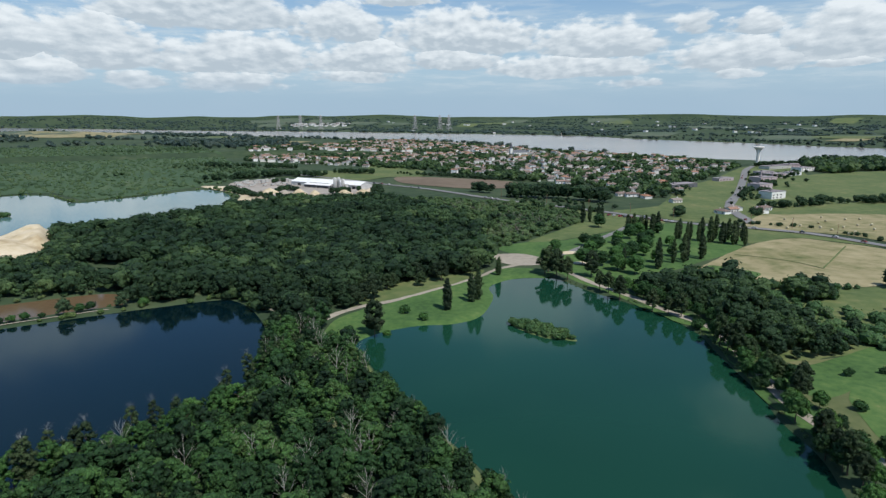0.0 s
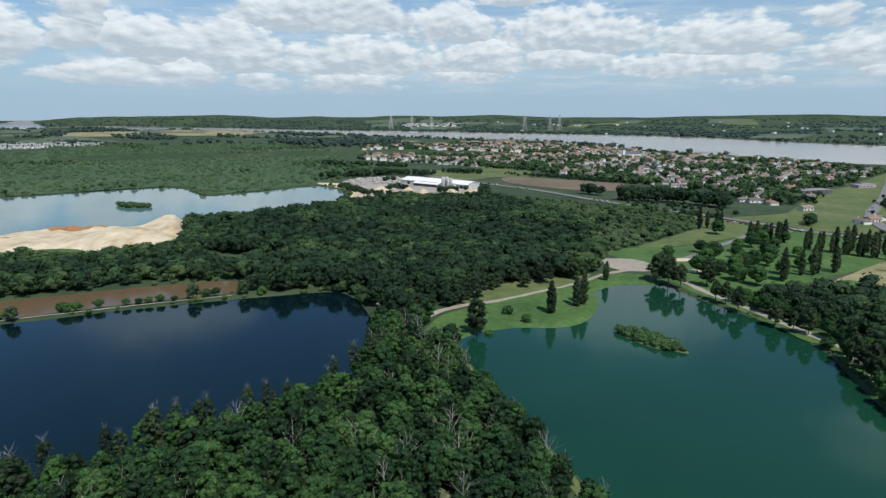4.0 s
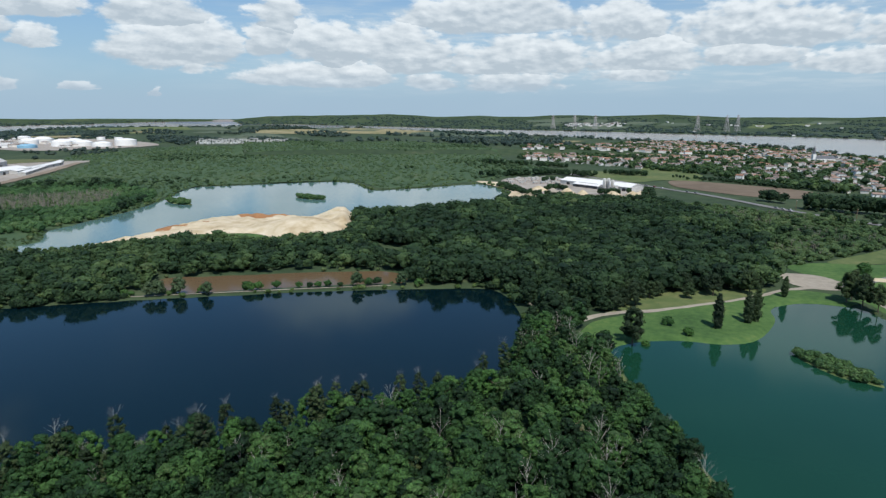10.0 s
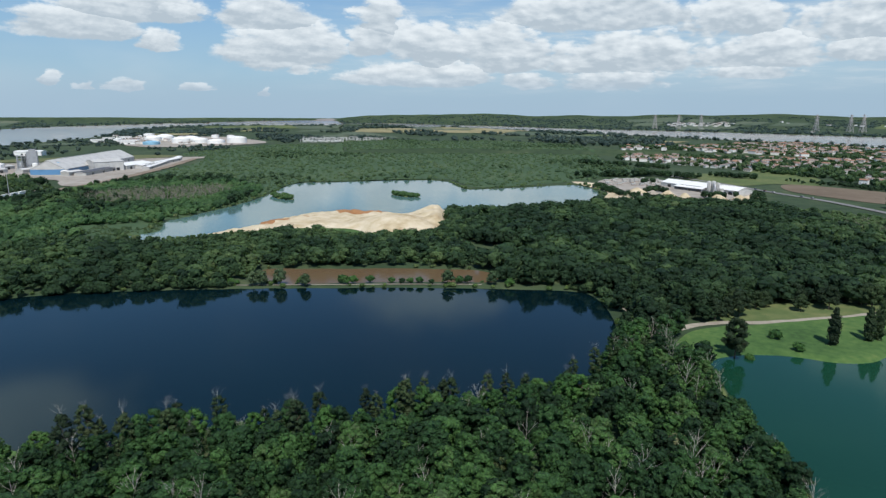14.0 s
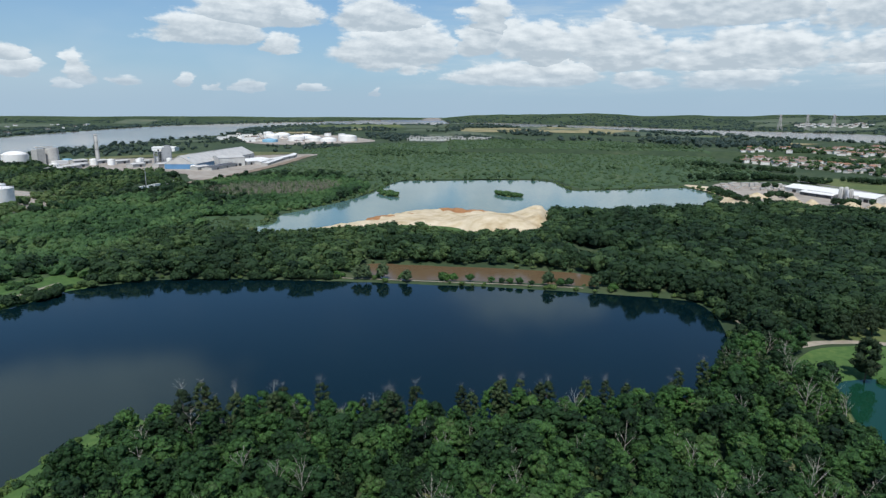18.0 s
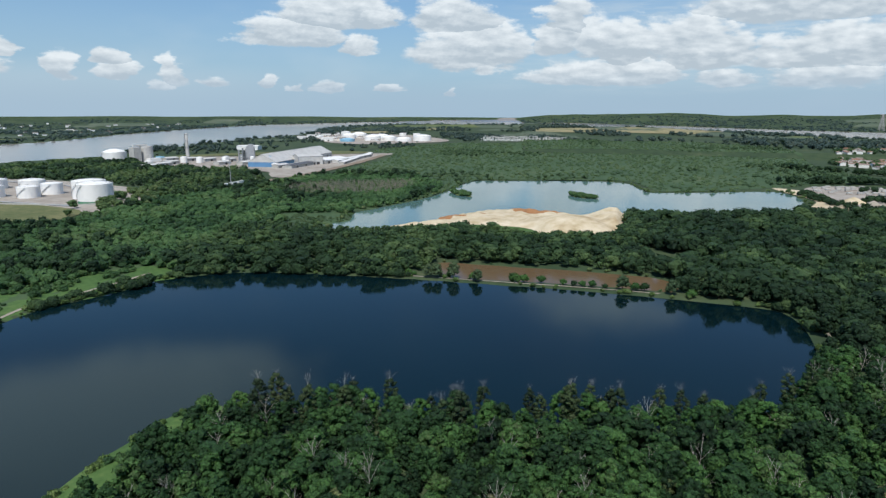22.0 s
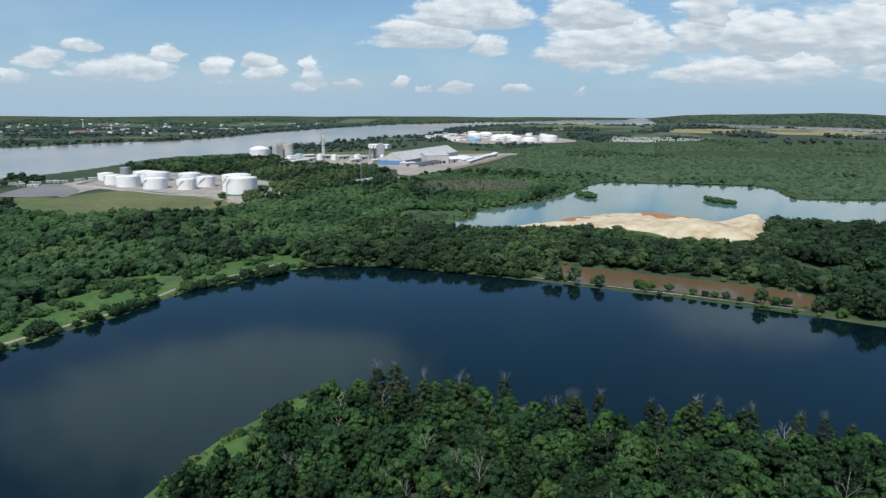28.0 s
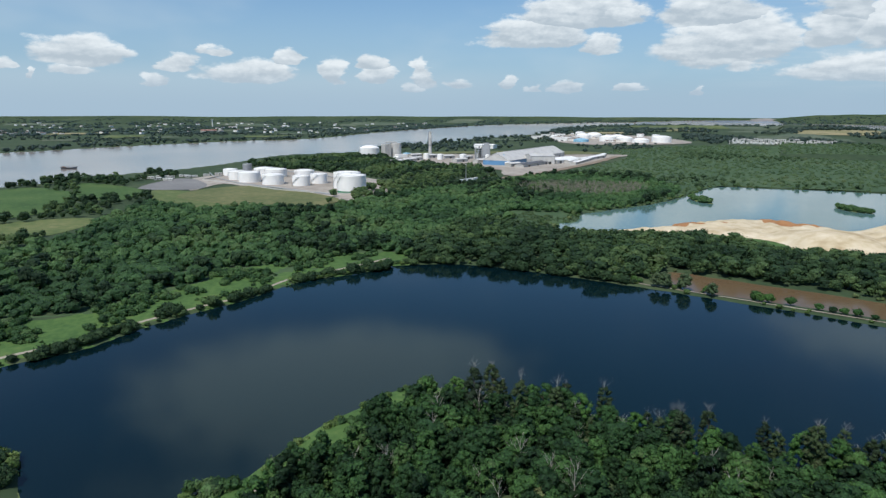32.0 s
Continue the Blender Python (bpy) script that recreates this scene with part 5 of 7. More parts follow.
x, y, z = scatter(rng, smooth_loop(SPIT, 3), 4.9, 1.8)
r, a = np.hypot(x, y), np.degrees(np.arctan2(-x, y))
seen = (a > -75) & (a < 130)
x, y, z, r, a = x[seen], y[seen], z[seen], r[seen], a[seen]
fringe = shore(DARK_LAKE, x, y) < 12
order = np.concatenate([np.where(fringe)[0][:90], np.argsort(r)])
order = order[np.sort(np.unique(order, return_index=True)[1])]
order = order[r[order] > 84]
own = order[:290]
used_first = set()
for i in own:
    edge = shore(DARK_LAKE, x[i:i + 1], y[i:i + 1])[0]
    k = int(rng.integers(9, 12)) if rng.random() < (0.16 if edge < 12 else 0.06) else int(rng.integers(0, 9))
    s = float(rng.uniform(0.62, 1.24)) * (rng.uniform(0.9, 1.15) if k > 8 else 1.05 if edge < 12 else 1) * (0.72 if shore(np.array(SPIT_BANK, float), x[i:i + 1], y[i:i + 1])[0] < 12 else 1)
    m = pose(x[i], y[i], z[i] - 0.2, rng.uniform(-4, 4), rng.uniform(-4, 4), rng.uniform(0, 360)) @ Matrix.Diagonal((s * rng.uniform(0.9, 1.2), s * rng.uniform(0.9, 1.2), s, 1))
    if k in used_first:
        c = copy_thing(kinds[k], m)
        c.matrix_basis = m
    else:
        kinds[k].matrix_basis = m
        used_first.add(k)
rest = order[290:]
wood("wood_spit", rng, x[rest], y[rest], z[rest] - 0.2, rng.uniform(5.5, 12.0, len(rest)), NEARBY, M["leaf_spit"], "dense mixed wood on the spit between the lakes", tint=np.clip(rng.normal(0.42, 0.34, len(rest)), 0, 1))
below = np.where(r <= 84)[0]
wood("wood_below", rng, x[below], y[below], z[below] - 0.2, rng.uniform(6.0, 10.5, len(below)), MIDDLE, M["leaf_spit"], "dense mixed wood under the drone", tint=rng.uniform(0.1, 0.9, len(below)))
pick = rng.choice(np.where(r > 84)[0], 100, replace=False)
for n, i in enumerate(pick):
    s = float(rng.uniform(0.8, 1.2))
    m = pose(x[i] + 1.5, y[i] + 1.0, z[i] - 0.3, rng.uniform(-7, 7), rng.uniform(-7, 7), rng.uniform(0, 360)) @ Matrix.Diagonal((s, s, s, 1))
    if n < 4:
        dead_kinds[n].matrix_basis = m
    else:
        copy_thing(dead_kinds[n % 4], m).matrix_basis = m

# tall ragged trees with bleached tops stand along the dark lake's edge
LAKE_EDGE = [[(-112, 131), (-97, 149), (-78, 168), (-132, 110), (-164, 81)], [(-105, 141), (-87, 159), (-70, 188), (-121, 121), (-150, 95)], [(-101, 145), (-82, 163), (-65, 196), (-128, 116), (-141, 102), (-62, 203), (-60, 211)]]
for k, places in enumerate(LAKE_EDGE):
    h = 11.5 + k
    t = single_tree("lakeside_tree", h, h * 0.36, 30, 26, 0.28, 0.6, 0.0, "needle_near", "tall ragged dark tree with bleached dead tips by the lake")
    v, f = trunk(rng, 2.9 + 0.7 * k, 0.065, 5 + k, 4, 0.55, 0.8, 1)
    part("dead_top", v + [0, 0, h * 0.80], f, M["dead"], t, "bare bleached top branches")
    first = True
    for q, w in places:
        m = pose(q, w, height_at(q, w) - 0.2, rng.uniform(-3, 3), rng.uniform(-3, 3), rng.uniform(0, 360)) @ Matrix.Scale(float(rng.uniform(0.85, 1.12)), 4)
        if first:
            t.matrix_basis, first = m, False
            tagged(t, group="ragged trees along the lake")
        else:
            copy_thing(t, m).matrix_basis = m


# poplars, park trees and shore trees
def plant(kind, places, low, high, group):
    first = True
    for px, py in places:
        s = float(rng.uniform(low, high))
        pz = float(land(np.array([px]), np.array([py]))[0][0]) - 0.15
        m = pose(px, py, pz, 0, 0, rng.uniform(0, 360)) @ Matrix.Diagonal((s, s, s * rng.uniform(0.93, 1.07), 1))
        if first:
            kind.matrix_basis, first = m, False
            tagged(kind, group=group)
        else:
            copy_thing(kind, m).matrix_basis = m


poplar = single_tree("poplar", 12.5, 3.4, 16, 70, 0.38, 0.8, 0.3, "needle_near", "slender dark green column poplar on the grass", 0.22, 3, 1.75)
poplar_thin = single_tree("poplar", 17.0, 3.9, 18, 50, 0.5, 1.0, 0.3, "needle_near", "tall slender poplar of the roadside row", 0.22, 3, 1.75)
short_poplar = single_tree("poplar", 10.5, 3.2, 14, 70, 0.38, 0.8, 0.3, "needle_near", "short dark green poplar at the car park's edge", 0.2, 3)
plant(poplar, [(2, 283), (14, 296), (17.5, 300)], 1.2, 1.32, "poplars on the lawn")
plant(short_poplar, [(32, 348)], 0.98, 1.02, "poplars on the lawn")
rows_of_poplars = [(174 + 39 * k / 12, 458 - 26 * k / 12 + (3 if k % 2 else -2)) for k in range(13)] + [(143 + 25 * k / 8, 478 + (2 if k % 3 else -3)) for k in range(9)] + [(204, 458), (211, 452), (219, 447)]
plant(poplar_thin, rows_of_poplars + [(108, 362), (129, 363), (131, 366), (166, 390), (169, 394), (144, 379), (151, 381), (155, 386), (120, 528), (127, 533), (133, 527), (138, 534)], 0.78, 1.1, "poplar row by the road")
park_tree = single_tree("park_tree", 9.5, 8.4, 18, 60, 0.5, 0.5, 0.0, "leaf_near", "round leafy park tree beside the path", 0.24, 5, 1.2)
shore_tree = single_tree("shore_tree", 9.0, 6.8, 18, 60, 0.48, 1.5, 0.0, "leaf_near", "leafy tree on the green lake's east shore", 0.2, 5, 1.15)
round_bush = single_tree("round_bush", 3.4, 4.2, 10, 60, 0.36, 0.1, 0.0, "leaf_near", "round green bush on the grass", 0.1, 3)
plant(park_tree, [(114, 385), (98, 372), (104, 360), (112, 352), (132, 400), (120, 420), (140, 430), (150, 445), (96, 398), (150, 470), (128, 505), (90, 362), (86, 374), (108, 378), (122, 392), (118, 402), (104, 412), (138, 414), (126, 440), (140, 458), (160, 430), (162, 410), (150, 398), (134, 380), (76, 412), (100, 432), (168, 480), (156, 498)], 0.75, 1.3, "park trees")
plant(shore_tree, [(91, 317), (95, 311), (101, 301), (106, 293), (110, 285), (113, 278), (114, 250), (113, 243), (116, 236), (113, 227), (118, 222), (111, 214), (114, 207), (110, 199), (118, 197), (112, 192), (109, 180), (106, 160), (110, 150), (104, 146), (107, 138), (113, 133), (105, 126), (102, 118), (112, 148), (99, 308), (104, 298), (108, 296), (115, 268), (119, 262), (121, 246), (119, 230), (108, 206), (117, 212), (117, 190), (106, 172), (118, 180), (115, 165), (103, 152), (109, 162), (118, 150), (112, 126), (98, 126), (108, 112)], 0.6, 1.05, "trees along the lake's east shore")
plant(round_bush, [(-178, -66), (-170, -62), (-186, -76), (-164, -60), (-40, 252), (-18, 278), (-9, 268), (130, 179), (144, 206), (150, 262), (158, 208), (170, 190), (128, 158), (70, 372), (140, 352), (-24, 252)], 0.7, 1.3, "bushes on the grass")
tall_tree = single_tree("park_tree", 15.0, 8.6, 26, 56, 0.42, 0.2, 0.2, "needle_near", "tall leafy tree on the lake shore by the car park", 0.3, 6)
plant(tall_tree, [(59, 350), (65, 345), (62, 356), (85, 346), (-29, 250)], 0.8, 1.2, "tall trees on the lake shore")
glade_tree = single_tree("glade_tree", 8.5, 6.4, 18, 50, 0.42, 0.4, 0.1, "needle_near", "dark tree standing on the grassy glade", 0.22)
plant(glade_tree, [(-40, 297), (-35, 303), (-38, 306), (-30, 318), (-27, 324), (-12, 326), (-15, 338), (-4, 344), (-1, 336), (12, 351), (16, 348), (20, 358), (-43, 290), (14, 357)], 0.95, 1.5, "trees of the glade")

blossom_tree = single_tree("flowering_tree", 8.5, 5.0, 14, 60, 0.34, 0.8, 0.0, "blossom", "pale flowering tree among the spit's green wood", 0.16, 4)
bank_tree = single_tree("bank_tree", 12.5, 6.4, 24, 56, 0.40, 1.6, 0.1, "needle_near", "tall dark leafy tree between the path and the green lake", 0.26, 6)
plant(bank_tree, [(99, 282), (104, 275), (109, 272), (111, 236), (112, 231), (112, 225), (112, 220), (112, 214), (114, 204), (114, 198), (114, 185), (117, 188), (106, 158), (105, 154), (105, 150), (104, 144), (104, 138), (83, 318), (86, 312), (89, 301), (70, 338)], 0.78, 1.08, "tall trees along the lake's east bank")
plant(copy_thing(round_bush, Matrix()), [(111, 257), (108, 197)], 1.1, 1.5, "bushes on the lake's east bank")
plant(blossom_tree, [(-66, 128), (-22, 126), (-58, 112), (-96, 108), (-112, 66), (-88, 92), (-30, 160)], 0.7, 1.0, "flowering trees of the spit")

# willows on the dam between the muddy pool and the dark lake
willow = single_tree("bank_willow", 6.0, 4.8, 14, 50, 0.32, 0.3, 0.2, "willow", "round pale grey-green willow on the dam by the pool", 0.16, 4)
small_willow = single_tree("bank_willow", 3.2, 3.8, 9, 50, 0.3, 0.2, 0.0, "leaf_near", "low bushy willow on the dam by the pool", 0.1, 3)
plant(willow, [(-176, 276), (-155, 288), (-262, 216), (-258, 219), (-252, 226), (-136, 299), (-238, 231)], 1.2, 1.55, "willows on the dam")
plant(small_willow, [(-194, 266), (-190, 269), (-203, 261), (-213, 255), (-220, 249), (-226, 247), (-223, 246), (-243, 233), (-168, 284), (-148, 293), (-146, 291), (-128, 304), (-254, 226), (-271, 213), (-275, 212), (-184, 272), (-198, 264), (-171, 280)], 0.8, 1.5, "low willows on the dam")

# thickets on the west bank's grass
every_open, OPEN[:] = list(OPEN), [p for p in OPEN if p[0] == "line"]
tx, ty, tz = scatter(rng, smooth_loop(WEST_MEADOW, 3), 3.6, 1.0)
OPEN[:] = every_open
back = to_line(smooth_line(WEST_PATH), tx, ty)
grown_over = (wobble(tx, ty, 13, 3) + 0.5 * wobble(tx, ty, 5, 8) > np.interp(back, [4, 14, 34], [0.95, 0.4, -0.4])) & (np.hypot(tx + 300, ty + 64) > 14)
wood("bank_thicket", rng, tx[grown_over], ty[grown_over], tz[grown_over] - 0.2, rng.uniform(1.2, 3.6, grown_over.sum()), BUSH, M["scrubwood"], "green thickets on the west bank's grass", "bushes")
# dark bushes stand close together between the track and the water
for (ax, ay), (bx, by), k, low, high in (((-256, -68), (-284, -36), 46, 2.2, 4.2), ((-294, -27), (-300, -20), 9, 3.5, 6.0), ((-309, 3), (-324, 22), 26, 2.2, 4.4), ((-336, 40), (-344, 54), 18, 2.0, 4.0), ((-345, 82), (-352, 96), 14, 2.5, 5.0), ((-164, -52), (-190, -66), 16, 3.0, 5.0),
                                         ((-360, 112), (-350, 132), 22, 2.5, 6.0), ((-340, 148), (-333, 154), 14, 2.5, 5.5), ((-325, 161), (-318, 168), 14, 3.0, 6.5), ((-306, 178), (-300, 184), 12, 2.5, 5.0), ((-292, 192), (-284, 200), 16, 3.0, 6.5)):
    s = rng.random(k)
    cx, cy = ax + (bx - ax) * s + rng.normal(0, 1.1, k), ay + (by - ay) * s + rng.normal(0, 1.1, k)
    wood("bank_hedge", rng, cx, cy, np.maximum(land(cx, cy)[0], -0.6) - 0.3, rng.uniform(low, high, k), BUSH, M["leaf"], "dark leafy bushes crowding the water's edge", "bushes", tint=rng.uniform(0.1, 0.5, k))
# low shrubs on the spit's grassy bank
sx, sy = np.array(SPIT_BANK, float).T
k = 150
pick = rng.integers(0, len(sx), k)
cx, cy = sx[pick] + rng.normal(0, 5.5, k), sy[pick] + rng.normal(0, 5.5, k)
cz, dry = land(cx, cy)
keep = (dry > 0.8) & (to_line(smooth_line(SPIT_PATH), cx, cy) > 2.2)
wood("bank_shrubs", rng, cx[keep], cy[keep], cz[keep] - 0.2, rng.uniform(0.7, 2.5, keep.sum()), BUSH, M["scrubwood"], "low shrubs on the spit's grassy bank", "bushes")
cx, cy = rng.uniform(-149, -143, 9), rng.uniform(-9, 1, 9)
wood("bank_shrubs", rng, cx, cy, land(cx, cy)[0].clip(-0.5) - 0.2, rng.uniform(2.2, 3.6, 9), BUSH, M["scrubwood"], "round willow bushes at the spit's edge", "bushes")

# a patch of leafless grey-brown trees on the marsh
bx, by, bz = scatter(rng, smooth_loop(BARE_PATCH, 3), 6.0)
bare = [(v / 10.0, f) for v, f in (trunk(rng, 10, 0.34, 9, 4, 0.4) for _ in range(4))]
wood("bare_thicket", rng, bx, by, bz - 0.2, rng.uniform(5, 8.5, len(bx)), bare, M["twigs"], "leafless grey-brown thicket on the marsh", "thicket")

tw = [(-11, 581), (31, 596), (54, 625), (24, 640), (75, 525), (43, 475), (58, 494), (100, 536), (10, 610), (66, 560)]
bx = np.concatenate([rng.normal(q, 10, 22) for q, _ in tw])
by = np.concatenate([rng.normal(w, 9, 22) for _, w in tw])
wood("heath_twigs", rng, bx, by, land(bx, by)[0] - 0.2, rng.uniform(3, 5.5, len(bx)), bare, M["twigs"], "leafless grey-brown brush on the heath", "thicket")

hx, hy, hz = scatter(rng, smooth_loop(BARE_PATCH, 3), 7.0)
wood("marsh_brush", rng, hx, hy, hz - 0.2, rng.uniform(2, 4.5, len(hx)), LOW, M["heath"], "olive-brown brush under the leafless thicket", "thicket")


# ---------------------------------------------------------------- buildings and works


def random_paint(name, stops, rough=0.8, spec=0.3, scale=0.5, metal=0.0, dirty=0.74):
    """A paint or plaster that differs from object to object, with faint stains."""
    m = bpy.data.materials.new(name)
    m.use_nodes = True
    N = Nodes(m.node_tree)
    geo = N.add("ShaderNodeNewGeometry")
    v = N.math("ADD", N.math("MULTIPLY", N.add("ShaderNodeObjectInfo").outputs["Random"], 0.8), N.math("MULTIPLY", geo.outputs["Random Per Island"], 0.2))
    col = N.ramp(v, stops)
    dirt = N.range(N.noise(geo.outputs["Position"], scale, 6.0, 0.65), 0.35, 0.8, 1.0, dirty)
    grey = N.add("ShaderNodeCombineXYZ")
    for s in grey.inputs:
        N.put(s, dirt)
    col = N.mix(1.0, col, grey.outputs[0], blend="MULTIPLY")
    p = N.add("ShaderNodeBsdfPrincipled")
    N.put(p.inputs["Base Color"], col)
    p.inputs["Roughness"].default_value, p.inputs["Specular IOR Level"].default_value, p.inputs["Metallic"].default_value = rough, spec, metal
    N.put(N.add("ShaderNodeOutputMaterial").inputs[0], p.outputs[0])
    return m


M.update({
    "plaster": random_paint("house_plaster", [(0.0, (0.72, 0.67, 0.58)), (0.3, (0.82, 0.80, 0.75)), (0.75, (0.86, 0.86, 0.84)), (1.0, (0.76, 0.68, 0.58))], 0.9),
    "tiles": random_paint("clay_roof_tiles", [(0.0, (0.10, 0.085, 0.08)), (0.2, (0.16, 0.12, 0.105)), (0.42, (0.205, 0.155, 0.13)), (0.62, (0.25, 0.20, 0.17)), (0.78, (0.29, 0.25, 0.22)), (0.9, (0.33, 0.175, 0.11)), (1.0, (0.12, 0.12, 0.12))], 0.9, 0.2, 0.8),
    "white": random_paint("white_painted_steel", [(0.0, (0.80, 0.79, 0.75)), (1.0, (0.88, 0.87, 0.84))], 0.5, 0.4, 0.12, dirty=0.9),
    "sheet": random_paint("pale_sheet_metal", [(0.0, (0.50, 0.49, 0.46)), (1.0, (0.66, 0.65, 0.62))], 0.6, 0.4, 0.1),
    "blue": random_paint("blue_sheet_metal", [(0.0, (0.10, 0.24, 0.42)), (1.0, (0.14, 0.30, 0.50))], 0.55, 0.4, 0.1),
    "sky_blue": random_paint("light_blue_paint", [(0.0, (0.24, 0.47, 0.62)), (1.0, (0.30, 0.53, 0.68))], 0.55, 0.4, 0.1),
    "green": random_paint("green_paint", [(0.0, (0.03, 0.20, 0.10)), (1.0, (0.05, 0.24, 0.13))], 0.6),
    "concrete": random_paint("weathered_concrete", [(0.0, (0.40, 0.39, 0.36)), (1.0, (0.54, 0.53, 0.50))], 0.9, 0.2, 0.2),
    "steel": random_paint("grey_galvanised_steel", [(0.0, (0.30, 0.31, 0.32)), (1.0, (0.42, 0.43, 0.44))], 0.5, 0.5, 0.3, 0.3),
    "dark": random_paint("dark_opening", [(0.0, (0.015, 0.017, 0.02)), (1.0, (0.03, 0.032, 0.036))], 0.3, 0.5),
    "pylon": random_paint("weathered_pylon_steel", [(0.0, (0.46, 0.42, 0.42)), (1.0, (0.55, 0.51, 0.51))], 0.6),
    "rust": random_paint("red_primer", [(0.0, (0.30, 0.14, 0.10)), (1.0, (0.40, 0.20, 0.15))], 0.8),
    "slate": random_paint("grey_slate", [(0.0, (0.08, 0.085, 0.095)), (1.0, (0.14, 0.145, 0.155))], 0.6),
    "lilac": random_paint("faded_mauve_render", [(0.0, (0.42, 0.33, 0.35)), (1.0, (0.55, 0.46, 0.46))], 0.9),
    "flat_roof": random_paint("gravelled_flat_roof", [(0.0, (0.20, 0.18, 0.185)), (1.0, (0.34, 0.31, 0.315))], 0.95, 0.2, 0.3),
    "straw": random_paint("dry_straw", [(0.0, (0.42, 0.37, 0.24)), (1.0, (0.55, 0.50, 0.35))], 0.95, 0.1, 3.0),
    "car_paint": random_paint("car_paint", [(0.0, (0.75, 0.75, 0.74)), (0.35, (0.35, 0.36, 0.38)), (0.6, (0.04, 0.05, 0.07)), (0.8, (0.35, 0.04, 0.03)), (1.0, (0.08, 0.16, 0.32))], 0.3, 0.5),
    "rubber": random_paint("black_rubber", [(0.0, (0.015, 0.015, 0.015)), (1.0, (0.03, 0.03, 0.03))], 0.8),
    "timber": random_paint("brown_timber", [(0.0, (0.14, 0.08, 0.05)), (1.0, (0.22, 0.13, 0.08))], 0.8),
})


def box(x0, x1, y0, y1, z0, z1):
    v = np.array([(x, y, z) for z in (z0, z1) for y in (y0, y1) for x in (x0, x1)], float)
    f = np.array([(0, 2, 3), (0, 3, 1), (4, 5, 7), (4, 7, 6), (0, 1, 5), (0, 5, 4), (1, 3, 7), (1, 7, 5), (3, 2, 6), (3, 6, 7), (2, 0, 4), (2, 4, 6)])
    return v, f


def joined(*pieces):
    V, F, n = [], [], 0
    for v, f in pieces:
        V.append(v), F.append(np.asarray(f) + n)
        n += len(v)
    return np.vstack(V), np.vstack(F)


def lathe(profile, sides=32, cx=0.0, cy=0.0):
    """A turned shape from (radius, height) pairs."""
    a = np.arange(sides) * 2 * math.pi / sides
    V = np.vstack([np.stack([cx + r * np.cos(a), cy + r * np.sin(a), np.full(sides, z)], -1) for r, z in profile])
    F = []
    for i in range(len(profile) - 1):
        k = np.arange(sides)
        q, q2 = i * sides + k, i * sides + (k + 1) % sides
        F += [np.stack([q, q2, q2 + sides], -1), np.stack([q, q2 + sides, q + sides], -1)]
    return V, np.vstack(F)


def gable(L, B, eave, ridge, over=0.4, thick=0.25, hip=0.0):
    """A pitched roof with thickness and overhang along x. hip: how far its ends slope in."""
    X, Y = L / 2 + over, B / 2 + over
    drop = (ridge - eave) * over / (B / 2)
    top = [(-X, -Y, eave - drop), (X, -Y, eave - drop), (X, Y, eave - drop), (-X, Y, eave - drop), (-X + hip, 0, ridge), (X - hip, 0, ridge)]
    V = np.array(top + [(x, y, z - thick) for x, y, z in top], float) + [0, 0, thick]
    F = [(0, 1, 5), (0, 5, 4), (2, 3, 4), (2, 4, 5), (1, 2, 5), (3, 0, 4)]
    F += [(c + 6, b + 6, a + 6) for a, b, c in F[:4]]
    for a, b in ((0, 1), (1, 2), (2, 3), (3, 0)):
        F += [(a, a + 6, b + 6), (a, b + 6, b)]
    if not hip:
        F[4:6] = []
        F += [(1, 5, 11), (1, 11, 7), (5, 2, 8), (5, 8, 11), (3, 4, 10), (3, 10, 9), (4, 0, 6), (4, 6, 10)]
    return V, np.array(F)


def gable_walls(L, B, eave, ridge, base=-0.6):
    """Four walls with pointed ends."""
    x, y = L / 2, B / 2
    V = np.array([(-x, -y, base), (x, -y, base), (x, y, base), (-x, y, base), (-x, -y, eave), (x, -y, eave), (x, y, eave), (-x, y, eave), (-x, 0, ridge - 0.02), (x, 0, ridge - 0.02)], float)
    F = np.array([(0, 1, 5), (0, 5, 4), (2, 3, 7), (2, 7, 6), (1, 2, 6), (1, 6, 5), (3, 0, 4), (3, 4, 7), (5, 6, 9), (7, 4, 8)])
    return V, F


def house(L, B, eave, ridge, hip, label):
    t = tagged(new("house"), label, "house")
    part("wall", *gable_walls(L, B, eave, ridge if not hip else eave + 0.05), M["plaster"], t)
    roof = part("roof", *gable(L, B, eave, ridge, 0.5, 0.22, hip), M["tiles"], t)
    part("chimney", *joined(box(L * 0.2, L * 0.2 + 0.7, 0.3, 1.0, eave, ridge + 0.9), box(L * 0.2 - 0.08, L * 0.2 + 0.78, 0.22, 1.08, ridge + 0.9, ridge + 1.02)), M["plaster"], roof)
    part("door", *box(-0.55, 0.55, -B / 2 - 0.06, -B / 2 + 0.1, 0, 2.1), M["timber"], t)
    for s in (-0.32, 0.3):
        for y0, y1 in ((-B / 2 - 0.05, -B / 2 + 0.1), (B / 2 - 0.1, B / 2 + 0.05)):
            part("window", *box(s * L - 0.7, s * L + 0.7, y0, y1, 0.9, 2.2), M["dark"], t)
    return t


HOUSES = [house(11, 8, 3.2, 4.7, 0, "single-storey cream house with a clay tile roof"), house(12.5, 8.5, 3.1, 4.7, 4.0, "low hipped house with orange roof tiles"),
          house(10, 7, 5.6, 7.0, 0, "two-storey pale house with a tiled roof"), house(15, 7.5, 3.4, 4.9, 0, "long low terrace house with a tiled roof"),
          house(10.5, 8, 5.4, 6.9, 3.6, "two-storey white house with a hipped tile roof")]
for o in HOUSES:
    tagged(o, group="houses of the town")

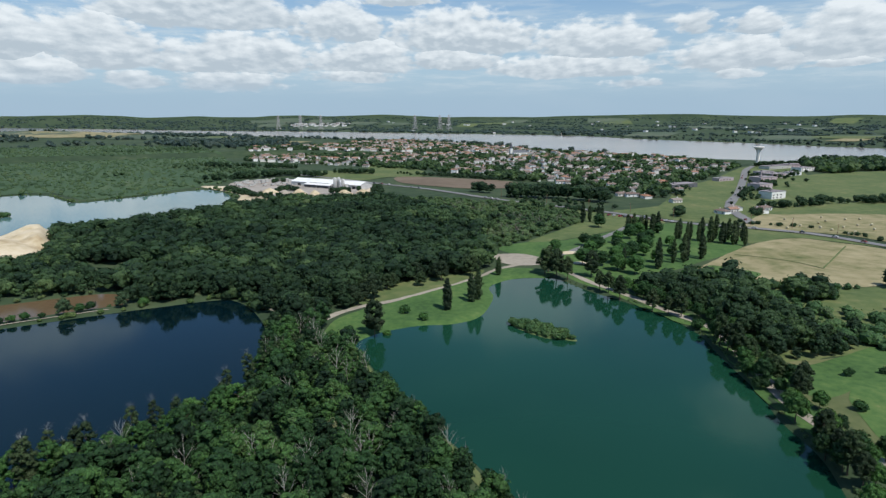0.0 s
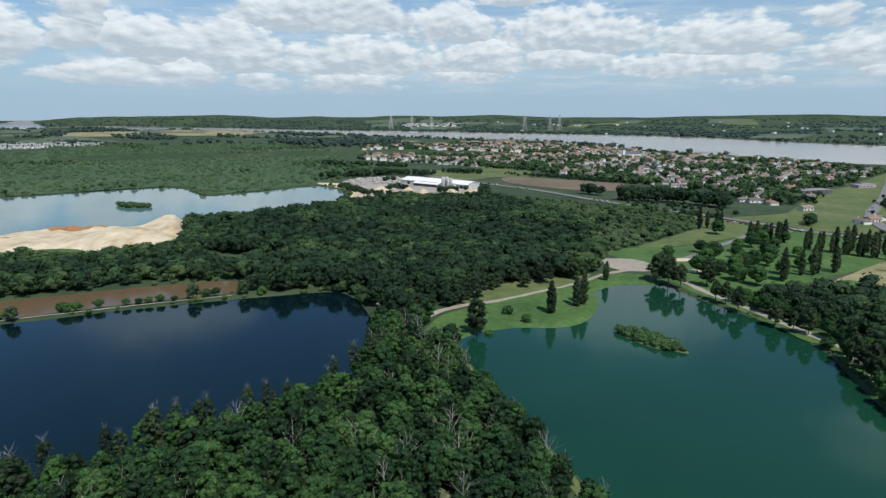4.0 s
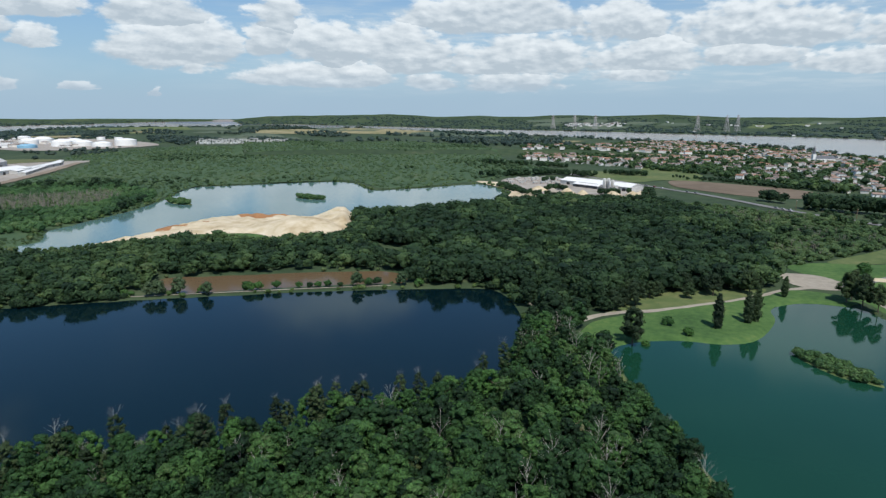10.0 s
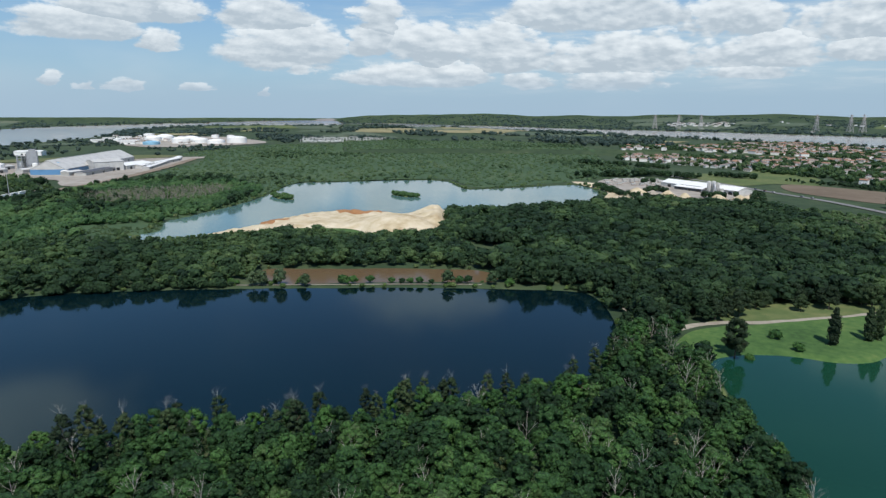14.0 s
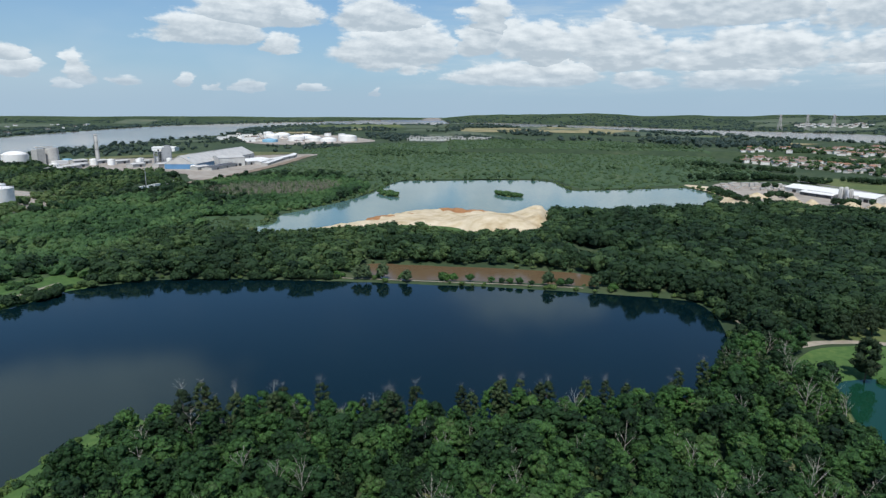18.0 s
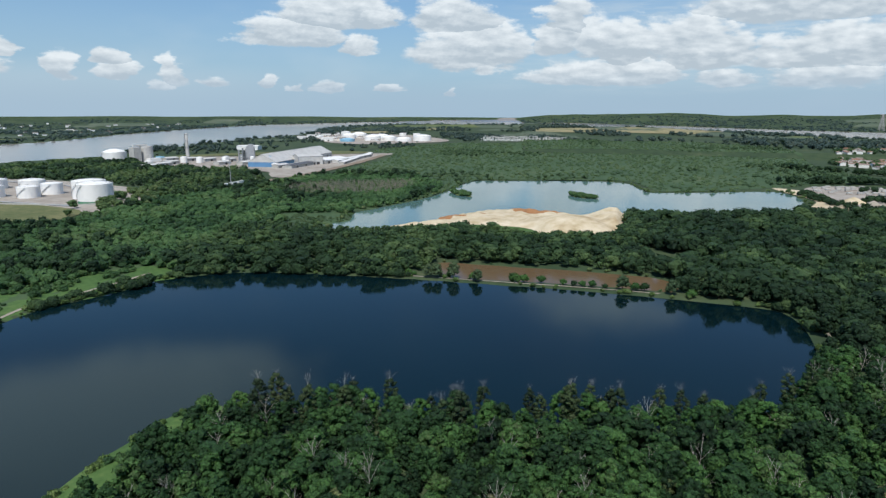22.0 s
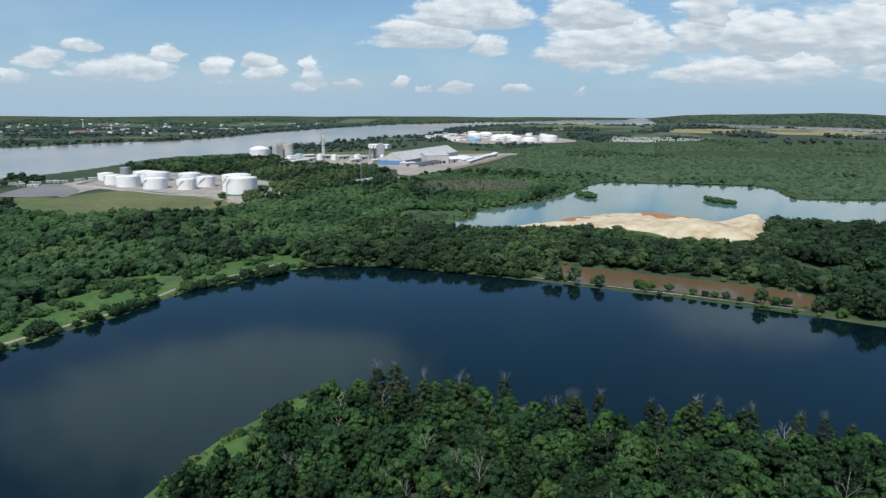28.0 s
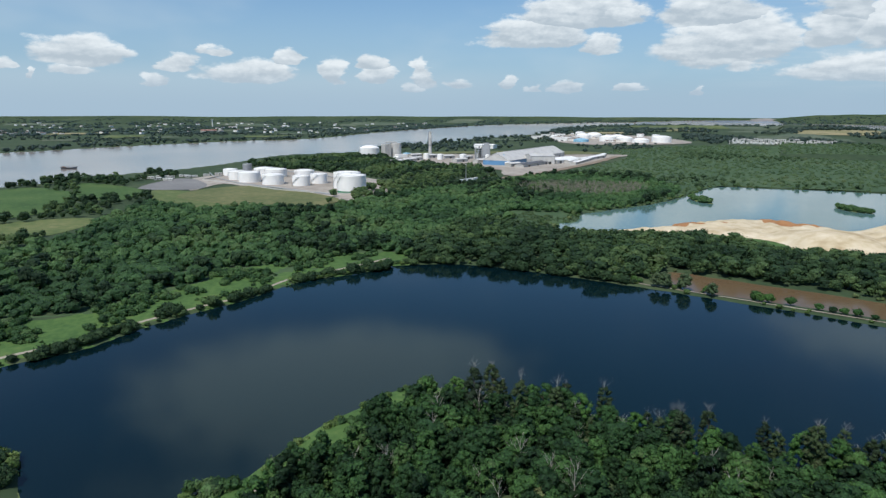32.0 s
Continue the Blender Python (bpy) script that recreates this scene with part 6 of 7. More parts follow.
hrng = np.random.default_rng(5)
gx, gy = np.meshgrid(np.arange(-500, 600, 20.0), np.arange(640, 2260, 26.0))
px = (gx + hrng.uniform(-9, 9, gx.shape)).ravel()
py = (gy + hrng.uniform(-10, 10, gy.shape) + 0.18 * gx).ravel()
ok = (shore(np.array(TOWN, float), px, py) < -8) & (wobble(px, py, 62, 2) > -0.3) & (hrng.random(len(px)) < 0.86) & (shore(RIVER, px, py) > 45)
for piece, w in ((MAIN_ROAD, 16), (AVENUE, 17)):
    ok &= to_line(smooth_line(piece, 30), px, py) > w
px, py = px[ok], py[ok]
order = np.argsort(np.hypot(px, py))
px, py = px[order], py[order]
extra = [(300, 584), (276, 590), (284, 600), (312, 600), (262, 578), (226, 690), (215, 705), (246, 655), (278, 735), (205, 712)]
px, py = np.concatenate([[e[0] for e in extra], px]), np.concatenate([[e[1] for e in extra], py])
spin = np.degrees(0.35 * np.sin(px / 160) + 0.3 * np.sin(py / 190)) + hrng.choice([0, 90], len(px), p=[0.7, 0.3]) + hrng.uniform(-8, 8, len(px))
which = hrng.integers(0, 5, len(px))
OWN_HOUSES = 285
first = set()
for i in range(min(OWN_HOUSES, len(px))):
    m = pose(px[i], py[i], height_at(px[i], py[i]), 0, 0, spin[i])
    if which[i] in first:
        copy_thing(HOUSES[which[i]], m)
    else:
        HOUSES[which[i]].matrix_basis = m
        first.add(which[i])


def far_houses(name, fx, fy, label, size=1.0):
    """Houses too far to pick apart: walls, and their roofs as a part."""
    WV, WF, RV, RF = [], [], [], []
    for hx, hy in zip(fx, fy):
        L, B, e = hrng.uniform(10, 17) * size, hrng.uniform(8, 10) * size, hrng.choice([3.3, 5.6]) * size
        a, z = hrng.uniform(0, math.pi), height_at(hx, hy)
        rot = np.array([[math.cos(a), math.sin(a), 0], [-math.sin(a), math.cos(a), 0], [0, 0, 1]])
        for (v, f), V, F in ((gable_walls(L, B, e, e + 1.5), WV, WF), (gable(L, B, e, e + 1.5), RV, RF)):
            V.append(v @ rot + [hx, hy, z]), F.append(f)
    ob = tagged(mesh_object(name, *joined(*zip(WV, WF)), M["plaster"]), label, "houses", kind="stuff")
    tagged(mesh_object("roof", *joined(*zip(RV, RF)), M["tiles"], ob), "clay tile roofs", kind="stuff")


if len(px) > OWN_HOUSES:
    far_houses("town_far_houses", px[OWN_HOUSES:], py[OWN_HOUSES:], "crowded pale houses with clay roofs towards the river")
a = np.radians(hrng.uniform(8.5, 13.5, 60))
r = hrng.uniform(4020, 4300, 60)
far_houses("hill_village", -np.sin(a) * r, np.cos(a) * r, "far village of pale houses on the hill over the river", 1.5)
a = np.radians(np.concatenate([hrng.uniform(70, 106, 120), hrng.uniform(-34, 5, 40)]))
r = hrng.uniform(3000, 4500, 160)
s = shore(RIVER, -np.sin(a) * r, np.cos(a) * r) > 60
far_houses("far_bank_houses", (-np.sin(a) * r)[s], (np.cos(a) * r)[s], "scattered pale houses on the far bank", 1.4)
a = np.radians(hrng.uniform(52.5, 60.5, 46))
r = hrng.uniform(2080, 2850, 46)
far_houses("depot_sheds", -np.sin(a) * r, np.cos(a) * r, "small distant sheds of the fuel depot", 1.3)
# trees and hedges among the houses
n = 10500
tx, ty = hrng.uniform(-480, 560, n), hrng.uniform(680, 2250, n)
ok = inside(np.array(TOWN, float), tx, ty) & (to_line(smooth_line(AVENUE, 30), tx, ty) > 9) & ((wobble(tx, ty, 62, 2) < -0.1) | (hrng.random(n) < 0.52) | (np.hypot(tx, ty) < 960))
tx, ty = tx[ok], ty[ok]
dist = np.array([np.min(np.hypot(px - q, py - w)) for q, w in zip(tx, ty)])
tx, ty = tx[dist > 7.0], ty[dist > 7.0]
wood("town_trees", hrng, tx, ty, land(tx, ty)[0] - 0.2, hrng.uniform(3.2, 9.5, len(tx)) * np.interp(np.hypot(tx, ty), [800, 1500], [1.1, 0.85]), REMOTE, M["leaf"], "dark garden trees between the houses", "trees", tint=hrng.uniform(0.15, 0.85, len(tx)))
CLUMPS = [((72, 700), (130, 690), 34, 12, 18), ((130, 690), (172, 655), 24, 12, 18), ((40, 752), (58, 738), 8, 10, 14), ((-60, 990), (70, 900), 60, 4, 6), ((-170, 1000), (-110, 985), 30, 6, 10),
          ((-268, 775), (-216, 706), 26, 3, 7), ((-212, 706), (-130, 656), 34, 3.5, 8), ((-130, 656), (-74, 705), 26, 3.5, 9), ((-75, 712), (-84, 790), 16, 3, 7), ((-196, 770), (-176, 758), 8, 4, 7), ((-330, 880), (-250, 960), 70, 7, 12)]
CLUMPS += [((-330, 885), (-250, 962), 6, 7, 12), ((-250, 960), (-180, 940), 40, 6, 11), ((250, 530), (300, 500), 8, 2, 4), ((310, 480), (345, 420), 16, 1.5, 3.5), ((385, 650), (480, 650), 40, 5, 10), ((300, 600), (390, 640), 40, 4, 9),
          ((350, 720), (400, 800), 24, 4, 8), ((290, 560), (300, 600), 10, 3, 6), ((-130, 735), (-100, 745), 12, 6, 9), ((-185, 760), (-195, 745), 8, 6, 9), ((-235, 850), (-215, 855), 9, 6, 8)]
CLUMPS += [((420, 800), (560, 1000), 40, 4, 8), ((372, 716), (410, 800), 16, 4, 7), ((452, 900), (520, 960), 18, 4, 7), ((300, 612), (380, 770), 18, 4, 6), ((410, 830), (500, 1010), 20, 4, 6), ((330, 690), (350, 720), 8, 4, 7), ((260, 700), (300, 780), 20, 4, 8), ((-21, 962), (9, 950), 26, 4, 6), ((15, 948), (46, 915), 26, 4, 6), ((52, 912), (78, 880), 26, 4, 6), ((215, 560), (222, 572), 6, 7, 11),
          ((-95, 700), (-60, 690), 16, 4, 8), ((-420, 1130), (-260, 1090), 60, 7, 11), ((560, 1120), (660, 1130), 40, 7, 12), ((70, 700), (180, 620), 26, 2, 5), ((100, 640), (160, 580), 22, 2, 5)]
for q, w in ((-668, 152), (-760, 225), (-840, 292), (-720, 190), (-880, 320)):
    cx, cy = hrng.normal(q, 22, 22), hrng.normal(w, 14, 22)
    wood("willow_clump", hrng, cx, cy, land(cx, cy)[0] - 0.2, hrng.uniform(5, 10, 22), DISTANT, M["scrub"], "pale grey-green willows before the factory", "trees", tint=hrng.uniform(0.3, 0.8, 22))
for (ax, ay), (bx, by), k, low, high in CLUMPS:
    s = hrng.random(k)
    w = max(4.0, 0.09 * math.hypot(bx - ax, by - ay))
    cx, cy = ax + (bx - ax) * s + hrng.normal(0, w * 0.5, k), ay + (by - ay) * s + hrng.normal(0, w * 0.5, k)
    wood("tree_clump", hrng, cx, cy, land(cx, cy)[0] - 0.2, hrng.uniform(low, high, k), DISTANT if low > 3 else BUSH, M["leaf"], "clump of dark leafy trees beside the fields", "trees", tint=hrng.uniform(0.0, 0.4, k))


def hall(name, a, b, depth, eave, ridge, wall, roof, label, category="building", doors=3, base=0.0):
    """A long shed whose front runs from a to b and which reaches depth behind it."""
    a, b = np.array(a, float), np.array(b, float)
    L = float(np.hypot(*(b - a)))
    turn = math.degrees(math.atan2(b[1] - a[1], b[0] - a[0]))
    n = np.array([-(b - a)[1], (b - a)[0]]) / L
    c = (a + b) / 2 + n * depth / 2
    t = tagged(new(name), label, category)
    part("wall", *gable_walls(L, depth, eave, ridge), M[wall], t)
    part("roof", *gable(L, depth, eave, ridge, 0.6, 0.3), M[roof], t)
    k = max(2, int(L / 22))
    for i in range(k + 1):
        q = -L / 2 + L * i / k
        part("pilaster", *box(q - 0.25, q + 0.25, -depth / 2 - 0.3, -depth / 2 + 0.2, -0.3, eave - 0.1), M["steel"], t)
    for i in range(doors):
        q = -L / 2 + L * (i + 0.6) / doors
        part("door", *box(q - 2.6, q + 2.6, -depth / 2 - 0.12, -depth / 2 + 0.1, 0, min(5.0, eave * 0.7)), M["dark"], t)
    part("skylight", *box(-L * 0.38, L * 0.38, -0.7, 0.7, ridge + 0.2, ridge + 0.7), M["sheet"], t)
    t.matrix_basis = pose(c[0], c[1], height_at(*c) + base, 0, 0, turn)
    return t


# gravel and concrete works by the sand pit
hall("plant_hall", (-202, 828), (-104, 772), 26, 5.5, 9.0, "sheet", "white", "long white-roofed hall of the concrete works", doors=5)
hall("plant_shed", (-180, 804), (-144, 783), 12, 4.0, 5.6, "slate", "white", "lower white-roofed shed before the long hall", doors=3)


def silo_group():
    t = tagged(new("batching_plant"), "grey concrete batching plant with silos and a belt", "silo")
    for k, (sx, sy, h) in enumerate(((0, 0, 16), (5.0, 1.2, 16), (10, 2, 14), (2.5, 5, 13))):
        v, f = lathe([(0.6, 2.2), (2.1, 5.0), (2.1, h - 0.8), (1.2, h), (0.01, h + 0.1)], 20, sx, sy)
        s = part("silo", v, f, M["sheet"], t, smooth=True)
        part("ladder", *box(sx - 0.25, sx + 0.25, sy - 2.35, sy - 2.2, 0.5, h - 1), M["steel"], s)
        for q in (-1.5, 1.5):
            for w in (-1.5, 1.5):
                part("leg", *box(sx + q - 0.15, sx + q + 0.15, sy + w - 0.15, sy + w + 0.15, -0.3, 5.2), M["steel"], t)
    v, f = box(-0.7, 0.7, 0, 26, 0, 1.2)
    rot = np.array(Matrix.Rotation(radians(30), 3, "X"))
    part("conveyor", v @ rot.T + [5, -22, 0.5], f, M["steel"], t)
    part("cabin", *box(12, 16, -2, 2, -0.3, 7.5), M["sheet"], t)
    t.matrix_basis = pose(-133, 764, height_at(-133, 764) + 0.3, 0, 0, 20)


silo_group()


def mound(name, x0, y0, r, h, mat, label):
    v, f = lathe([(r * 1.1, -0.4), (r * 0.9, h * 0.12), (r * 0.6, h * 0.48), (r * 0.3, h * 0.82), (r * 0.12, h * 0.98), (0.01, h)], 26)
    v[:, :2] *= (1 + 0.1 * wobble(v[:, 0] + x0, v[:, 1] + y0, 3, 1))[:, None]
    v[:, 2] *= 1 + 0.1 * wobble(v[:, 0] + x0, v[:, 1], 3, 4)
    ob = tagged(mesh_object(name, v, f, M[mat], smooth=True), label, "mound", group="mounds of the concrete works")
    ob.matrix_basis = pose(x0, y0, height_at(x0, y0) + 0.3)


for q in ((-114, 715, 12, 7), (-170, 730, 10, 6), (-208, 742, 13, 5.5), (-189, 737, 8, 4.5), (-96, 738, 9, 5), (-148, 716, 9, 6), (-88, 760, 9, 3.5)):
    mound("gravel_mound", *q, "sand" if q[2] > 8 else "gravel", "pale mound of sand in the works yard")


def block_stack():
    t = tagged(new("block_stack"), "stack of grey concrete blocks on a pallet", "blocks", "stacks in the works yard")
    part("pallet", *box(-2.4, 2.4, -1.2, 1.2, -0.1, 0.18), M["timber"], t)
    for k in range(3):
        part("layer", *box(-2.3 + 0.05 * k, 2.3, -1.15, 1.15 - 0.06 * k, 0.18 + 0.62 * k, 0.76 + 0.62 * k), M["concrete"], t)
    return t


stack = block_stack()
n = 0
for i in range(9):
    for j in range(7):
        sx, sy = -282 + 9.5 * i + hrng.uniform(-1.5, 1.5), 805 + 15 * j + hrng.uniform(-2, 2) + 2.5 * i
        if hrng.random() < 0.3 or shore(np.array(PLANT, float), np.array([sx]), np.array([sy]))[0] > -4 or sx > -205:
            continue
        m = pose(sx, sy, height_at(sx, sy) + 0.5, 0, 0, 55 + hrng.uniform(-4, 4)) @ Matrix.Diagonal((1.3, 1.3, hrng.uniform(0.8, 1.5), 1))
        if n:
            copy_thing(stack, m).matrix_basis = m
        else:
            stack.matrix_basis = m
        n += 1


def tank(x0, y0, r, h, dome, label, mat="white", band=None, stair=True, group="", courses=7):
    """A storage tank: plated shell in courses, top rail, roof, vent and a spiral stair."""
    t = tagged(new("storage_tank"), label, "tank", group)
    prof = [(r, -0.6)]
    for k in range(courses):
        prof += [(r + 0.05, h * k / courses + 0.02), (r + 0.05, h * (k + 1) / courses - 0.15), (r - 0.03, h * (k + 1) / courses - 0.05)]
    part("shell", *lathe(prof, 48), M[mat], t)
    part("roof", *lathe([(r + 0.12, h - 0.2), (r + 0.12, h + 0.05), (r * 0.7, h + dome * 0.55), (r * 0.35, h + dome * 0.9), (0.02, h + dome)], 48), M[mat], t, smooth=True)
    part("vent", *lathe([(0.5, h + dome - 0.2), (0.5, h + dome + 0.8), (0.8, h + dome + 0.9), (0.01, h + dome + 1.2)], 10), M["steel"], t)
    part("rail", *lathe([(r + 0.02, h + 1.0), (r + 0.1, h + 1.0), (r + 0.1, h + 1.12), (r + 0.02, h + 1.12), (r + 0.02, h + 1.0)], 48), M["steel"], t)
    if band:
        part("band", *lathe([(r + 0.09, -0.4), (r + 0.09, h * 0.13), (r + 0.02, h * 0.13)], 48), M[band], t, "green painted foot band")
    if stair:
        steps = []
        k = int(h / 0.45)
        for i in range(k):
            v, f = box(r + 0.05, r + 1.0, -0.35, 0.35, h * i / k, h * i / k + 0.12)
            a = -2.2 + 1.3 * i / k
            rot = np.array(Matrix.Rotation(a, 3, "Z"))
            steps.append((v @ rot.T, f))
        tagged(part("stair", *joined(*steps), M["steel"], t), "steel spiral stair", kind="stuff")
    t.matrix_basis = pose(x0, y0, height_at(x0, y0) + 0.5, 0, 0, hrng.uniform(-40, 40))
    return t


for q in ((-710, 146, 16.5, 19.5, 1.6), (-757, 150, 16.5, 18.5, 1.6), (-819, 125, 10.7, 12, 1.2), (-800, 100, 11, 11.8, 1.2), (-892, 116, 14, 10.5, 1.6), (-827, 68, 13.7, 12, 1.5), (-922, 80, 15, 10.8, 1.6),
          (-866, 41, 14, 12.3, 1.5), (-904, 27, 12, 11, 1.4), (-945, 66, 15, 10.8, 1.6), (-964, 19, 10, 9, 1.2)):
    near_one = q[0] > -715
    tank(*q, "large white steel storage tank with a green foot" if near_one else "white cylindrical steel storage tank on pale gravel", band="green" if near_one else None, group="tank farm")
tank(-1012, 45, 7, 12, 0.8, "grey cylindrical steel tank at the river's edge", mat="steel", group="tank farm", stair=False)


def pipe_line(pts, r, label):
    p = smooth_line(pts, 8)
    V, F = [], []
    for i, (q, w) in enumerate(p):
        d = p[min(i + 1, len(p) - 1)] - p[max(i - 1, 0)]
        d /= np.hypot(*d)
        a = np.arange(8) * math.pi / 4
        z = height_at(q, w) + 1.3
        V.append(np.stack([q - d[1] * r * np.cos(a), w + d[0] * r * np.cos(a), z + r * np.sin(a)], -1))
    for i in range(len(p) - 1):
        for k in range(8):
            F += [(i * 8 + k, i * 8 + (k + 1) % 8, i * 8 + 8 + (k + 1) % 8), (i * 8 + k, i * 8 + 8 + (k + 1) % 8, i * 8 + 8 + k)]
    t = tagged(new("pipeline"), label, "pipe")
    part("pipe", np.vstack(V), np.array(F), M["steel"], t, smooth=True)
    for q, w in p[::3]:
        part("support", *joined(box(q - 0.2, q + 0.2, w - 1, w + 1, height_at(q, w) - 0.3, height_at(q, w) + 1.0)), M["concrete"], t)


pipe_line([(-690, 120), (-760, 78), (-840, 30), (-930, 0), (-1010, -10)], 0.6, "grey steel pipeline along the tank yard")
pipe_line([(-700, 180), (-800, 160), (-900, 150), (-1000, 100)], 0.6, "grey steel pipeline behind the tanks")

# factory by the river
L_STORE = math.hypot(191, 222)
store = hall("factory_hall", (-985, 478), (-1176, 700), 50, 9, 22, "sheet", "sheet", "huge pale-roofed storage hall with a blue wall", doors=4)
part("cladding", *box(-145, 30, -25.6, -25.2, 0.2, 7.8), M["blue"], store, "blue sheet cladding")
part("gable_cladding", *box(-L_STORE / 2 - 0.35, -L_STORE / 2 - 0.05, -25.0, 25.0, 0.2, 8.6), M["blue"], store, "blue sheet cladding")
hall("factory_annexe", (-1003, 530), (-992, 572), 46, 15, 18, "sheet", "sheet", "grey sheet-metal annexe before the storage hall", doors=2, base=0.1)
hall("factory_shed", (-994, 578), (-1022, 645), 46, 7, 10, "sheet", "white", "pale-roofed loading shed of the factory", doors=4, base=0.1)
hall("long_shed", (-993, 604), (-1110, 759), 14, 5.5, 7, "concrete", "white", "long narrow white-roofed shed along the rails", doors=6)
hall("red_roofed_works", (-3160, -60), (-3170, 10), 26, 9, 13, "plaster", "rust", "distant long building with a red roof on the far bank", doors=2)
hall("river_shed", (-1527, 637), (-1490, 676), 30, 9, 11, "white", "white", "white shed behind the factory tower", doors=2)


def process_tower():
    t = tagged(new("process_tower"), "tall grey process tower with open steel floors", "tower")
    part("block", *box(-7, 7, -7, 7, -0.6, 31), M["steel"], t)
    part("head", *box(-4, 5, -4, 4, 31, 34.5), M["steel"], t)
    for k in range(6):
        part("floor", *box(-21, -7, -7.5, 7.5, 4 + 4 * k, 4.4 + 4 * k), M["steel"], t)
    for q in (-20.6, -14, -8):
        for w in (-7, 0, 7):
            part("column", *box(q - 0.4, q + 0.4, w - 0.4, w + 0.4, -0.6, 25.5), M["steel"], t)
    for k in range(4):
        part("window", *box(-6 + 3.4 * k, -4.8 + 3.4 * k, -7.1, -6.9, 8, 10.5), M["dark"], t)
    part("duct", *lathe([(1.6, 0), (1.6, 29), (0.01, 29.4)], 14, -11, 2), M["sheet"], t, smooth=True)
    part("vessel", *lathe([(3.0, 4.6), (3.0, 15), (1.0, 17), (0.01, 17.1)], 18, -16, -3), M["white"], t, smooth=True)
    t.matrix_basis = pose(-1095, 483, height_at(-1095, 483) + 0.5, 0, 0, 60)


process_tower()


def chimney_stack(x0, y0, h, r):
    t = tagged(new("factory_chimney"), "tall slender grey concrete factory chimney", "chimney")
    part("shaft", *lathe([(r, -0.6), (r * 0.86, h * 0.3), (r * 0.74, h * 0.65), (r * 0.66, h), (r * 0.5, h), (r * 0.5, h - 2)], 24), M["concrete"], t, smooth=True)
    for z in (0.45, 0.72, 0.97):
        w = r * (1 - 0.35 * z)
        part("platform", *lathe([(w, h * z), (w + 1.1, h * z), (w + 1.1, h * z + 0.35), (w, h * z + 0.35)], 24), M["steel"], t)
    part("ladder", *box(-0.35, 0.35, -r - 0.15, -r * 0.62, 1, h - 1), M["steel"], t)
    t.matrix_basis = pose(x0, y0, height_at(x0, y0))


chimney_stack(-1300, 440, 50, 3.9)


def grain_silos():
    t = tagged(new("grain_silo"), "pale concrete silo tower with a round bin beside it", "silo")
    part("bin", *lathe([(12, -0.6), (12, 27), (11.2, 27.4), (11.2, 28.6), (0.05, 29.6)], 40), M["concrete"], t)
    part("tower", *box(-30, -16, -8, 8, -0.6, 27), M["concrete"], t)
    part("gallery", *box(-26, 2, -2.2, 2.2, 29, 32), M["sheet"], t)
    for k in range(5):
        part("rib", *box(-30.2 + 3.4 * k, -29.5 + 3.4 * k, -8.4, -7.9, 0, 26.5), M["concrete"], t)
    part("annex", *box(-10, 14, -24, -13, -0.6, 7), M["white"], t)
    part("loading_bay", *box(14, 24, -20, -6, -0.6, 9), M["sky_blue"], t)
    t.matrix_basis = pose(-1268, 353, height_at(-1268, 353), 0, 0, 108)


grain_silos()
tank(-1312, 308, 21, 17, 6, "big white domed storage tank by the river", group="factory tanks", stair=True)
for q in ((-1180, 430), (-1210, 405), (-1145, 455), (-1120, 330), (-1150, 352), (-1085, 420), (-1060, 452), (-1040, 475), (-960, 470), (-1240, 380), (-1090, 300)):
    hall("works_building", q, (q[0] - 12, q[1] + 26), 14, 6, 7.5, "concrete", "sheet", "low grey works building of the factory", doors=1)
# far fuel depot
for q in ((-1640, 1323, 30, 17, 5), (-1650, 1252, 26, 10, 5), (-1722, 1245, 27, 12, 6), (-1762, 1208, 27, 14, 7), (-2000, 1310, 30, 14, 8), (-1960, 1240, 26, 13, 7), (-1964, 1557, 14, 12, 1), (-2055, 1557, 14, 11, 1), (-2300, 1440, 20, 13, 3),
          (-1880, 1330, 25, 12, 6), (-2150, 1360, 18, 11, 3), (-1800, 1300, 22, 10, 5), (-2080, 1190, 10, 9, 2), (-2040, 1160, 10, 8, 2)):
    tank(*q, "distant white domed fuel tank", stair=False, group="far fuel depot", courses=4)
tank(-1752, 1102, 24, 8, 4, "distant light blue domed fuel tank", mat="sky_blue", stair=False, group="far fuel depot", courses=4)
for q in ((-1830, 1050), (-1900, 1090), (-2050, 1080), (-2180, 1190), (-2230, 1280)):
    hall("depot_building", q, (q[0] + 20, q[1] + 35), 22, 8, 10, "white", "sheet", "distant white depot building", doors=1)


def water_tower(x0, y0, h, r, label):
    t = tagged(new("water_tower"), label, "water tower")
    part("stem", *lathe([(r * 0.36, -0.6), (r * 0.30, h * 0.3), (r * 0.30, h * 0.55), (r * 0.36, h * 0.72), (r * 0.52, h * 0.83)], 32), M["plaster"], t, smooth=True)
    part("bowl", *lathe([(r * 0.52, h * 0.83), (r * 0.82, h * 0.91), (r, h * 0.955), (r, h * 0.985), (r * 0.96, h), (0.05, h * 1.01)], 40), M["plaster"], t)
    part("door", *box(-0.8, 0.8, -r * 0.37, -r * 0.3, 0, 2.2), M["dark"], t)
    for k in range(4):
        a = k * math.pi / 2
        part("rib", *box(r * 0.3 * math.cos(a) - 0.3, r * 0.3 * math.cos(a) + 0.3, r * 0.3 * math.sin(a) - 0.3, r * 0.3 * math.sin(a) + 0.3, 0, h * 0.8), M["plaster"], t)
    t.matrix_basis = pose(x0, y0, height_at(x0, y0))


water_tower(573, 1143, 34.6, 9.2, "pale concrete water tower flaring into a wide bowl")
water_tower(-4035, -11, 44, 9, "distant white water tower on the far bank")


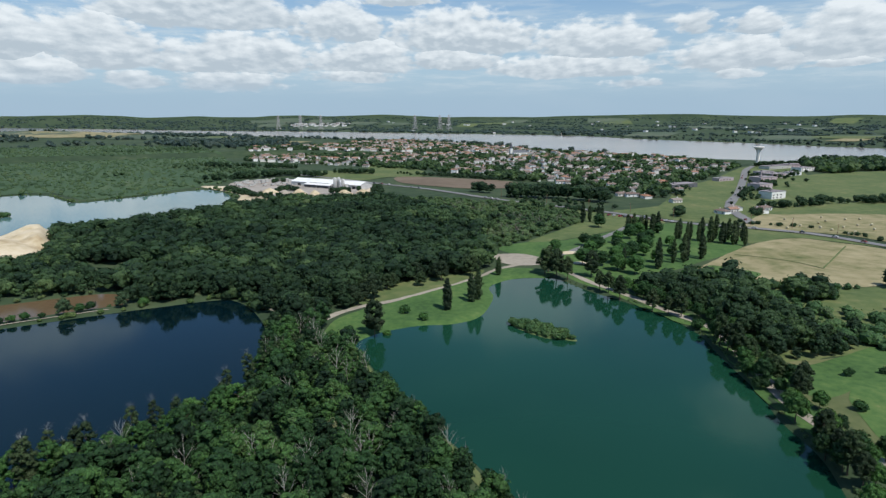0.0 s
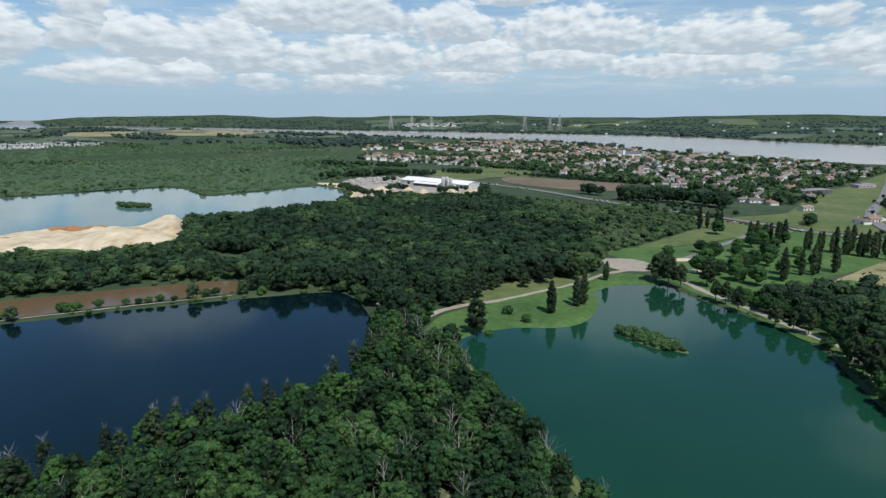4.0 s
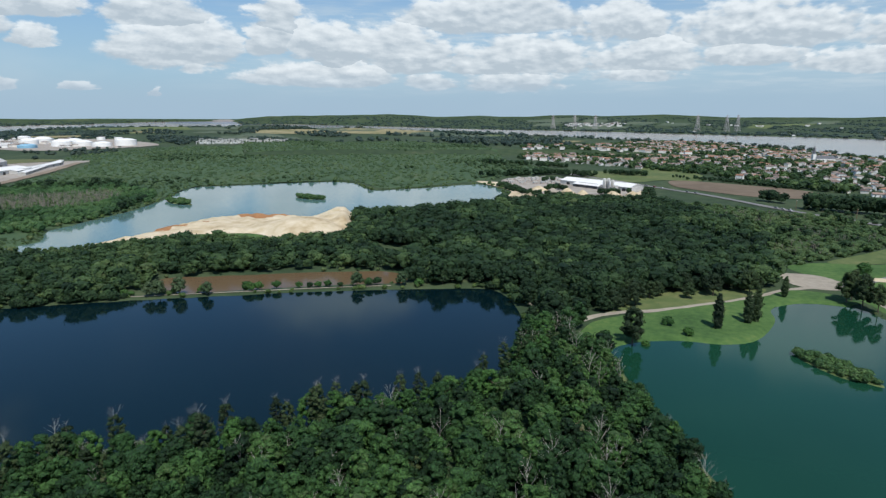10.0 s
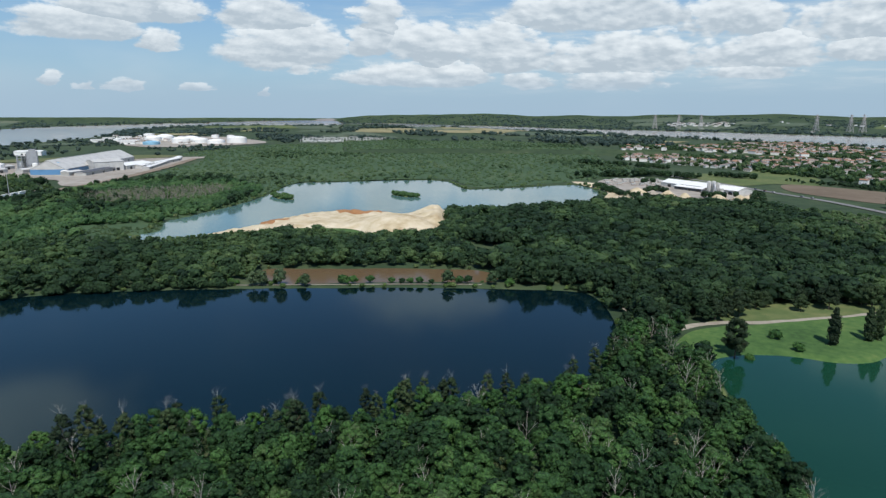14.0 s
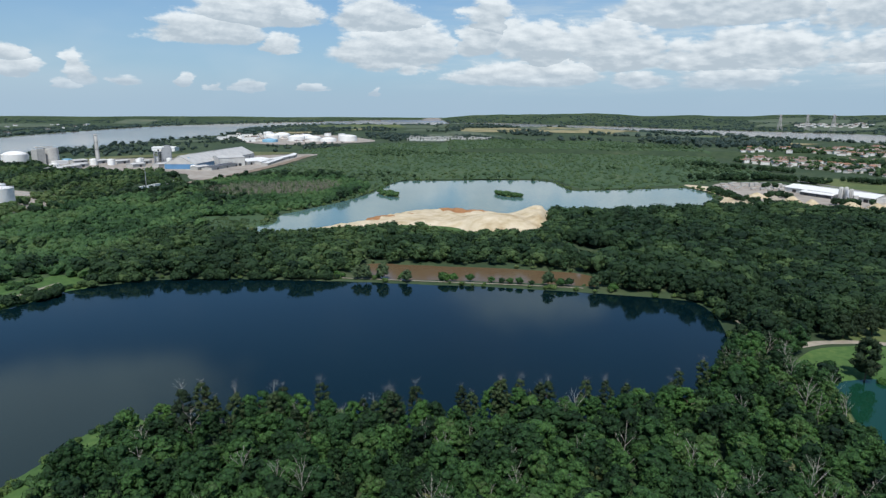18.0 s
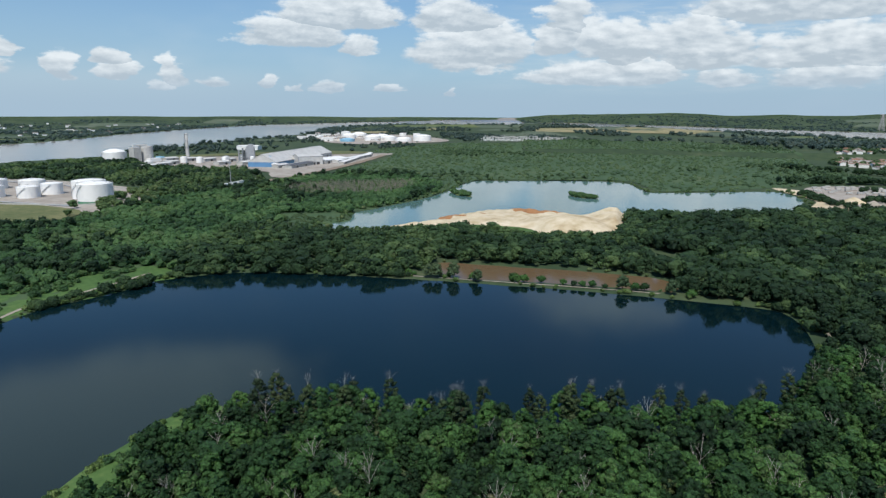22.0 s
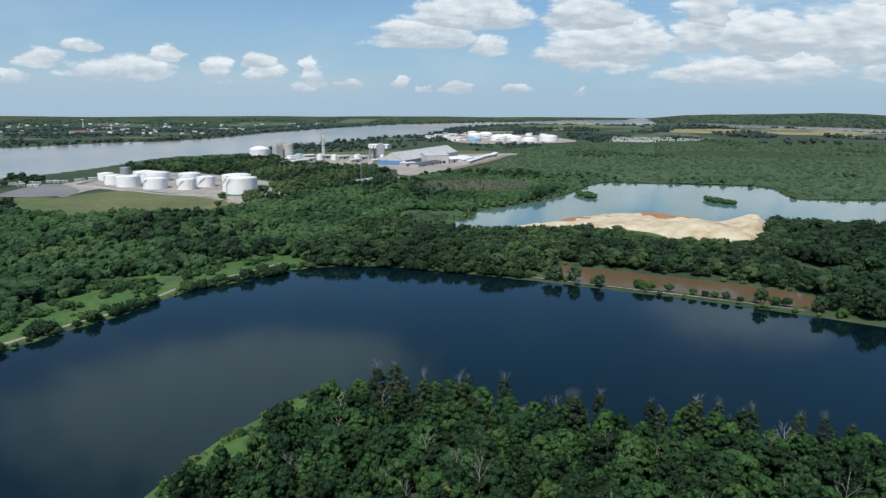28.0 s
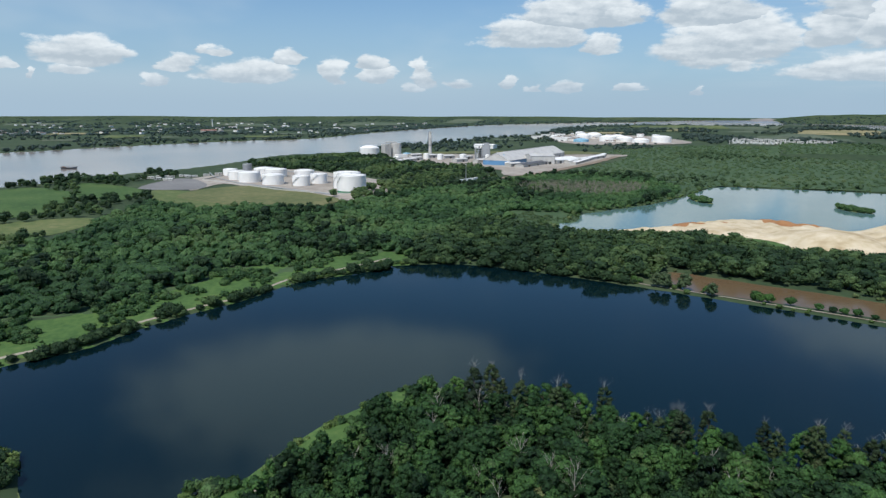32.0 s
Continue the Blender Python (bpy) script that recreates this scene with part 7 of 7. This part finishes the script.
def church():
    t = tagged(new("church"), "stone church with a sharp dark spire", "church")
    part("nave", *gable_walls(34, 14, 9, 14), M["plaster"], t)
    part("roof", *gable(34, 14, 9, 14), M["slate"], t)
    part("belfry", *box(-23, -16.9, -3.2, 3.2, -0.6, 18), M["plaster"], t)
    part("spire", *lathe([(4.2, 18), (2.2, 24), (0.05, 34)], 8, -20, 0), M["slate"], t)
    for k in range(4):
        part("window", *box(-12 + 7 * k, -10.4 + 7 * k, -7.1, -6.9, 2.5, 6.5), M["dark"], t)
    t.matrix_basis = pose(171, 1421, height_at(171, 1421), 0, 0, 20)


church()
# estate and workshops along the avenue
for k, (q, w, L, B, h, mat) in enumerate(((366, 690, 24, 16, 8, "plaster"), (395, 776, 24, 18, 7, "lilac"), (442, 862, 34, 18, 7, "lilac"), (491, 925, 34, 18, 6, "lilac"), (535, 958, 26, 14, 5, "plaster"), (596, 1036, 36, 18, 6, "plaster"), (574, 1082, 60, 20, 5, "sheet"), (615, 1105, 40, 18, 6, "lilac"), (650, 1090, 46, 20, 6, "plaster"), (492, 960, 30, 14, 6, "lilac"), (301, 795, 50, 16, 5, "slate"), (395, 880, 30, 12, 4, "lilac"))):
    t = tagged(new("apartment_block"), "low flat-roofed pale estate block beside the avenue", "building", "estate blocks")
    part("wall", *box(-L / 2, L / 2, -B / 2, B / 2, -0.6, h), M[mat], t)
    part("roof", *joined(box(-L / 2 - 0.3, L / 2 + 0.3, -B / 2 - 0.3, B / 2 + 0.3, h, h + 0.45), box(-L * 0.2, -L * 0.1, -1.5, 1.5, h + 0.45, h + 2)), M["flat_roof"], t)
    for i in range(max(3, int(L / 7))):
        for z in np.arange(1.0, h - 1.6, 2.9):
            part("window", *box(-L / 2 + 2 + 6.4 * i, -L / 2 + 4.4 + 6.4 * i, -B / 2 - 0.06, -B / 2 + 0.1, z, z + 1.4), M["dark"], t)
    t.matrix_basis = pose(q, w, height_at(q, w), 0, 0, 28)


def pylon(x0, y0, h, turn):
    """A tall lattice crossing tower with three arms."""
    t = tagged(new("power_pylon"), "tall steel lattice power pylon at the river", "pylon", "river pylons")

    def bar(a, b, w):
        a, b = np.array(a, float), np.array(b, float)
        d = b - a
        u = np.cross(d, [0.3, 0.5, 0.81])
        u = u / np.linalg.norm(u) * w / 2
        v = np.cross(d, u)
        v = v / np.linalg.norm(v) * w / 2
        V = np.array([a + u, a + v, a - u, a - v, b + u, b + v, b - u, b - v])
        F = np.array([(0, 1, 5), (0, 5, 4), (1, 2, 6), (1, 6, 5), (2, 3, 7), (2, 7, 6), (3, 0, 4), (3, 4, 7)])
        return V, F

    wide = lambda z: 9.5 * (1 - z / h) ** 1.15 + 1.6
    zs = [0, h * 0.22, h * 0.42, h * 0.58, h * 0.7, h * 0.8, h * 0.9, h]
    for sx, sy in ((1, 1), (1, -1), (-1, 1), (-1, -1)):
        part("leg", *joined(*[bar((sx * wide(p), sy * wide(p), p), (sx * wide(q), sy * wide(q), q), 1.5) for p, q in zip(zs[:-1], zs[1:])]), M["pylon"], t)
    for p, q in zip(zs[:-1], zs[1:]):
        br = []
        for s in (1, -1):
            br += [bar((-wide(p), s * wide(p), p), (wide(q), s * wide(q), q), 0.8), bar((wide(p), s * wide(p), p), (-wide(q), s * wide(q), q), 0.8)]
            br += [bar((s * wide(p), -wide(p), p), (s * wide(q), wide(q), q), 0.8)]
        part("bracing", *joined(*br), M["pylon"], t)
    for z in (0.7, 0.82, 0.94):
        L = 15 - 6 * abs(z - 0.82) * 4
        part("arm", *joined(bar((-L, 0, h * z), (L, 0, h * z), 1.1), bar((-L, 0, h * z), (0, 0, h * z + 4), 0.8), bar((L, 0, h * z), (0, 0, h * z + 4), 0.8)), M["pylon"], t)
    t.matrix_basis = pose(x0, y0, height_at(x0, y0), 0, 0, turn)


for q, w in ((-966, 3715), (-837, 3716), (-718, 3716), (-163, 3640), (-20, 3560), (31, 3560)):
    pylon(q, w, 82, 35)


def ship():
    t = tagged(new("sailing_ship"), "dark-hulled three-masted ship with furled sails on the river", "ship")
    n = 17
    s = np.linspace(-1, 1, n)
    half = 3.0 * np.sqrt(np.clip(1 - np.abs(s) ** 3.2, 0.0, 1)) + 0.05
    top = 2.2 + 1.2 * s ** 2
    V = np.vstack([np.stack([s * 12, -half, top], -1), np.stack([s * 11.4, -half * 0.75, np.full(n, -0.4)], -1), np.stack([s * 11.4, half * 0.75, np.full(n, -0.4)], -1), np.stack([s * 12, half, top], -1)])
    F = []
    for k in range(3):
        for i in range(n - 1):
            q = k * n + i
            F += [(q, q + 1, q + n + 1), (q, q + n + 1, q + n)]
    part("hull", V, np.array(F), M["slate"], t)
    deck = np.vstack([np.stack([s * 12, -half, top - 0.3], -1), np.stack([s * 12, half, top - 0.3], -1)])
    part("deck", deck, np.array([f for i in range(n - 1) for f in ((i, i + 1, i + n + 1), (i, i + n + 1, i + n))]), M["timber"], t)
    part("cabin", *box(-9, -4, -1.6, 1.6, 2, 4), M["timber"], t)
    for x0, h in ((-7, 11), (0, 13), (6, 12)):
        m = part("mast", *lathe([(0.22, 2), (0.1, h), (0.01, h + 0.1)], 8, x0, 0), M["timber"], t)
        part("boom", *box(x0 - 4, x0, -0.12, 0.12, 4.2, 4.5), M["timber"], m)
        part("yard", *box(x0 - 0.12, x0 + 0.12, -2.6, 2.6, h * 0.75, h * 0.75 + 0.2), M["timber"], m)
    part("bowsprit", *box(11, 16, -0.12, 0.12, 3.4, 3.7), M["timber"], t)
    t.matrix_basis = pose(-1175, -228, WATER, 0, 0, 100)


ship()


def bale():
    v, f = lathe([(0.01, -0.75), (0.85, -0.75), (0.95, -0.65), (0.95, 0.65), (0.85, 0.75), (0.01, 0.75)], 20)
    v = v[:, [2, 0, 1]] * 1.25
    v[:, 2] += 1.12
    return tagged(mesh_object("hay_bale", v, f, M["straw"], smooth=True), "round dry straw bale lying on the field", "hay bale", "bales on the field")


one = bale()
for n, (q, w) in enumerate(((338, 550), (307, 499), (310, 488), (344, 509), (357, 511), (326, 499), (312, 470), (279, 497), (296, 508), (330, 530), (352, 538), (366, 540), (322, 478), (318, 520), (300, 540), (345, 490))):
    m = pose(q, w, height_at(q, w) + 0.32, 0, 0, hrng.uniform(0, 180)) @ Matrix.Diagonal((0.8, 0.8, 0.8, 1))
    if n:
        copy_thing(one, m).matrix_basis = m
    else:
        one.matrix_basis = m


def car():
    t = tagged(new("car"), "small parked or driving car on the road", "car", "cars")
    body = np.array([(-2.1, 0.35), (-2.1, 0.85), (-1.2, 0.95), (-0.7, 1.45), (0.8, 1.47), (1.4, 0.98), (2.0, 0.82), (2.1, 0.4)])
    n = len(body)
    V = np.vstack([np.stack([body[:, 0], np.full(n, s * 0.86), body[:, 1]], -1) for s in (-1, 1)])
    F = [(i, (i + 1) % n, (i + 1) % n + n) for i in range(n)] + [(i, (i + 1) % n + n, i + n) for i in range(n)]
    F += [(0, i + 1, i) for i in range(1, n - 1)] + [(n, n + i, n + i + 1) for i in range(1, n - 1)]
    part("body", V, np.array(F), M["car_paint"], t)
    part("windows", *joined(box(-1.0, 1.1, -0.88, 0.88, 1.0, 1.35)), M["dark"], t)
    for q in (-1.3, 1.3):
        for w in (-0.85, 0.85):
            v, f = lathe([(0.01, -0.12), (0.33, -0.12), (0.33, 0.12), (0.01, 0.12)], 14)
            part("wheel", v[:, [0, 2, 1]] + [q, w, 0.33], f[:, ::-1], M["rubber"], t)
    return t


auto = car()
spots = []
for line, k in ((MAIN_ROAD, 16), (AVENUE, 6)):
    p = smooth_line(line, 8)
    for i in hrng.choice(len(p) - 12, k, replace=False):
        d = p[i + 1] - p[i]
        d /= np.hypot(*d)
        spots.append((p[i][0] - d[1] * 1.9, p[i][1] + d[0] * 1.9, math.degrees(math.atan2(d[1], d[0])), 0.9))
for k in range(12):
    spots.append((152 + 4.2 * k + hrng.uniform(-0.5, 0.5), 566 - 3.3 * k, 40, 0.4))
for n, (q, w, a, up) in enumerate(spots):
    m = pose(q, w, height_at(q, w) + up, 0, 0, a)
    if n:
        copy_thing(auto, m)
    else:
        auto.matrix_basis = m


def gantry_field():
    """An outdoor switchyard: rows of pale steel gantries and transformers."""
    t = tagged(new("switchyard"), "distant switchyard of pale steel gantries", "switchyard")
    for i in range(15):
        for j in range(4):
            gx0, gy0 = -120 + 17 * i + hrng.uniform(-3, 3), -36 + 24 * j
            h = hrng.uniform(8, 15)
            part("gantry", *joined(box(gx0 - 0.6, gx0 + 0.6, gy0 - 0.6, gy0 + 0.6, -0.5, h), box(gx0 + 9.4, gx0 + 10.6, gy0 - 0.6, gy0 + 0.6, -0.5, h), box(gx0 - 1, gx0 + 11, gy0 - 0.5, gy0 + 0.5, h - 1.2, h)), M["sheet"], t)
            if j % 2:
                part("transformer", *box(gx0 + 2, gx0 + 8, gy0 + 6, gy0 + 11, -0.5, 4.5), M["white"], t)
    t.matrix_basis = pose(-1322, 1463, height_at(-1322, 1463) + 0.5, 0, 0, 34)


gantry_field()


def trailer(q, w, a):
    t = tagged(new("trailer"), "white box trailer parked in a row", "trailer", "parked trailers")
    part("box_body", *box(-6, 6, -1.25, 1.25, 1.1, 3.8), M["white"], t)
    part("chassis", *box(-5.8, 5.8, -0.6, 0.6, 0.7, 1.1), M["dark"], t)
    for k in (-4.6, -3.5, 4.4):
        v, f = lathe([(0.01, -1.2), (0.5, -1.2), (0.5, 1.2), (0.01, 1.2)], 14)
        part("wheel", v[:, [0, 2, 1]] + [k, 0, 0.5], f[:, ::-1], M["rubber"], t)
    t.matrix_basis = pose(q, w, height_at(q, w) + 0.3, 0, 0, a)


for k in range(5):
    trailer(-768 - 8 * k, 306 + 12 * k, 124)


def mast(x0, y0, h):
    t = tagged(new("radio_mast"), "thin grey steel mast above the trees", "mast")
    part("pole", *lathe([(0.6, -0.5), (0.3, h * 0.6), (0.15, h), (0.01, h + 0.2)], 10), M["steel"], t, smooth=True)
    part("crossbar", *box(-2.0, 2.0, -0.12, 0.12, h * 0.86, h * 0.88), M["steel"], t)
    part("footing", *box(-1, 1, -1, 1, -0.5, 0.6), M["concrete"], t)
    t.matrix_basis = pose(x0, y0, height_at(x0, y0), 0, 0, 40)


mast(-744, 301, 36)


def utility_pole():
    t = tagged(new("utility_pole"), "tall timber utility pole beside the road", "pole", "poles along the road")
    part("post", *lathe([(0.2, -0.5), (0.13, 9.5), (0.01, 9.6)], 8), M["timber"], t, smooth=True)
    part("crossarm", *box(-1.1, 1.1, -0.09, 0.09, 8.6, 8.8), M["timber"], t)
    for q in (-0.95, 0.0, 0.95):
        part("insulator", *lathe([(0.07, 8.8), (0.07, 9.05), (0.01, 9.1)], 8, q, 0), M["white"], t)
    return t


first_pole = utility_pole()
for n, (q, w) in enumerate(((318, 436), (300, 468), (278, 492), (252, 508), (228, 520), (200, 543), (172, 578), (140, 610), (104, 647), (60, 690))):
    m = pose(q + 5, w + 5, height_at(q + 5, w + 5), 0, 0, 50)
    if n:
        copy_thing(first_pole, m)
    else:
        first_pole.matrix_basis = m


def boulder(x0, y0, r, label):
    v, f = icosphere(3)
    v = v * (1 + 0.16 * wobble(v[:, 0] * 3 + x0, v[:, 1] * 3 + 2 * v[:, 2], 1.1, 2))[:, None] * [r, r * 0.8, r * 0.62]
    ob = tagged(mesh_object("boulder", v, f, M["gravel"]), label, "boulder", "boulders on the bank")
    ob.matrix_basis = pose(x0, y0, height_at(x0, y0) + r * 0.25, 0, 0, 20)


for q in ((-180, 57, 1.7), (-66, 194, 0.9), (-72, 248, 0.8), (-70, 243, 0.6), (-156, 26, 1.0)):
    boulder(*q, "pale rounded boulder on the spit's bank")

# small vessels and tanks among the works
for k, (q, w, r, h) in enumerate(((-1010, 478, 4, 17), (-1110, 440, 5, 12), (-1122, 448, 5, 12), (-1165, 415, 6, 10), (-1190, 395, 6, 10), (-1140, 320, 7, 9), (-1060, 470, 4, 14), (-985, 478, 7, 6))):
    tank(q, w, r, h, 1.5, "small process tank among the factory's buildings", mat="sky_blue" if k == 0 else "white", group="factory vessels", stair=False, courses=3)

# sheds in the factory's front yard and white cabins on the river dock
hall("loading_shed", (-944, 486), (-1000, 566), 18, 5, 7, "concrete", "slate", "low dark-roofed loading shed in the factory yard", doors=3, base=0.1)
hall("rail_shed", (-966, 600), (-1160, 795), 11, 4.5, 5.6, "concrete", "white", "very long white-roofed shed beside the factory's rails", doors=8, base=0.1)


def dock_cabin(q, w, a, L):
    t = tagged(new("dock_cabin"), "small white flat-roofed cabin on the river dock", "cabin", "cabins on the dock")
    part("wall", *box(-L / 2, L / 2, -1.6, 1.6, -0.3, 2.5), M["concrete"], t)
    part("roof", *box(-L / 2 - 0.2, L / 2 + 0.2, -1.8, 1.8, 2.5, 2.7), M["white"], t)
    part("door", *box(-0.5, 0.5, -1.66, -1.55, 0, 2.1), M["dark"], t)
    for k in (-0.3, 0.3):
        part("window", *box(k * L - 0.6, k * L + 0.6, -1.66, -1.55, 1.0, 2.0), M["dark"], t)
    t.matrix_basis = pose(q, w, height_at(q, w) + 0.6, 0, 0, a)


for k, (q, w) in enumerate(((-958, -98), (-950, -88), (-960, -72), (-948, -60), (-962, -44), (-952, -34), (-966, -14), (-978, 4), (-986, 18), (-930, -76), (-916, -62))):
    dock_cabin(q, w, 82 + 14 * math.sin(3 * k), 9 + 4 * (k % 3))


def bund_wall(pts):
    """A low concrete wall round the tanks."""
    t = tagged(new("bund_wall"), "low grey concrete bund wall round the white tanks", "wall", "bund walls of the tank farm")
    for (ax, ay), (bx, by) in zip(pts, pts[1:]):
        L = math.hypot(bx - ax, by - ay)
        v, f = box(0, L, -0.2, 0.2, -0.5, 1.5)
        a = math.atan2(by - ay, bx - ax)
        rot = np.array([[math.cos(a), math.sin(a), 0], [-math.sin(a), math.cos(a), 0], [0, 0, 1]])
        part("panel", v @ rot + [ax, ay, height_at(ax, ay) + 0.5], f, M["concrete"], t)


bund_wall([(-680, 178), (-700, 118), (-760, 66), (-838, 24), (-905, -18)])
bund_wall([(-905, -18), (-962, 10), (-1040, 78), (-975, 138), (-800, 205), (-680, 178)])
